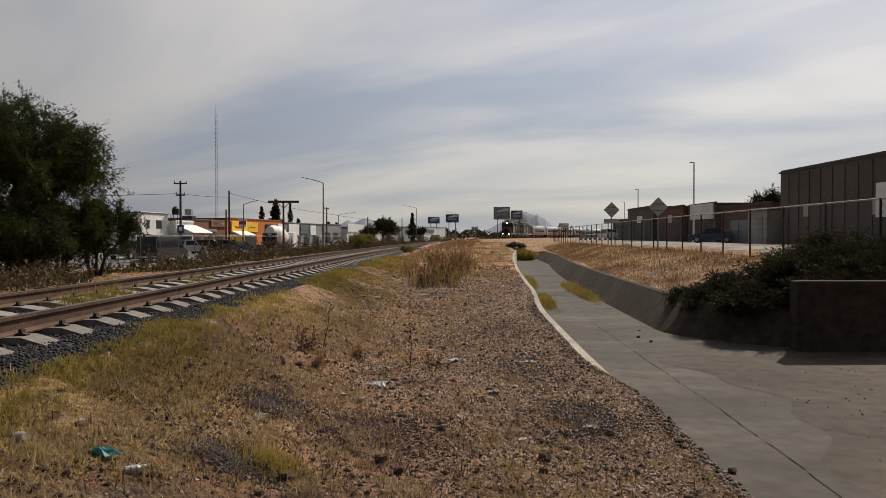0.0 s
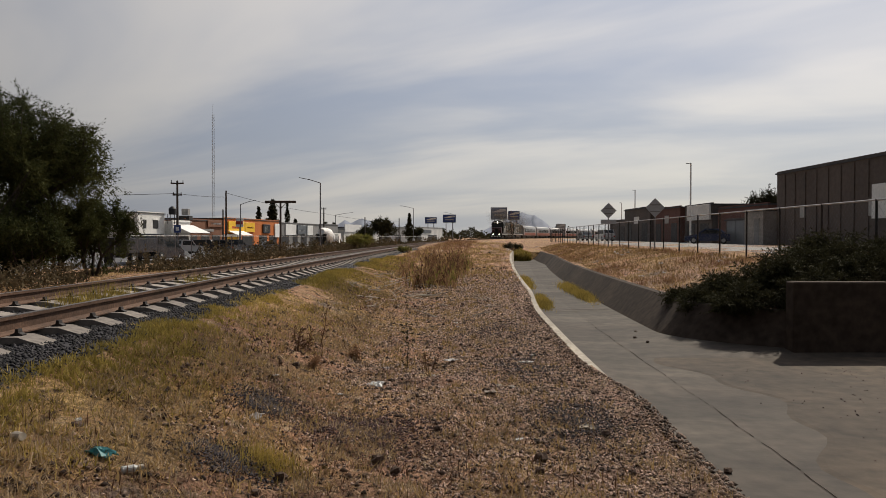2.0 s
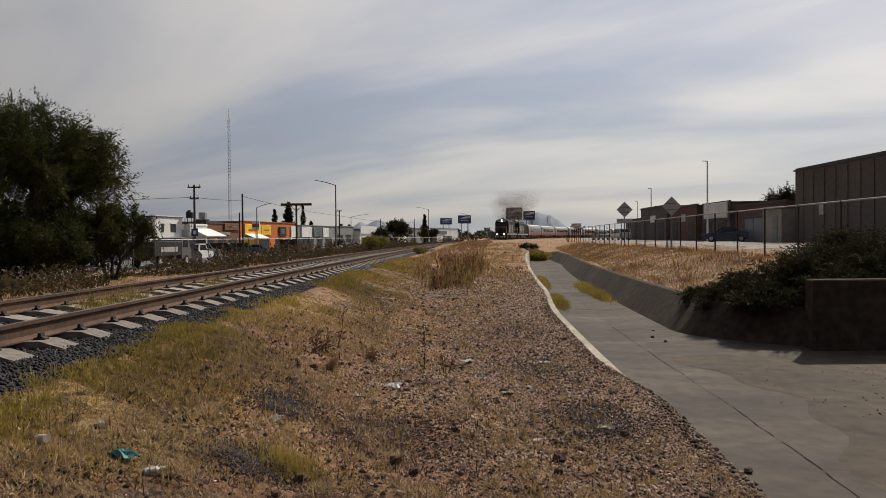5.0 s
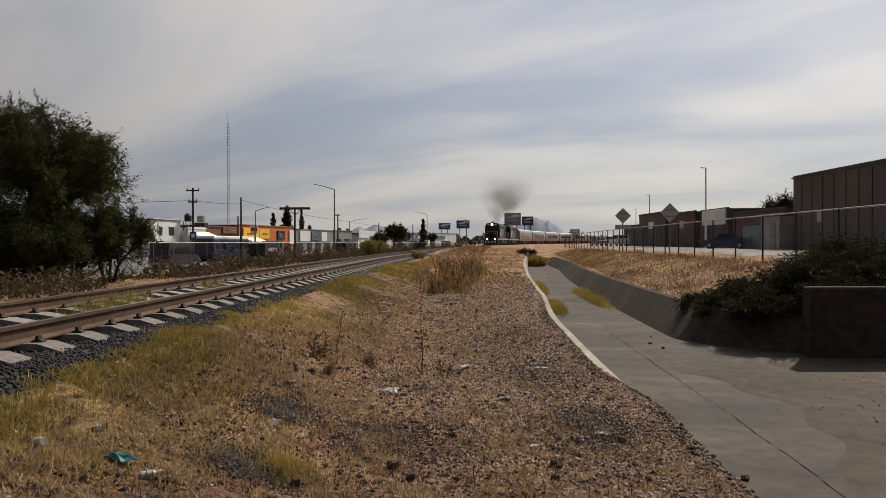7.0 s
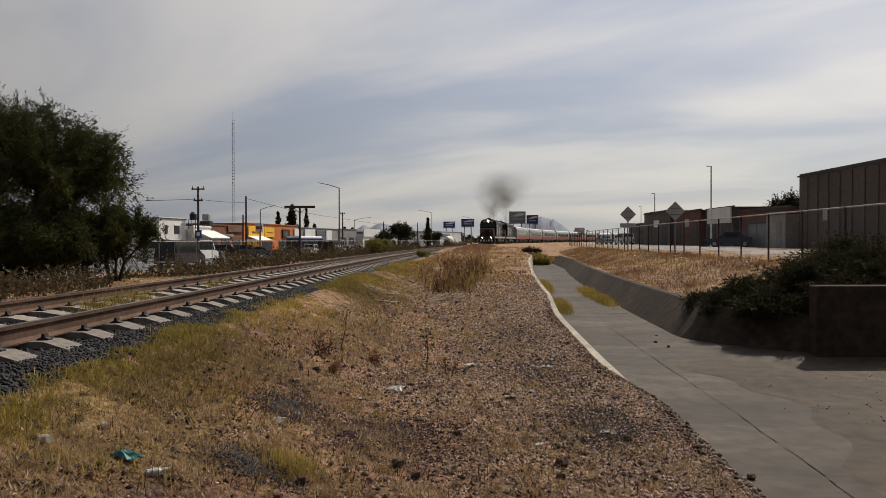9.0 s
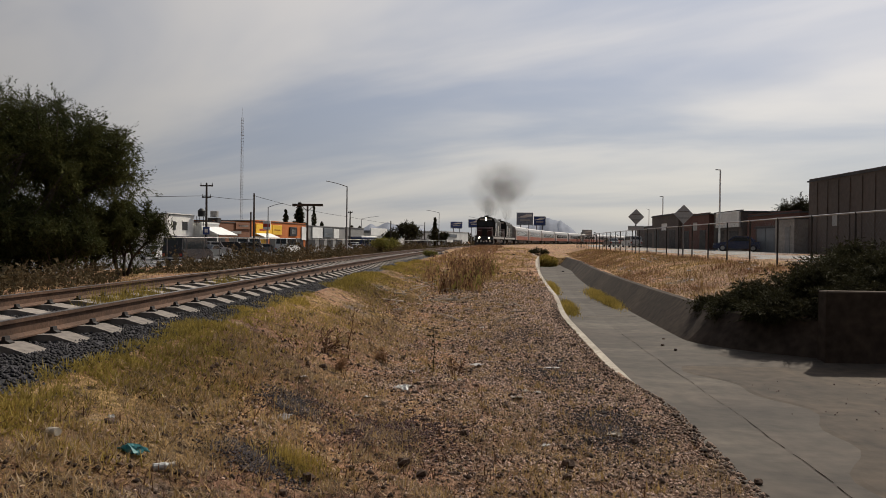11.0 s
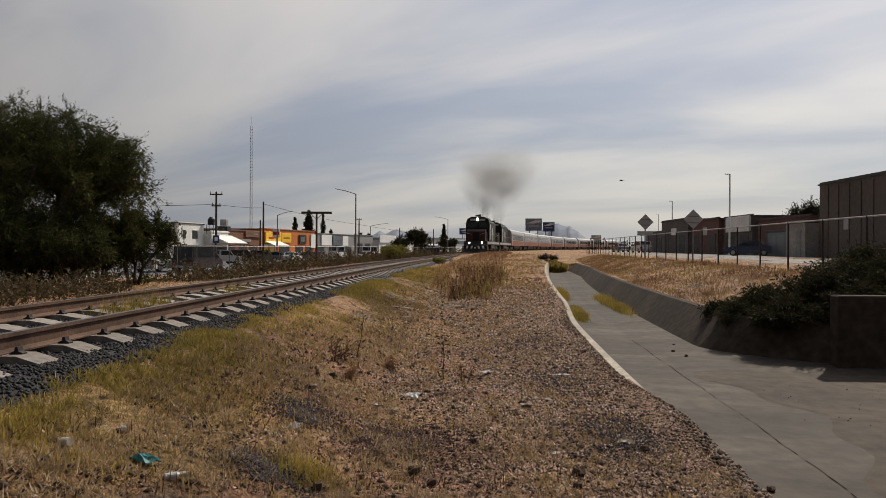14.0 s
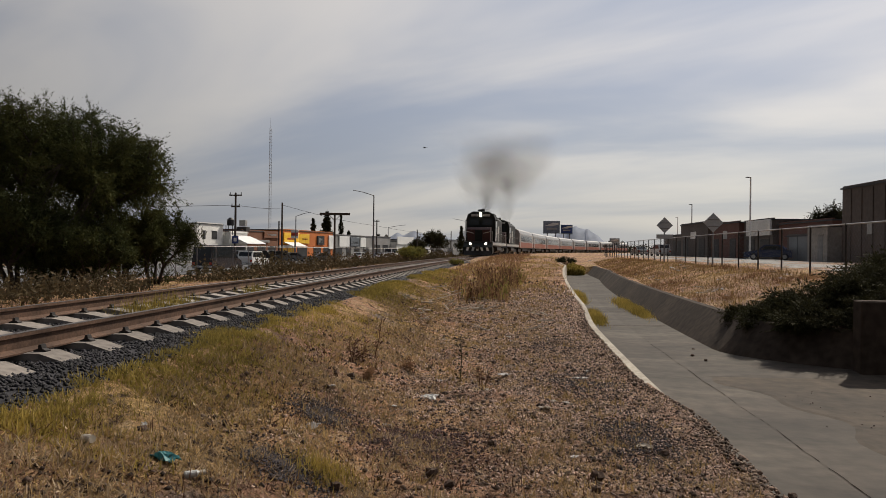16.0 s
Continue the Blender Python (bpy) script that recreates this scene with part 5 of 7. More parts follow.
def chain_fence(name, label, line_x, z0, top, y0, y1, step, pipe, wire_gap=0.16, wire=0.006):
    o = thing(name, label, "fence")
    ys = list(np.arange(y0, y1, step))
    for i, y in enumerate(ys):
        x, z = float(line_x(y)), float(z0(y))
        part("post", Solid().rod((x, y, z - 0.3), (x, y, top), 0.03, n=7), IRON if pipe is GALV else POLE, o)
    for p, q in zip(ys[:-1], ys[1:]):
        part("top_rail", Solid().rod((float(line_x(p)), p, top - 0.02), (float(line_x(q)), q, top - 0.02), 0.022, n=6), pipe, o)
    quads = []
    for p, q in zip(ys[:-1], ys[1:]):
        n = int(step / wire_gap)
        xa, xb = float(line_x(p)), float(line_x(q))
        za = float(z0(p))
        h = top - za
        for k in range(-int(h / wire_gap), n + 1):
            for sgn in (0, 1):
                f0, f1 = max(0.0, k * wire_gap), min(step, k * wire_gap + h)
                if f1 <= f0:
                    continue
                b0, b1 = za + (f0 - k * wire_gap), za + (f1 - k * wire_gap)
                if sgn:
                    f0, f1 = step - f0, step - f1
                P = lambda f, b: (xa + (xb - xa) * f / step, p + (q - p) * f / step, b)
                quads += [P(f0, b0), P(f0, b0 + wire), P(f1, b1 + wire), P(f1, b1)]
    loose("chain_link", np.array(quads), 4, POLE, kind="", parent=o)
    return o


def street_lamp(x, y, z0, z1, arm, yaw, label):
    o = thing("street_lamp", label, "street lamp", pose(x, y, z0, 0, 0, yaw), "street lamps")
    h = z1 - z0
    part("pole", Solid().rod((0, 0, -0.1), (0, 0, h - 0.7 if arm > 1 else h), 0.11, 0.075), POLE if arm > 1 else WHITE, o)
    s = Solid()
    if arm > 1:
        s.rod((0, 0, h - 0.72), (-arm * 0.5, 0, h - 0.28), 0.05).rod((-arm * 0.5, 0, h - 0.28), (-arm, 0, h), 0.045)
    else:
        s.rod((0, 0, h - 0.02), (-arm, 0, h), 0.05)
    part("arm", s, POLE, o)
    part("lamp_head", Solid().prism([(-0.16, -0.08), (-0.12, 0.12), (0.12, 0.12), (0.16, -0.08)], -arm - 0.62, -arm + 0.1), SIGNBACK, o)
    return o


def utility_pole(x, y, z0, z1, arm, label, second=False):
    o = thing("utility_pole", label, "utility pole", pose(x, y, z0), "utility poles")
    h = z1 - z0
    part("pole", Solid().rod((0, 0, -0.1), (0, 0, h), 0.15, 0.10), WOODPOLE, o)
    for k, hh in enumerate((h - 0.25, h - 1.45) if second else (h - 0.25,)):
        if arm:
            a = arm * (1 if k == 0 else 0.7)
            c = part("crossarm", Solid().box(-a / 2, a / 2, -0.06, 0.06, hh - 0.07, hh + 0.07), WOODPOLE, o)
            for i in range(3):
                px = -a / 2 + 0.08 + i * (a - 0.16) / 2
                part("insulator", Solid().rod((px, 0, hh + 0.07), (px, 0, hh + 0.32), 0.05, 0.03, n=6), IRON, c)
    return o


def diamond_sign(x, y, z, side, plate, label):
    o = thing("road_sign", label, "road sign", pose(x, y, 0.8), "diamond road signs")
    c = z - 0.8
    part("post", Solid().rod((0, 0, -0.1), (0, 0, c + side * 0.6), 0.04, n=7), POLE, o)
    d = side * 0.7071
    part("panel", Solid().add([(0, -0.055, c - d), (d, -0.055, c), (0, -0.055, c + d), (-d, -0.055, c), (0, -0.045, c - d), (d, -0.045, c), (0, -0.045, c + d), (-d, -0.045, c)],
                              [(0, 1, 2, 3), (7, 6, 5, 4), (0, 4, 5, 1), (1, 5, 6, 2), (2, 6, 7, 3), (3, 7, 4, 0)]), SIGNALU, o)
    for k in (0.14, -0.18):
        part("bracket", Solid().box(-d * 0.55, d * 0.55, -0.075, -0.056, c + k - 0.02, c + k + 0.02), POLE, o)
    if plate:
        part("plate", Solid().box(-d * 0.98, d * 0.98, -0.055, -0.045, c - d - 0.31, c - d - 0.06), SIGNALU, o)
    return o


def billboard(x, y, z, w, h, yaw, face, label):
    o = thing("billboard", label, "billboard", pose(x, y, 0.0, 0, 0, yaw), "billboards")
    b = part("board", Solid().box(-w / 2, w / 2, -0.15, 0.15, z - h / 2, z + h / 2), SIGNBACK, o)
    part("poster", Solid().box(-w / 2 + 0.15, w / 2 - 0.15, -0.18, -0.155, z - h / 2 + 0.15, z + h / 2 - 0.15), face, b)
    part("writing_bar", Solid().box(-w * 0.3, w * 0.32, -0.2, -0.182, z - h * 0.2, z - h * 0.05), LOCO_GREY, b)
    part("picture_band", Solid().prism_y([(-w * 0.42, z + h * 0.1), (w * 0.1, z + h * 0.36), (w * 0.42, z + h * 0.36), (w * 0.42, z + h * 0.2), (0.0, z + h * 0.08)], -0.2, -0.182), PLASTER, b)
    part("catwalk", Solid().box(-w / 2, w / 2, -0.8, -0.15, z - h / 2 - 0.2, z - h / 2 - 0.12), IRON, o)
    for px in (-w * 0.25, w * 0.25):
        part("leg", Solid().rod((px, 0, -0.9), (px, 0, z - h / 2), 0.16, n=8), POLE, o)
    return o


def radio_mast(x, y, top):
    o = thing("radio_mast", "tall slender lattice radio mast, red and white", "mast", pose(x, y, -0.8))
    h, w = top + 0.8, 0.42
    legs = [(w * math.cos(a), w * math.sin(a)) for a in (0.5, 2.6, 4.7)]
    for k, (lx, ly) in enumerate(legs):
        part("leg", Solid().rod((lx, ly, 0), (lx * 0.7, ly * 0.7, h * 0.93), 0.03, 0.025, n=5), GREYWALL, o)
    s = Solid()
    n = 44
    for i in range(n):
        za, zb = h * 0.93 * i / n, h * 0.93 * (i + 1) / n
        for k in range(3):
            p, q = legs[k], legs[(k + 1) % 3]
            s.rod((*p, za), (*q, za), 0.022, n=4)
            s.rod((*p, za), (*q, zb), 0.012, n=4)
    part("bracing", s, GREYWALL, o)
    part("antenna", Solid().rod((0, 0, h * 0.93), (0, 0, h), 0.04, 0.02, n=5), POLE, o)


def build_posts():
    chain_fence("chain_fence", "grey chain-link fence with a top rail above the canal", lambda y: 9.75 + bend(y), lambda y: 0.86, 2.42, 11.5, 95, 2.45, GALV)
    chain_fence("road_fence", "chain-link fence with a bright top rail beside the road", lambda y: track_x(y) - 17.0, lambda y: ground_z(track_x(y) - 17.0, y), 1.57, 30, 210, 3.0, WHITE, 1.1, 0.002)
    diamond_sign(10.15, 43.6, 3.12, 0.68, True, "back of a grey diamond road sign with a plate")
    diamond_sign(10.7, 36.0, 3.0, 0.68, False, "back of a plain grey diamond road sign")
    street_lamp(26.0, 75, 0.85, 9.2, 0.5, 0, "tall grey street lamp with one head")
    street_lamp(31.0, 115, 0.85, 9.0, 0.5, 0, "tall grey street lamp with one head")
    street_lamp(41.4, 165, 0.85, 9.3, 0.5, 0, "tall grey street lamp with one head")
    street_lamp(-15.8, 95, -0.7, 9.25, 2.8, 0, "grey street lamp with a long rising arm")
    street_lamp(-7.5, 200, -0.7, 10.0, 3.6, 0, "grey street lamp with a long rising arm")
    street_lamp(4.5, 260, -0.7, 10.3, 3.4, 0, "far street lamp with a long rising arm")
    street_lamp(-33.2, 120, -0.7, 7.5, 2.5, 180, "grey street lamp with an arm over the far lane")
    street_lamp(-27.6, 190, -0.7, 7.8, 4.6, 180, "grey street lamp with an arm over the far lane")
    utility_pole(-27.3, 75, -0.7, 7.25, 1.35, "dark utility pole with two crossarms", True)
    utility_pole(-26.7, 90, -0.7, 7.2, 0, "dark bare wooden pole")
    utility_pole(-31.6, 105, -0.7, 5.4, 0, "short dark pole before the shops")
    utility_pole(-21.0, 130, -0.7, 6.7, 0.9, "dark utility pole with a short crossarm")
    utility_pole(-15.9, 152, -0.7, 5.6, 0, "dark post behind the road")
    utility_pole(-10.6, 185, -0.7, 6.2, 0, "dark post beside the road")
    # wide T-shaped gantry
    o = thing("gantry_post", "dark T-shaped steel gantry post by the road", "post", pose(-15.5, 70, -0.7))
    part("post", Solid().rod((0, 0, -0.1), (0, 0, 5.6), 0.11, 0.09), WOODPOLE, o)
    part("crossbar", Solid().box(-1.5, 1.5, -0.1, 0.1, 5.45, 5.68, 0.03), WOODPOLE, o)
    part("brace", Solid().rod((-0.6, 0, 5.5), (0, 0, 4.9), 0.03, n=5).rod((0.6, 0, 5.5), (0, 0, 4.9), 0.03, n=5), WOODPOLE, o)
    # blue parking sign on a pole
    o = thing("street_sign", "small square blue street sign on a post", "road sign", pose(-25.1, 69, -0.7))
    part("post", Solid().rod((0, 0, -0.1), (0, 0, 3.3), 0.035, n=6), POLE, o)
    part("panel", Solid().box(-0.32, 0.32, -0.06, -0.03, 2.55, 3.3), BLUE, o)
    part("writing_bar", Solid().box(-0.15, 0.15, -0.075, -0.062, 2.75, 3.1), WHITE, o)
    billboard(21.2, 262, 9.9, 5.9, 4.4, -6, HAZEBLUE, "large grey billboard on steel legs")
    billboard(26.6, 262, 9.2, 4.2, 3.2, -6, BLUE, "dark blue billboard beside a larger one")
    billboard(-4.0, 300, 8.2, 4.9, 2.6, 0, BLUE, "dark billboard on two legs over the road")
    billboard(3.8, 310, 9.2, 5.6, 3.4, 0, BLUE, "dark billboard on two legs over the road")
    billboard(50.0, 300, 5.5, 4.0, 2.6, 0, LOCO_GREY, "small grey billboard behind the coaches")
    radio_mast(-56.6, 180, 34.3)
    # power lines
    w = Solid()
    for (p, q) in (((-60, 75, 5.8), (-27.3, 75, 5.95)), ((-27.3, 75, 5.95), (-26.7, 90, 6.4)), ((-26.7, 90, 6.9), (-21.0, 130, 5.6)), ((-21, 130, 5.6), (-10.6, 185, 5.4))):
        for k in range(6):
            f, g = k / 6, (k + 1) / 6
            sag = lambda a: -1.2 * a * (1 - a) * (Vector(q) - Vector(p)).length / 40
            w.rod(Vector(p).lerp(Vector(q), f) + Vector((0, 0, sag(f))), Vector(p).lerp(Vector(q), g) + Vector((0, 0, sag(g))), 0.028, n=4)
    tagged(part("power_line", w, DARK), "thin dark overhead wire between poles", "cable")


# ---- buildings ----
def building(name, label, x_line, y0, y1, depth, z0, z1, wall, side, roof=ROOFDARK, openings=(), boards=(), parapet=0.25, group=""):
    """A row building whose front follows the street; side is -1 when the street lies towards -x of it, +1 when towards +x.
    openings: (from, to, low, high, material) and boards: (from, to, low, high, material, name) along the front, in shares of its length and metres."""
    p, q = Vector((float(x_line(y0)), y0, 0)), Vector((float(x_line(y1)), y1, 0))
    run = (q - p).length
    yaw = math.degrees(math.atan2(q.y - p.y, q.x - p.x))
    o = thing(name, label, "building", pose(p.x, p.y, z0, 0, 0, yaw), group)
    s = -side          # local y of the back: the front lies at y = 0
    d = depth * (1 if side > 0 else -1)
    b0, b1 = min(0, d), max(0, d)
    h = z1 - z0
    part("wall", Solid().box(0, run, b0, b1, -0.3, h - parapet), wall, o)
    part("roof", Solid().box(-0.12, run + 0.12, b0 - 0.12, b1 + 0.12, h - parapet, h - parapet + 0.12), roof, o)
    f = -1 if side > 0 else 1
    part("parapet", Solid().box(0, run, min(0, -f * 0.2), max(0, -f * 0.2), h - parapet + 0.12, h), wall, o)
    for a, b, lo, hi, m in openings:
        w = part("window" if lo > 0.5 else "door", Solid().box(run * a, run * b, min(0, f * 0.04), max(0, f * 0.04), lo, hi), m, o)
        part("frame", Solid().box(run * a - 0.08, run * b + 0.08, min(0, f * 0.09), max(0, f * 0.09), hi, hi + 0.12), wall, w)
    for a, b, lo, hi, m, nm in boards:
        out = (0.0, 0.06) if nm == "rib" else (0.05, 0.25)
        part(nm, Solid().box(run * a, run * b, min(f * out[0], f * out[1]), max(f * out[0], f * out[1]), lo, hi, 0.02), m, o)
    return o


def build_shops():
    front = lambda y: track_x(y) - 42.0
    G, L = -0.6, "shops along the road"
    building("white_shop", "white two-storey shop with dark windows", front, 98.5, 106, 12, G, 4.95, PLASTER, 1, openings=((0.1, 0.35, 0, 2.4, DARK), (0.55, 0.75, 3.2, 4.4, DARK), (0.2, 0.3, 3.2, 4.4, DARK)), group=L)
    building("white_canopy_shop", "low shop with a broad white canopy", lambda y: track_x(y) - 41.0, 106.3, 112, 9, G, 3.9, PLASTER, 1, WHITE, openings=((0.05, 0.9, 0, 2.2, DARK),), boards=((-0.1, 1.1, 2.6, 3.25, WHITE, "canopy"),), group=L)
    building("rust_brown_shop", "long rust-brown shop front with dark openings", front, 112.3, 126, 12, G, 4.3, RUSTWALL, 1, openings=((0.05, 0.3, 0, 2.3, DARK), (0.4, 0.62, 0, 2.3, DARK), (0.7, 0.92, 0, 2.3, DARK)),
             boards=((0.02, 0.7, 2.9, 3.3, GREYWALL, "signboard"), (0.55, 0.99, 3.7, 4.75, RUSTWALL, "signboard"), (0.62, 0.9, 4.1, 4.4, LOCO_GREY, "writing_bar")), group=L)
    building("orange_shop", "orange shop with a bright yellow sign and yellow doors", front, 126.3, 152, 14, G, 4.85, ORANGE, 1,
             openings=((0.02, 0.12, 0, 2.2, YELLOW), (0.14, 0.24, 0, 2.2, YELLOW), (0.3, 0.48, 0, 2.2, DARK), (0.6, 0.75, 0, 2.3, DARK), (0.8, 0.95, 0, 2.3, DARK)),
             boards=((0.06, 0.32, 2.7, 4.8, YELLOW, "yellow_sign"), (0.33, 0.50, 2.9, 4.7, YELLOW, "yellow_sign"), (0.0, 0.26, 2.0, 2.5, WHITE, "awning"), (0.11, 0.24, 3.5, 3.9, REDPAINT, "writing_bar"), (0.36, 0.47, 3.6, 3.9, REDPAINT, "writing_bar"),
                     (0.66, 0.80, 2.7, 4.5, DARK, "square_sign"), (0.69, 0.77, 3.1, 4.1, LOCO_GREY, "emblem"), (0.9, 1.0, 1.9, 4.7, WHITE, "white_sign")), group=L)
    building("grey_shop", "grey shop with pale signboards", front, 152.4, 176, 12, G, 4.5, GREYWALL, 1,
             openings=((0.05, 0.2, 0, 2.3, DARK), (0.3, 0.42, 0, 2.3, DARK), (0.5, 0.65, 0, 2.3, DARK), (0.75, 0.9, 0, 2.3, DARK)),
             boards=((0.12, 0.36, 2.4, 4.7, WHITE, "white_sign"), (0.40, 0.62, 2.6, 4.6, SIGNBACK, "dark_sign"), (0.43, 0.58, 3.2, 3.5, LOCO_GREY, "writing_bar"), (0.65, 0.8, 2.4, 4.6, WHITE, "white_sign")), group=L)
    building("grey_workshop", "plain grey workshop with two dark doors", front, 176.5, 189, 12, G, 4.6, GREYWALL, 1, openings=((0.1, 0.4, 0, 3, DARK), (0.55, 0.85, 0, 3, DARK)), group=L)
    building("white_sign_shop", "small shop under a wide white sign", lambda y: track_x(y) - 40.5, 189.5, 203, 10, G, 3.6, PLASTER, 1, openings=((0.1, 0.35, 0, 2.3, DARK), (0.5, 0.85, 0, 2.3, DARK)), boards=((0.0, 0.95, 3.3, 5.3, WHITE, "white_sign"),), group=L)
    building("far_shop", "far pale shop building", front, 204, 222, 12, G, 4.2, PLASTER, 1, openings=((0.2, 0.5, 0, 2.6, DARK),), boards=((0.5, 0.9, 2.9, 3.9, SIGNBACK, "signboard"),), group=L)
    building("far_workshop", "far grey building with a dark roof", front, 223, 250, 14, G, 4.6, GREYWALL, 1, openings=((0.1, 0.3, 0, 2.6, DARK), (0.5, 0.7, 0, 2.6, DARK)), group=L)
    building("far_store", "far pale store by the bend of the road", front, 252, 285, 14, G, 5.0, PLASTER, 1, openings=((0.1, 0.3, 0, 2.6, DARK), (0.5, 0.8, 0, 2.6, DARK)), boards=((0.3, 0.6, 3.4, 4.6, SIGNBACK, "signboard"),), group=L)
    for label, y0, y1, u, out, lo, hi in (("sloping white sheet canopy over a shop front", 105.8, 112.4, -41.0, 2.6, 2.05, 3.2), ("low sloping white awning over yellow doors", 127.5, 134.0, -42.0, 1.8, 1.75, 2.5)):
        o = thing("shop_canopy", label, "canopy", pose(0, 0, 0), L)
        xa, xb = float(track_x(y0)) + u + 0.27, float(track_x(y1)) + u + 0.27
        part("sheet", Solid().add([(xa, y0, hi), (xa + out, y0, lo), (xb + out, y1, lo), (xb, y1, hi), (xa, y0, hi - 0.08), (xa + out, y0, lo - 0.08), (xb + out, y1, lo - 0.08), (xb, y1, hi - 0.08)],
                                  [(0, 1, 2, 3), (7, 6, 5, 4), (0, 4, 5, 1), (1, 5, 6, 2), (2, 6, 7, 3), (3, 7, 4, 0)]), WHITE, o)
        for x, y in ((xa + out - 0.1, y0 + 0.1), (xb + out - 0.1, y1 - 0.1)):
            part("post", Solid().rod((x, y, -0.6), (x, y, lo - 0.02), 0.05, n=6), POLE, o)
    # rooftop tanks
    o = thing("water_tank", "black plastic water tank on a steel stand", "water tank", pose(-39.5, 106.5, 3.5))
    part("tank", Solid().rod((0, 0, 1.2), (0, 0, 2.05), 0.52, n=14).rod((0, 0, 2.05), (0, 0, 2.4), 0.52, 0.2, n=14), DARK, o)
    for x, y in ((-0.5, -0.5), (0.5, -0.5), (0.5, 0.5), (-0.5, 0.5)):
        part("leg", Solid().rod((x, y, -0.2), (x, y, 1.25), 0.05, n=5), IRON, o)
    o = thing("rooftop_cooler", "grey boxy cooler on a roof", "air cooler", pose(-40.0, 113.5, 4.2))
    part("body", Solid().box(-0.5, 0.5, -0.5, 0.5, 0.6, 1.6, 0.05), GREYWALL, o)
    part("stand", Solid().box(-0.8, 0.8, -0.8, 0.8, -0.2, 0.5), IRON, o)
    # round red sign above the orange shop
    o = thing("totem_sign", "white and red square sign on a tall post", "sign", pose(-34.5, 124, -0.6))
    part("post", Solid().rod((0, 0, -0.1), (0, 0, 3.9), 0.07, n=6), POLE, o)
    part("panel", Solid().box(-0.62, 0.62, -0.12, 0.12, 3.7, 5.2, 0.02), WHITE, o)
    part("band", Solid().box(-0.6, 0.6, -0.15, -0.125, 4.15, 4.7), REDPAINT, o)
    for i, (x, y, h, r) in enumerate(((-45.3, 180, 9.6, 1.0), (-41.8, 180, 11.2, 1.5), (-38.2, 180, 10.6, 0.8), (-37.0, 184, 6.5, 1.1), (-42.8, 178, 6.5, 1.2), (-7.4, 172, 7.8, 0.85), (-36.6, 230, 6.6, 1.3), (-34.0, 230, 6.2, 1.6))):
        cypress((x, y, -0.8), h, r, 60 + i, "dark slender cypress tree behind the shops")
    limb_tree("street_tree", "dark spiky street tree by the road", (-12.3, 150, -0.8), 6.2, 3.0, 71, LEAF_DARK, 3500, 0.6, 0.2, 0.1, 3)
    limb_tree("street_tree", "low dark street tree by the road", (-16.2, 158, -0.8), 4.8, 2.2, 72, LEAF_DARK, 2500, 0.5, 0.2, 0.1, 3)
    limb_tree("street_tree", "dusty grey-green tree by the far road", (-8.5, 225, -0.8), 5.0, 3.4, 73, LEAF_DARK, 2500, 0.7, 0.2, 0.1, 3)
    limb_tree("street_tree", "round tree behind the warehouse", (39.5, 86, 0.8), 6.6, 2.7, 74, LEAF_DARK, 26000, 0.20, 0.22, 0.25, 2, dome=90)


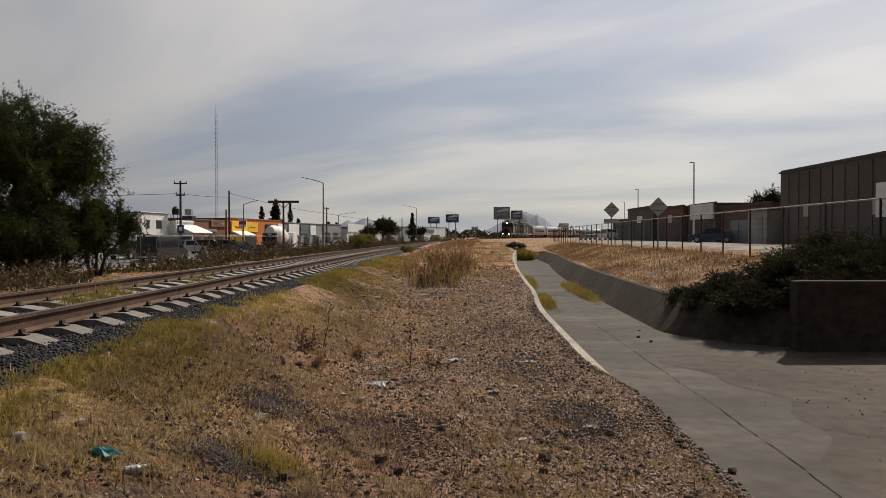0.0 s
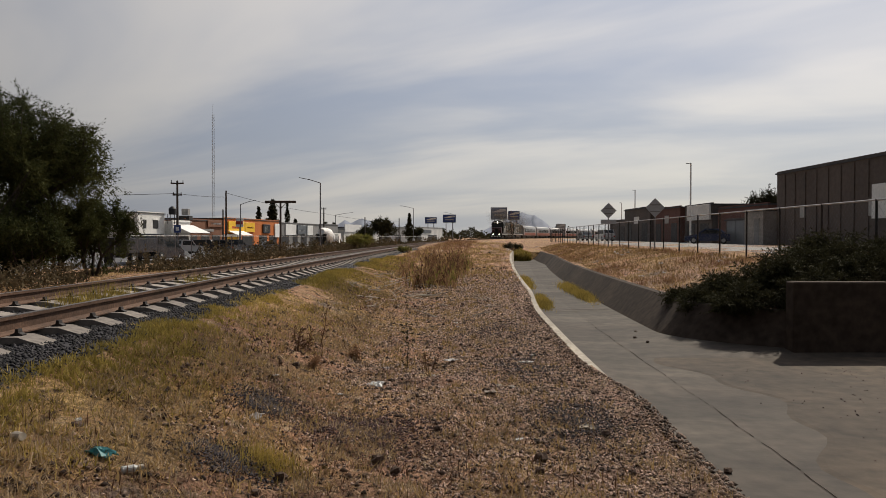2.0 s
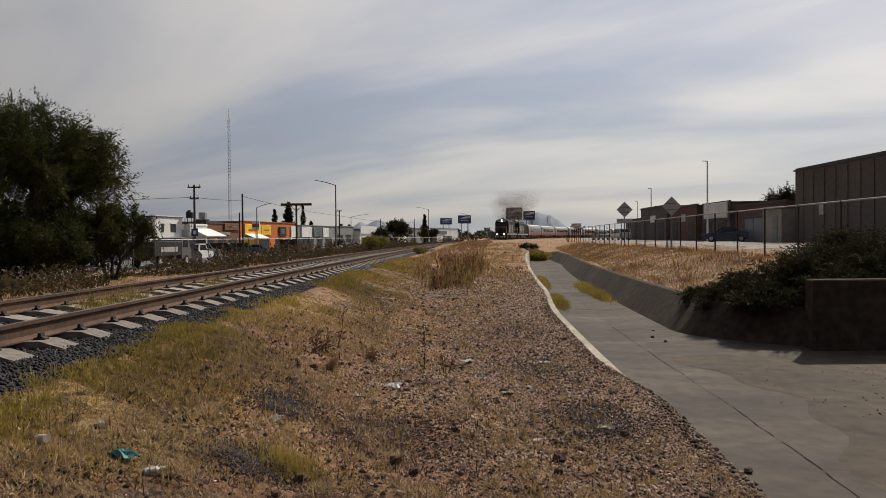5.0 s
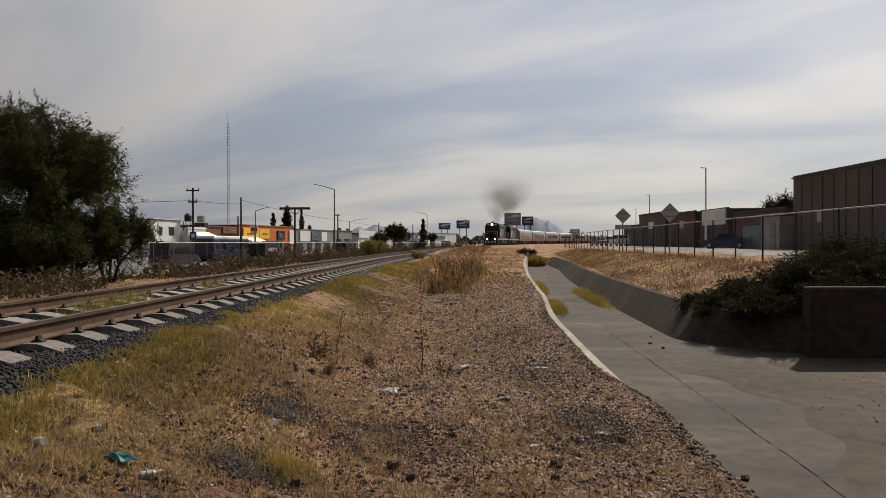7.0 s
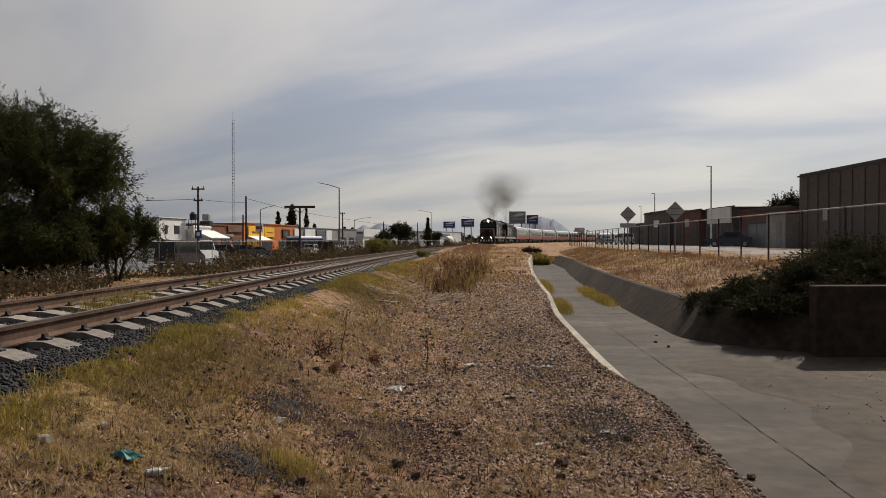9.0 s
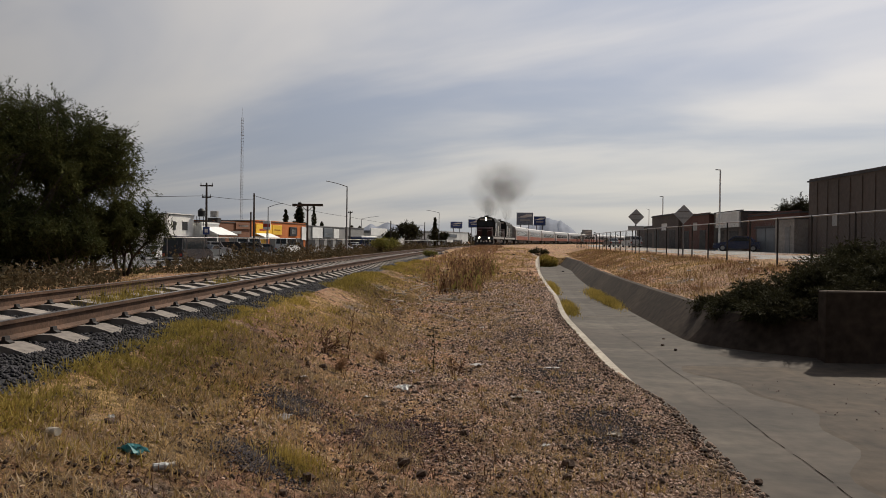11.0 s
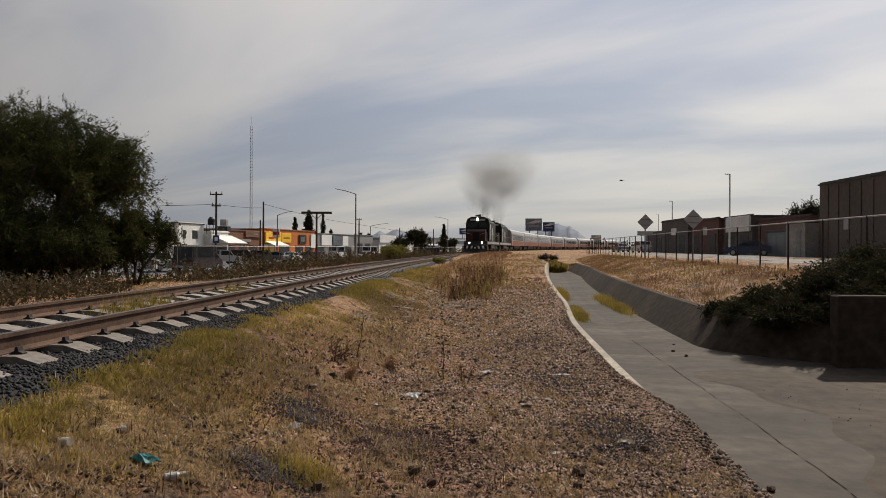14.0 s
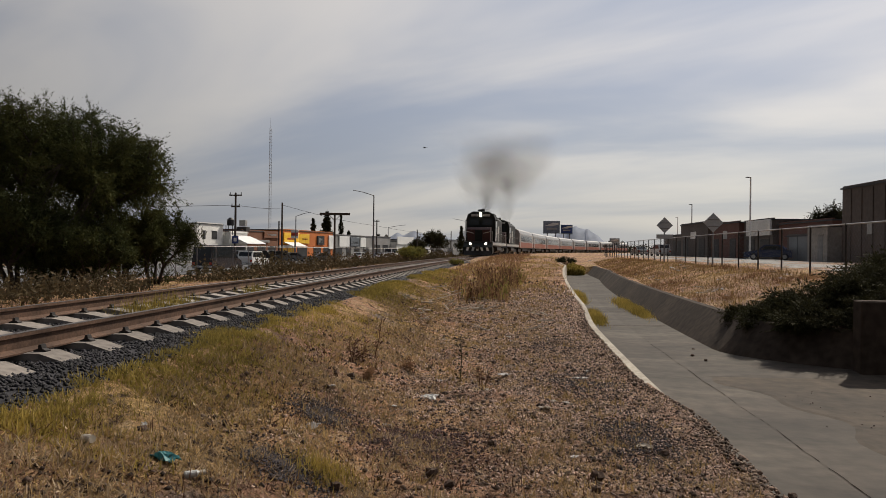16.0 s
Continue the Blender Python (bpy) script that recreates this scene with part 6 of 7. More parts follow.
def build_warehouses():
    front = lambda y: 28.0 + 0.0 * y
    G, L = 0.85, "warehouses along the street"
    building("brown_warehouse", "tall dark brown corrugated warehouse", front, 26, 60, 22, G, 6.95, BROWNWALL, -1,
             openings=((0.6, 0.62, 2.1, 3.2, LOCO_GREY), (0.86, 0.885, 2.2, 3.1, LOCO_GREY)), boards=((0.42, 0.6, 1.9, 4.1, WHITE, "white_panel"), *((0.62 + 0.048 * k, 0.624 + 0.048 * k, 0, 5.7, BROWNWALL, "rib") for k in range(8))), group=L)
    building("white_yard_wall", "pale plastered yard building", lambda y: 27.0 + 0 * y, 60.3, 64, 7, G, 3.95, PALEWALL, -1, openings=((0.2, 0.45, 0, 2.2, GREYWALL),), group=L)
    building("grey_gate_wall", "grey steel gate between plastered walls", lambda y: 27.3 + 0 * y, 64.2, 69, 5, G, 3.3, DIMWALL, -1, openings=((0.1, 0.5, 0, 2.2, SIGNBACK), (0.52, 0.9, 0, 2.2, SIGNBACK)), group=L)
    building("brick_workshop", "brick-red workshop with dark doors", lambda y: 30.0 + 0 * y, 66, 78, 14, G, 4.75, BRICKRED, -1, openings=((0.1, 0.3, 0, 2.6, DARK), (0.5, 0.8, 0, 2.6, BLUE)), group=L)
    building("white_front_workshop", "workshop with a white upper front", lambda y: 29.5 + 0 * y, 78.3, 87, 14, G, 5.3, DIMWALL, -1, openings=((0.1, 0.4, 0, 2.2, DARK), (0.6, 0.9, 0, 2.2, DARK)), boards=((0.02, 0.85, 2.6, 4.3, PLASTER, "white_panel"),), group=L)
    building("dark_workshop", "dark grey workshop with small windows", lambda y: 29.0 + 0 * y, 87.3, 98, 14, G, 5.35, BRICKRED, -1, openings=((0.1, 0.3, 0, 2.4, DARK), (0.4, 0.55, 2.4, 3.4, LOCO_GREY), (0.7, 0.9, 0, 2.4, DARK)), group=L)
    building("grey_workshop", "long grey workshop with a parapet", lambda y: 28.6 + 0 * y, 98.3, 112, 14, G, 5.75, DIMWALL, -1, openings=((0.1, 0.3, 0, 2.6, DARK), (0.4, 0.6, 2.6, 3.6, WHITE), (0.7, 0.9, 0, 2.6, DARK)), group=L)
    building("far_workshop", "far low dark workshop", lambda y: 30 + 0 * y, 113, 128, 12, G, 4.4, DIMWALL, -1, openings=((0.3, 0.6, 0, 2.4, DARK),), group=L)
    building("far_block", "far dark blocky building beyond the bend", lambda y: 60 + 0 * y, 215, 245, 14, G, 5.0, DIMWALL, -1, openings=((0.3, 0.6, 0, 2.4, DARK),), group=L)
    building("far_block", "far grey blocky building beyond the bend", lambda y: 78 + 0 * y, 290, 330, 14, G, 6.5, DIMWALL, -1, openings=((0.3, 0.6, 0, 2.4, DARK),), group=L)


def build_hills():
    def ridge(name, label, x0, x1, y, peaks, base):
        s, n = Solid(), 90
        for i in range(n + 1):
            x = x0 + (x1 - x0) * i / n
            h = base * smooth01(0, 0.12, i / n) * smooth01(1, 0.88, i / n)
            for px, ph, pw in peaks:
                h = max(h, ph * max(0.0, 1 - abs(x - px) / pw) ** 0.85)
            h *= 1 + 0.025 * math.sin(i * 0.61) + 0.02 * math.sin(i * 0.27 + 1)
            s.v += [(x, y, -5), (x, y + 60, float(h)), (x, y + 400, -5)]
        for i in range(n):
            k = 3 * i
            s.f += [(k, k + 3, k + 4, k + 1), (k + 1, k + 4, k + 5, k + 2)]
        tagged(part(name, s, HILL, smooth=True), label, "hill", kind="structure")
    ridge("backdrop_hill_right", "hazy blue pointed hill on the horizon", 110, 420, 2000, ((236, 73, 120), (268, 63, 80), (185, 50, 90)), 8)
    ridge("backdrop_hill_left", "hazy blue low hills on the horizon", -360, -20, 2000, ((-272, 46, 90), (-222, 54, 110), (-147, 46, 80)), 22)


# ---- vehicles ----
def wheels(o, xs, ys, r, w=0.2):
    for x in xs:
        for y in ys:
            sg = 1 if x > 0 else -1
            t = part("wheel", Solid().rod((x - w / 2, y, r), (x + w / 2, y, r), r, n=14), TYRE, o)
            part("rim", Solid().rod((x + sg * w * 0.42, y, r), (x + sg * (w / 2 + 0.012), y, r), r * 0.6, n=10), GALV, t)


def car(kind, paint, label, m=None):
    """Nose towards +y. kind: sedan, suv, pickup or van."""
    L, W, H, sill = {"sedan": (4.4, 1.75, 1.45, 0.92), "suv": (4.6, 1.85, 1.75, 1.05), "pickup": (5.3, 1.85, 1.78, 1.08), "van": (5.4, 1.95, 2.35, 1.2)}[kind]
    o = thing(kind if kind != "suv" else "suv_car", label, "car" if kind in ("sedan", "suv") else kind, m)
    h, w = L / 2, W / 2
    z = 0.28
    if kind == "sedan":
        body = [(-h, z), (-h, 0.85), (-h + 0.1, sill), (h - 1.1, sill), (h - 0.1, 0.75), (h, 0.6), (h, z)]
        cab = [(-h + 0.7, sill - 0.02), (-h + 1.35, H), (0.35, H), (h - 1.15, sill - 0.02)]
    elif kind == "suv":
        body = [(-h, z), (-h, sill), (h - 1.0, sill), (h - 0.1, 0.92), (h, 0.7), (h, z)]
        cab = [(-h + 0.05, sill - 0.02), (-h + 0.35, H), (0.5, H), (h - 1.15, sill - 0.02)]
    elif kind == "pickup":
        body = [(-h, 0.45), (-h, sill), (h - 1.2, sill), (h - 0.1, 0.98), (h, 0.75), (h, 0.35), (-h + 1.5, 0.35)]
        cab = [(-0.75, sill - 0.02), (-0.6, H), (0.85, H), (h - 1.2, sill - 0.02)]
    else:
        body = [(-h, z), (-h, sill), (h - 0.6, sill), (h, 0.9), (h, z)]
        cab = [(-h, sill - 0.02), (-h + 0.1, H), (h - 1.5, H), (h - 0.6, sill - 0.02)]
    part("body", Solid().prism(body, -w, w), paint, o)
    c = part("cabin", Solid().prism(cab, -w + 0.09, w - 0.09), paint, o)
    # glazing slightly proud of the cabin
    gy0, gy1 = cab[1][0] + 0.08, cab[2][0] - 0.05
    for s in (-1, 1):
        part("side_window", Solid().prism([(cab[0][0] + 0.25, sill + 0.06), (gy0 + 0.05, H - 0.1), (gy1, H - 0.1), (cab[3][0] - 0.3, sill + 0.06)], min(s * (w - 0.1), s * (w - 0.07)), max(s * (w - 0.1), s * (w - 0.07))), GLASS, c)
        part("headlight", Solid().box(min(s * 0.5, s * (w - 0.06)), max(s * 0.5, s * (w - 0.06)), h - 0.04, h + 0.012, 0.6, 0.74), GALV, o)
        part("tail_light", Solid().box(min(s * (w - 0.28), s * (w - 0.04)), max(s * (w - 0.28), s * (w - 0.04)), -h - 0.012, -h + 0.03, 0.62, 0.84), REDPAINT, o)
        part("mirror", Solid().box(min(s * w, s * (w + 0.16)), max(s * w, s * (w + 0.16)), cab[3][0] - 0.5, cab[3][0] - 0.4, sill, sill + 0.15), DARK, o)
    dy, dz = cab[3][0] - cab[2][0], sill - H
    f = lambda k, e: (cab[2][0] + dy * k, H + dz * k + e)
    part("windscreen", Solid().prism([f(0.1, 0.02), f(0.92, 0.02), f(0.92, -0.02), f(0.1, -0.02)], -w + 0.2, w - 0.2), GLASS, c)
    dy, dz = cab[0][0] - cab[1][0], sill - H
    b = lambda k, e: (cab[1][0] + dy * k - e, H + dz * k)
    part("rear_window", Solid().prism([b(0.12, 0.015), b(0.75, 0.015), b(0.75, -0.02), b(0.12, -0.02)], -w + 0.22, w - 0.22), GLASS, c)
    part("bumper", Solid().box(-w + 0.03, w - 0.03, h - 0.03, h + 0.08, 0.33, 0.52, 0.02), DARK, o)
    part("bumper", Solid().box(-w + 0.03, w - 0.03, -h - 0.08, -h + 0.03, 0.36, 0.55, 0.02), GALV, o)
    part("plate", Solid().box(-0.2, 0.2, -h - 0.095, -h - 0.082, 0.4, 0.5), WHITE, o)
    wheels(o, (-w + 0.1, w - 0.1), (-h + 0.85, h - 0.85), 0.32 if kind == "sedan" else 0.36)
    return o


def bus():
    o = thing("city_bus", "dark blue city bus with a white roof", "bus")
    part("body", Solid().box(-1.25, 1.25, -5.5, 5.5, 0.4, 2.75, 0.1), CAR_BLUE, o)
    part("roof", Solid().box(-1.2, 1.2, -5.4, 5.4, 2.75, 3.05, 0.1), WHITE, o)
    for s in (-1, 1):
        for i in range(7):
            y = -4.9 + i * 1.42
            part("window", Solid().box(min(s * 1.24, s * 1.265), max(s * 1.24, s * 1.265), y, y + 1.2, 1.45, 2.4), GLASS, o)
        part("tail_light", Solid().box(min(s * 0.95, s * 1.2), max(s * 0.95, s * 1.2), -5.53, -5.49, 0.8, 1.1), REDPAINT, o)
    part("rear_window", Solid().box(-0.95, 0.95, -5.525, -5.49, 1.6, 2.4), GLASS, o)
    part("windscreen", Solid().box(-1.05, 1.05, 5.49, 5.525, 1.2, 2.5), GLASS, o)
    part("bumper", Solid().box(-1.22, 1.22, -5.6, -5.5, 0.4, 0.7), IRON, o)
    wheels(o, (-1.08, 1.08), (-3.3, 3.5), 0.5, 0.3)
    return o


def mixer_truck():
    o = thing("mixer_truck", "concrete mixer truck with a white drum", "truck")
    part("chassis", Solid().box(-0.6, 0.6, -4.0, 4.2, 0.7, 1.1), IRON, o)
    part("cab", Solid().prism([(2.4, 0.7), (2.4, 2.7), (3.9, 2.75), (4.3, 1.8), (4.4, 0.7)], -1.2, 1.2), WHITE, o)
    part("windscreen", Solid().prism([(3.95, 2.6), (4.31, 1.85), (4.27, 1.85), (3.9, 2.6)], -1.0, 1.0), GLASS, o)
    d = Solid()
    rings = [(-3.6, 0.55, 2.95), (-2.4, 1.05, 2.65), (-0.6, 1.25, 2.35), (1.2, 0.95, 2.05), (1.9, 0.5, 1.95)]
    for (y0, r0, z0), (y1, r1, z1) in zip(rings[:-1], rings[1:]):
        d.rod((0, y0, z0), (0, y1, z1), r0, r1, n=18)
    part("drum", d, WHITE, o, smooth=False)
    part("chute", Solid().prism([(-4.6, 1.4), (-3.5, 2.6), (-3.3, 2.5), (-4.4, 1.3)], -0.35, 0.35), IRON, o)
    part("rear_frame", Solid().box(-0.9, 0.9, -3.7, -3.5, 1.0, 2.6), IRON, o)
    wheels(o, (-1.0, 1.0), (-2.9, -1.6, 3.2), 0.52, 0.35)
    return o


def box_truck(paint, box, label, writing):
    o = thing("box_truck", label, "truck")
    part("chassis", Solid().box(-0.5, 0.5, -3.4, 3.4, 0.6, 0.95), IRON, o)
    part("cab", Solid().prism([(1.6, 0.6), (1.6, 2.4), (2.9, 2.45), (3.3, 1.6), (3.5, 1.4), (3.5, 0.6)], -1.05, 1.05), paint, o)
    part("windscreen", Solid().prism([(2.95, 2.3), (3.3, 1.65), (3.26, 1.65), (2.9, 2.3)], -0.9, 0.9), GLASS, o)
    for s in (-1, 1):
        part("side_window", Solid().box(min(s * 1.04, s * 1.065), max(s * 1.04, s * 1.065), 1.9, 2.8, 1.6, 2.2), GLASS, o)
    b = part("cargo_body", Solid().box(-1.15, 1.15, -3.5, 1.5, 0.95, 2.1, 0.03), box, o)
    if writing:
        for s in (-1, 1):
            part("writing_bar", Solid().box(min(s * 1.15, s * 1.165), max(s * 1.15, s * 1.165), -2.4, 0.6, 1.25, 1.65), LOCO_GREY, b)
    part("tailgate", Solid().box(-1.1, 1.1, -3.56, -3.5, 0.95, 2.0), IRON, b)
    wheels(o, (-0.95, 0.95), (-2.3, 2.5), 0.46, 0.28)
    return o


CAR_WHITE = mat("white_car_paint", (0.70, 0.70, 0.70), 0.3, 0, 0.04, 1, 0, spec=0.5)
CAR_SILVER = mat("silver_car_paint", (0.42, 0.43, 0.45), 0.3, 0.5, 0.04, 1, 0, spec=0.5)
CAR_BLACK = mat("black_car_paint", (0.022, 0.024, 0.032), 0.25, 0, 0.05, 1, 0, spec=0.5)
CAR_GREY = mat("grey_car_paint", (0.13, 0.14, 0.15), 0.3, 0.3, 0.05, 1, 0, spec=0.5)
CAR_BLUE = mat("dark_blue_car_paint", (0.025, 0.04, 0.10), 0.25, 0.1, 0.05, 1, 0, spec=0.5)


def build_parked():
    R = -0.71
    spots = (("sedan", CAR_WHITE, "white sedan parked before the shops", -43.2, 93.0, -55), ("pickup", CAR_SILVER, "silver pickup parked by the road", -32.0, 89.5, -35),
             ("van", CAR_BLACK, "dark panel van parked by the road", -25.1, 64.5, -8), ("suv", CAR_BLACK, "black car parked before the shops", -31.3, 96, -60), ("suv", CAR_GREY, "dark grey car parked before the shops", -30.0, 101, -60),
             ("sedan", CAR_GREY, "grey sedan parked before the shops", -30.6, 110, -60), ("sedan", CAR_WHITE, "white sedan parked before the far shops", -18.2, 122, -40), ("sedan", CAR_WHITE, "white sedan parked by the far shops", -21.4, 150, -30),
             ("suv", CAR_WHITE, "white car parked by the far shops", -18.5, 160, -30), ("sedan", CAR_GREY, "grey sedan parked by the road", -27.0, 115, -60))
    for kind, paint, label, x, y, yaw in spots:
        car(kind, paint, label, pose(x, y, R, 0, 0, yaw))
    car("sedan", CAR_BLUE, "dark blue sedan parked on the side street", pose(26.0, 69.5, 0.885, 0, 0, 60))
    car("suv", CAR_WHITE, "white car parked far down the side street", pose(25.5, 112, 0.885, 0, 0, 5))
    car("sedan", CAR_GREY, "grey sedan far down the side street", pose(24.0, 120, 0.885, 0, 0, 5))


# moving traffic: (thing, offset of its lane from the track, place at the start, metres a second)
TRAFFIC = []


def build_traffic():
    for ob, u, y0, v in ((mixer_truck(), -22.0, 95.0, 12.5), (car("pickup", CAR_BLACK, "black pickup driving along the road"), -29.0, 71.0, 14.0),
                         (box_truck(CAR_BLACK, CAR_BLACK, "dark flat-sided truck driving along the road", False), -22.0, 32.5, 12.8), (car("pickup", CAR_WHITE, "white pickup driving along the road"), -25.5, 26.0, 9.6),
                         (box_truck(CAR_GREY, CAR_BLACK, "dark truck with a lettered cargo body on the road", True), -22.0, -6.5, 13.2), (bus(), -29.0, -14.7, 15.0),
                         (car("van", CAR_WHITE, "white van driving along the road"), -29.0, -36.2, 13.2), (car("van", CAR_WHITE, "white passenger van on the road"), -32.5, -25.0, 11.7),
                         (car("sedan", CAR_GREY, "dark grey sedan driving along the road"), -29.0, -48.8, 12.0), (car("sedan", CAR_WHITE, "white sedan driving along the road"), -29.0, -61.0, 12.0),
                         (car("suv", CAR_WHITE, "white sport utility car driving along the road"), -25.5, -54.0, 8.3)):
        ob.matrix_basis = pose(float(track_x(y0)) + u, y0, -0.705, 0, 0, track_yaw(y0))
        TRAFFIC.append((ob, u, y0, v))


# ---- litter ----
def litter(name, label, x, y, size, material, seed, flat=0.35, up=0.0):
    rng = random.Random(seed)
    s, n, m = Solid(), 7, 6
    for i in range(n):
        for j in range(m):
            fx, fy = i / (n - 1) - 0.5, j / (m - 1) - 0.5
            edge = 1 - 0.25 * rng.random()
            s.v.append((fx * size[0] * edge, fy * size[1] * edge, rng.uniform(0.0, 1.0) * flat * min(size) * (1 - abs(fx))))
    for i in range(n - 1):
        for j in range(m - 1):
            k = i * m + j
            s.f.append((k, k + 1, k + m + 1, k + m))
    ob = part(name, s, material)
    mod = ob.modifiers.new("thickness", "SOLIDIFY")
    mod.thickness = 0.004
    ob.matrix_basis = pose(x, y, float(ground_z(x, y)) + float(roughness_z(np.array(x), np.array(y))) + 0.008 + up, 0, 0, rng.uniform(0, 180))
    return tagged(ob, label, "litter")


def rock(x, y, r, seed, label="dark rough stone lying on the ground", z=None):
    rng = random.Random(seed)
    ob = part("rock", Solid().ball((0, 0, r * 0.5), r, 0.75, rng, 0.3, 8), CLOD)
    ob.matrix_basis = pose(x, y, float(ground_z(x, y)) + float(roughness_z(np.array(x), np.array(y))) if z is None else z)
    return tagged(ob, label, "stone", "stones on the strip")


def small_bottle(x, y):
    """A squat plastic bottle lying on its side, with a pinkish cap."""
    o = thing("plastic_bottle", "small white plastic bottle lying on the earth", "bottle", pose(x, y, float(ground_z(x, y)) + float(roughness_z(np.array(x), np.array(y))) + 0.022, 0, 0, 32) @ Matrix.Scale(0.76, 4))
    b = Solid()
    for (xa, ra), (xb, rb) in zip(((-0.075, 0.020), (-0.068, 0.027), (-0.02, 0.025), (0.01, 0.027), (0.03, 0.016)), ((-0.068, 0.027), (-0.02, 0.025), (0.01, 0.027), (0.03, 0.016), (0.04, 0.014))):
        b.rod((xa, 0, 0), (xb, 0, 0), ra, rb, n=14)
    part("body", b, BOTTLE, o)
    part("cap", Solid().rod((0.038, 0, 0), (0.072, 0, 0), 0.021, 0.020, n=14), LIP, o, "pale cream cap")


def old_cup(x, y):
    """A dented cream cup on its side, its dark mouth to one end."""
    o = thing("old_cup", "dented cream cup lying in the grass", "cup", pose(x, y, float(ground_z(x, y)) + float(roughness_z(np.array(x), np.array(y))) + 0.03, 0, 12, 150) @ Matrix.Scale(0.72, 4))
    part("wall", Solid().rod((-0.055, 0, 0), (0.0, 0, 0.004), 0.030, 0.037, n=12).rod((0.0, 0, 0.004), (0.05, 0, 0), 0.037, 0.042, n=12), LIP, o)
    part("mouth", Solid().rod((0.051, 0, 0), (0.054, 0, 0), 0.038, n=12), DARK, o)
    part("rim", Solid().rod((0.046, 0, 0), (0.053, 0, 0), 0.045, 0.045, n=12), LIP, o)


def build_litter():
    litter("crumpled_paper", "crumpled white paper on the earth", -1.36, 5.29, (0.15, 0.11), PAPER, 1, 0.5)
    litter("teal_rag", "crumpled teal plastic rag on the earth", -1.91, 3.99, (0.25, 0.10), TEAL, 2, 0.45)
    small_bottle(-1.65, 3.85)
    litter("paper_scrap", "flat torn white paper on the earth", -0.64, 7.25, (0.20, 0.18), BOTTLE, 4, 0.25)
    old_cup(-2.22, 3.78)
    rock(-2.17, 4.29, 0.04, 88, "pale flat stone lying on the earth")
    rock(0.67, 4.77, 0.035, 89, "upright dark clod on the gravel")
    litter("paper_scrap", "small pale paper scrap on the earth", -2.21, 4.37, (0.07, 0.05), PAPER, 6, 0.4)
    rng = random.Random(8)
    for i in range(34):
        y = 5.5 + 26 * rng.random() ** 1.3
        x = -1.6 + 2.9 * rng.random()
        litter("paper_scrap", "small pale scrap of litter on the earth", x, y, (rng.uniform(0.05, 0.16), rng.uniform(0.04, 0.1)), rng.choice((PAPER, BOTTLE, LIP)), 20 + i, 0.3)
    for i in range(26):
        y = rng.uniform(17, 40)
        x = float(bank_x(y)) + rng.uniform(0.8, 4.0)
        litter("plastic_scrap", "pale litter on the dry slope", x, y, (rng.uniform(0.1, 0.28), rng.uniform(0.08, 0.2)), rng.choice((PAPER, BOTTLE, LIP)), 70 + i, 0.4)
    rock(0.72, 5.09, 0.045, 90)
    litter("paper_scrap", "flat pale paper scrap on the gravel", 0.14, 8.8, (0.2, 0.1), PAPER, 10, 0.2)
    litter("paper_scrap", "flat pale torn wrapper on the gravel", 1.02, 8.9, (0.3, 0.12), BOTTLE, 11, 0.2)
    litter("paper_scrap", "small bright paper scrap in the grass", -1.47, 6.45, (0.06, 0.05), PAPER, 12, 0.3)
    for i in range(46):
        y = 4.0 + 18 * rng.random() ** 1.5
        x = -1.8 + 3.4 * rng.random()
        rock(x, y, rng.uniform(0.02, 0.045), 91 + i)
    for i, (dx, y) in enumerate(((0.42, 8.3), (0.5, 7.9), (0.35, 8.9), (0.6, 6.1), (0.45, 5.4), (1.9, 14.2), (2.0, 13.6), (2.1, 15.1))):
        rock(float(lip_x(y)) + dx, y, 0.036, 150 + i, "dark stone lying on the canal floor", FLOOR_Z - 0.01)
    # fallen sticks
    for i in range(46):
        y = 12.5 + 5 * rng.random() if i < 12 else 15.5 + 6 * rng.random()
        x = rng.uniform(-1.5, 1.2) if i < 12 else rng.uniform(-2.1, -0.2) + 0.05 * (y - 15)
        a, ln = rng.uniform(0, 6.28), rng.uniform(0.3, 0.8)
        z = float(ground_z(x, y)) + 0.04
        p, q = Vector((x, y, z)), Vector((x + ln * math.cos(a), y + ln * math.sin(a), z + rng.uniform(0, 0.12)))
        tagged(part("stick", Solid().rod(p, q, 0.014, 0.006, n=5).rod(p.lerp(q, 0.5), p.lerp(q, 0.5) + Vector((0.1, 0.12, 0.06)), 0.007, 0.003, n=4), LIP), "dry pale stick lying on the earth", "stick", "fallen sticks")


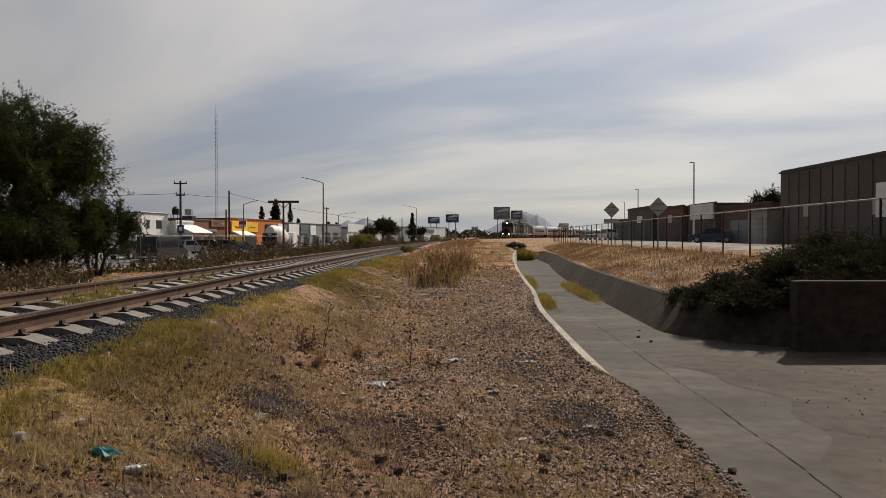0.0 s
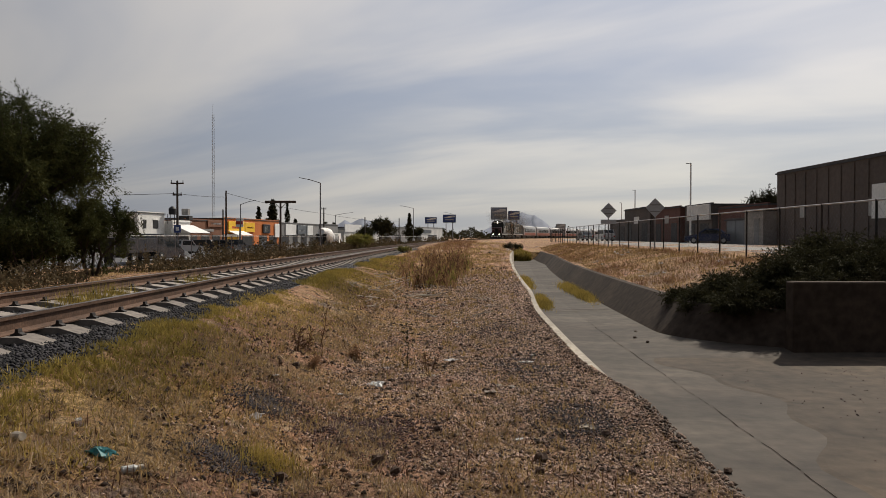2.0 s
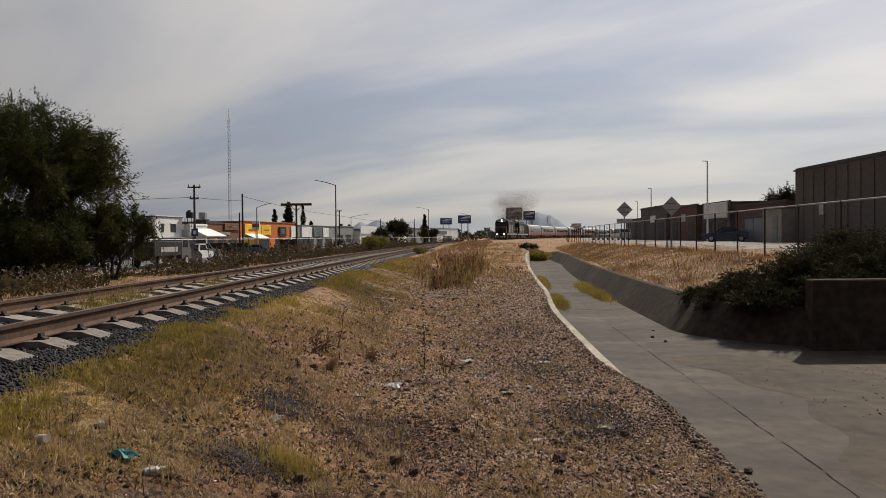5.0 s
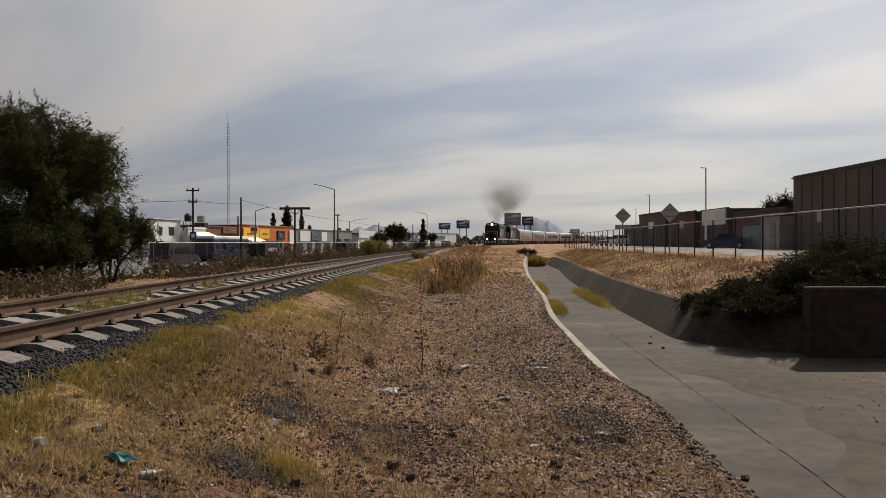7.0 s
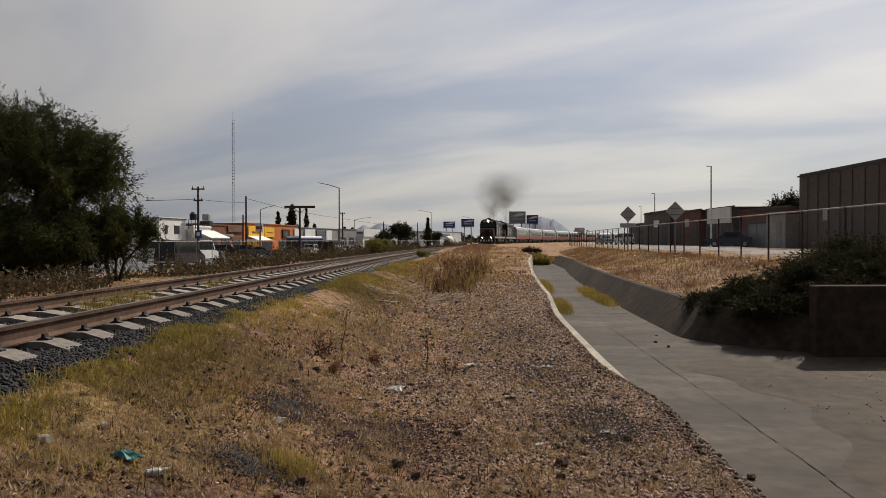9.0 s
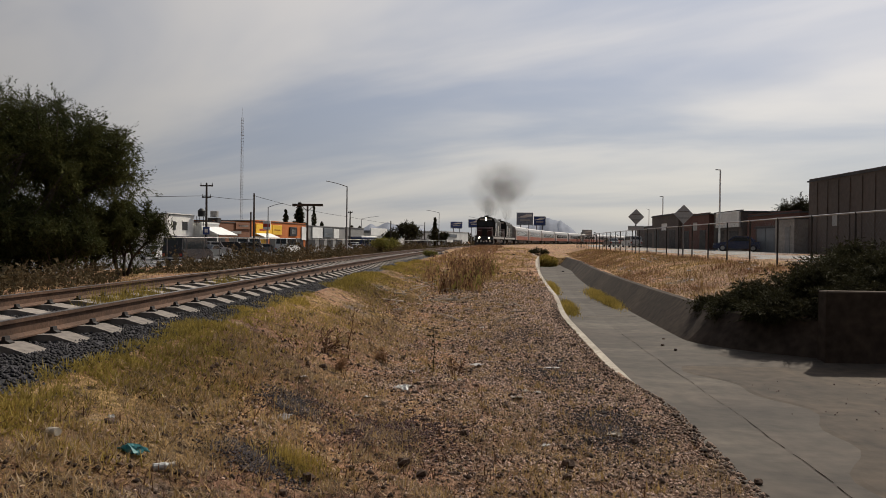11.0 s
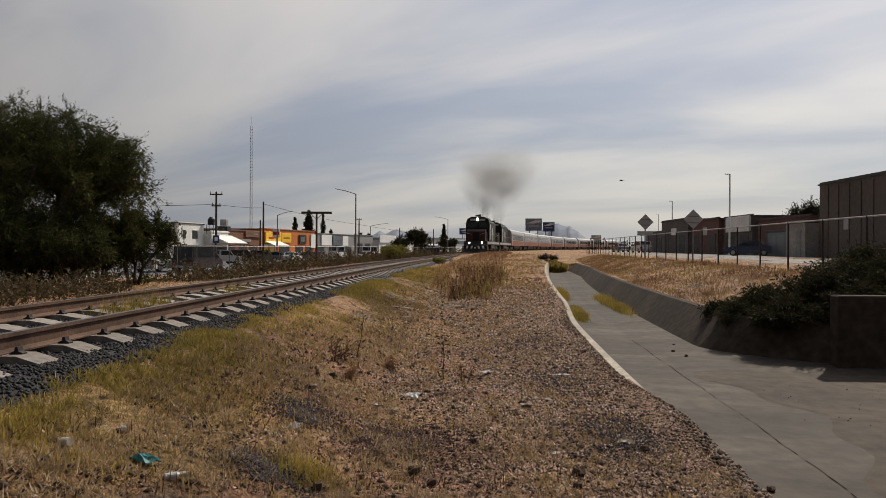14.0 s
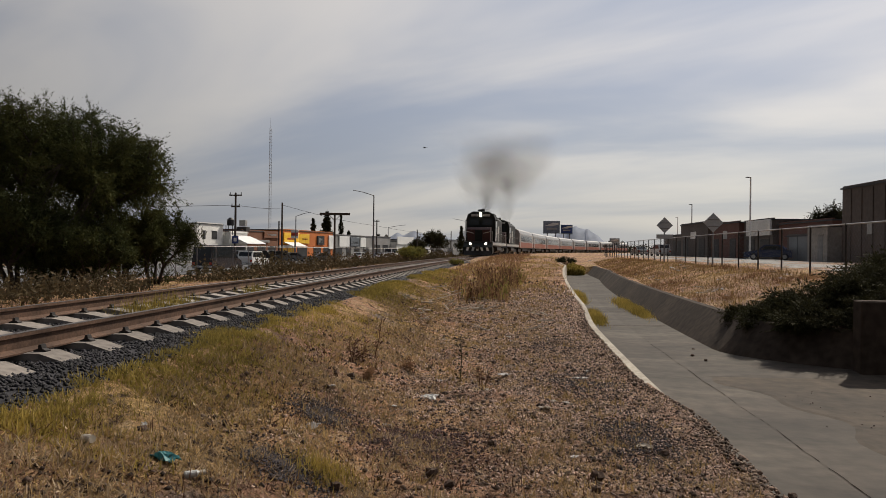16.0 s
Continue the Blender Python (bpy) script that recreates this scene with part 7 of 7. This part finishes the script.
def bird(x, y, z):
    o = thing("bird", "small dark bird flying up from the line", "bird", pose(x, y, z, 0, 0, 70), "birds")
    s = Solid()
    for (y0, r0), (y1, r1) in zip(((-0.16, 0.012), (-0.08, 0.04), (0.03, 0.05), (0.11, 0.035), (0.16, 0.02)), ((-0.08, 0.04), (0.03, 0.05), (0.11, 0.035), (0.16, 0.02), (0.2, 0.003))):
        s.rod((0, y0, 0.05), (0, y1, 0.05), r0, r1, n=8)
    part("body", s, DARK, o)
    part("tail", Solid().prism([(-0.28, 0.045), (-0.28, 0.055), (-0.12, 0.06), (-0.12, 0.045)], -0.035, 0.035), DARK, o)
    for k in (-1, 1):
        part("wing", Solid().add([(k * 0.03, -0.06, 0.07), (k * 0.03, 0.07, 0.07), (k * 0.17, 0.05, 0.13), (k * 0.31, -0.05, 0.12), (k * 0.15, -0.06, 0.12), (k * 0.03, -0.06, 0.055), (k * 0.03, 0.07, 0.055), (k * 0.17, 0.05, 0.115), (k * 0.31, -0.05, 0.112), (k * 0.15, -0.06, 0.105)],
                                 [(0, 1, 2, 4), (4, 2, 3), (9, 7, 6, 5), (8, 7, 9), (0, 5, 6, 1), (1, 6, 7, 2), (2, 7, 8, 3), (3, 8, 9, 4), (4, 9, 5, 0)]), DARK, o)
    for piece in o.children:
        for v in piece.data.vertices:
            v.co *= 0.6
    return o


# each bird: its perch, and where it is at some times once it is up
FLIGHTS = [((3.0, 44.0), ((12.2, -1.96, 25, 5.86), (12.6, -3.97, 25, 6.86), (12.9, -6.5, 25, 6.83), (13.1, -8.42, 25, 6.42), (13.3, -10.77, 25, 5.95), (13.6, -14.0, 24.5, 4.6), (16.0, -14.4, 24.0, 4.2))),
           ((-1.0, 46.0), ((12.2, -7.46, 25, 5.27), (12.6, -9.99, 25, 6.39), (12.9, -13.3, 25, 7.38), (13.1, -15.9, 25, 8.4), (13.3, -18.8, 25, 9.3), (16.0, -60, 22, 16))),
           ((6.5, 50.0), ((12.2, 12.7, 35, 6.26), (12.6, 17.3, 35, 6.4), (16.0, 55, 34, 9))),
           ((0.5, 42.0), ((12.4, -2.88, 25, 2.2), (12.8, -5.4, 25, 2.82), (12.9, -6.54, 25, 2.82), (13.1, -8.36, 25, 2.96), (13.3, -10.3, 25, 3.06), (13.6, -13.5, 25, 2.6), (16.0, -13.8, 25.2, 2.2))),
           ((-0.5, 40.0), ((12.6, -5.26, 20, 2.24), (12.8, -6.55, 20, 2.55), (13.0, -8.3, 20, 2.83), (13.5, -13.0, 21.3, 2.3), (16.0, -13.3, 21.5, 2.0))),
           ((7.5, 58.0), ((13.2, 11.0, 42, 4.2), (14.5, 4.67, 40, 5.65), (16.0, -3.85, 40, 7.15)))]
BIRDS = []


def build_birds():
    for (px, py), rows in FLIGHTS:
        z = float(ground_z(px, py)) + 0.02
        BIRDS.append((bird(px, py, z), (px, py, z), rows))


build_roads()
build_posts()
build_shops()
build_warehouses()
build_hills()
build_parked()
build_traffic()
build_plants()
build_litter()
build_birds()
build_grass()
build_far_green()


# ---- what moves ----
def motions():
    for ob, back in TRAIN:
        rows = []
        for i in range(9):
            t = 2.0 * i
            y = front_y(t) + back
            rows.append((t, pose(float(track_x(y)), y, RAIL_Z, 0, 0, track_yaw(y))))
        walk(ob, rows)
    for ob, perch, rows in BIRDS:
        yaw = 70 if rows[-1][1] < 0 else -70
        walk(ob, [(0.0, pose(*perch, 0, 0, yaw)), (10.8, pose(*perch, 0, 0, yaw))] + [(t, pose(x, y, z, 0, 0, yaw)) for t, x, y, z in rows])
    for ob, u, y0, v in TRAFFIC:
        rows = []
        for i in range(9):
            y = y0 + v * 2.0 * i
            rows.append((2.0 * i, pose(float(track_x(y)) + u, y, -0.705, 0, 0, track_yaw(y))))
        walk(ob, rows)
    for k, (ob, (dx, dy, dz)) in enumerate(PUFFS):
        rows = []
        low = (2.4, 4.6, 7.2, 3.0)[k]          # the smoke wells up out of the engines as they begin to pull
        for i in range(17):
            t = 1.0 * i
            y = front_y(t) + 10.0 + dy
            sunk = low * float(smooth01(7.0, 2.5, t))
            rows.append((t, pose(float(track_x(y)) + dx + 0.25 * math.sin(t + k), y, RAIL_Z + 4.3 + dz - sunk + 0.25 * math.sin(0.8 * t + 2 * k), 0, 0, 14 * t)))
        walk(ob, rows)


motions()
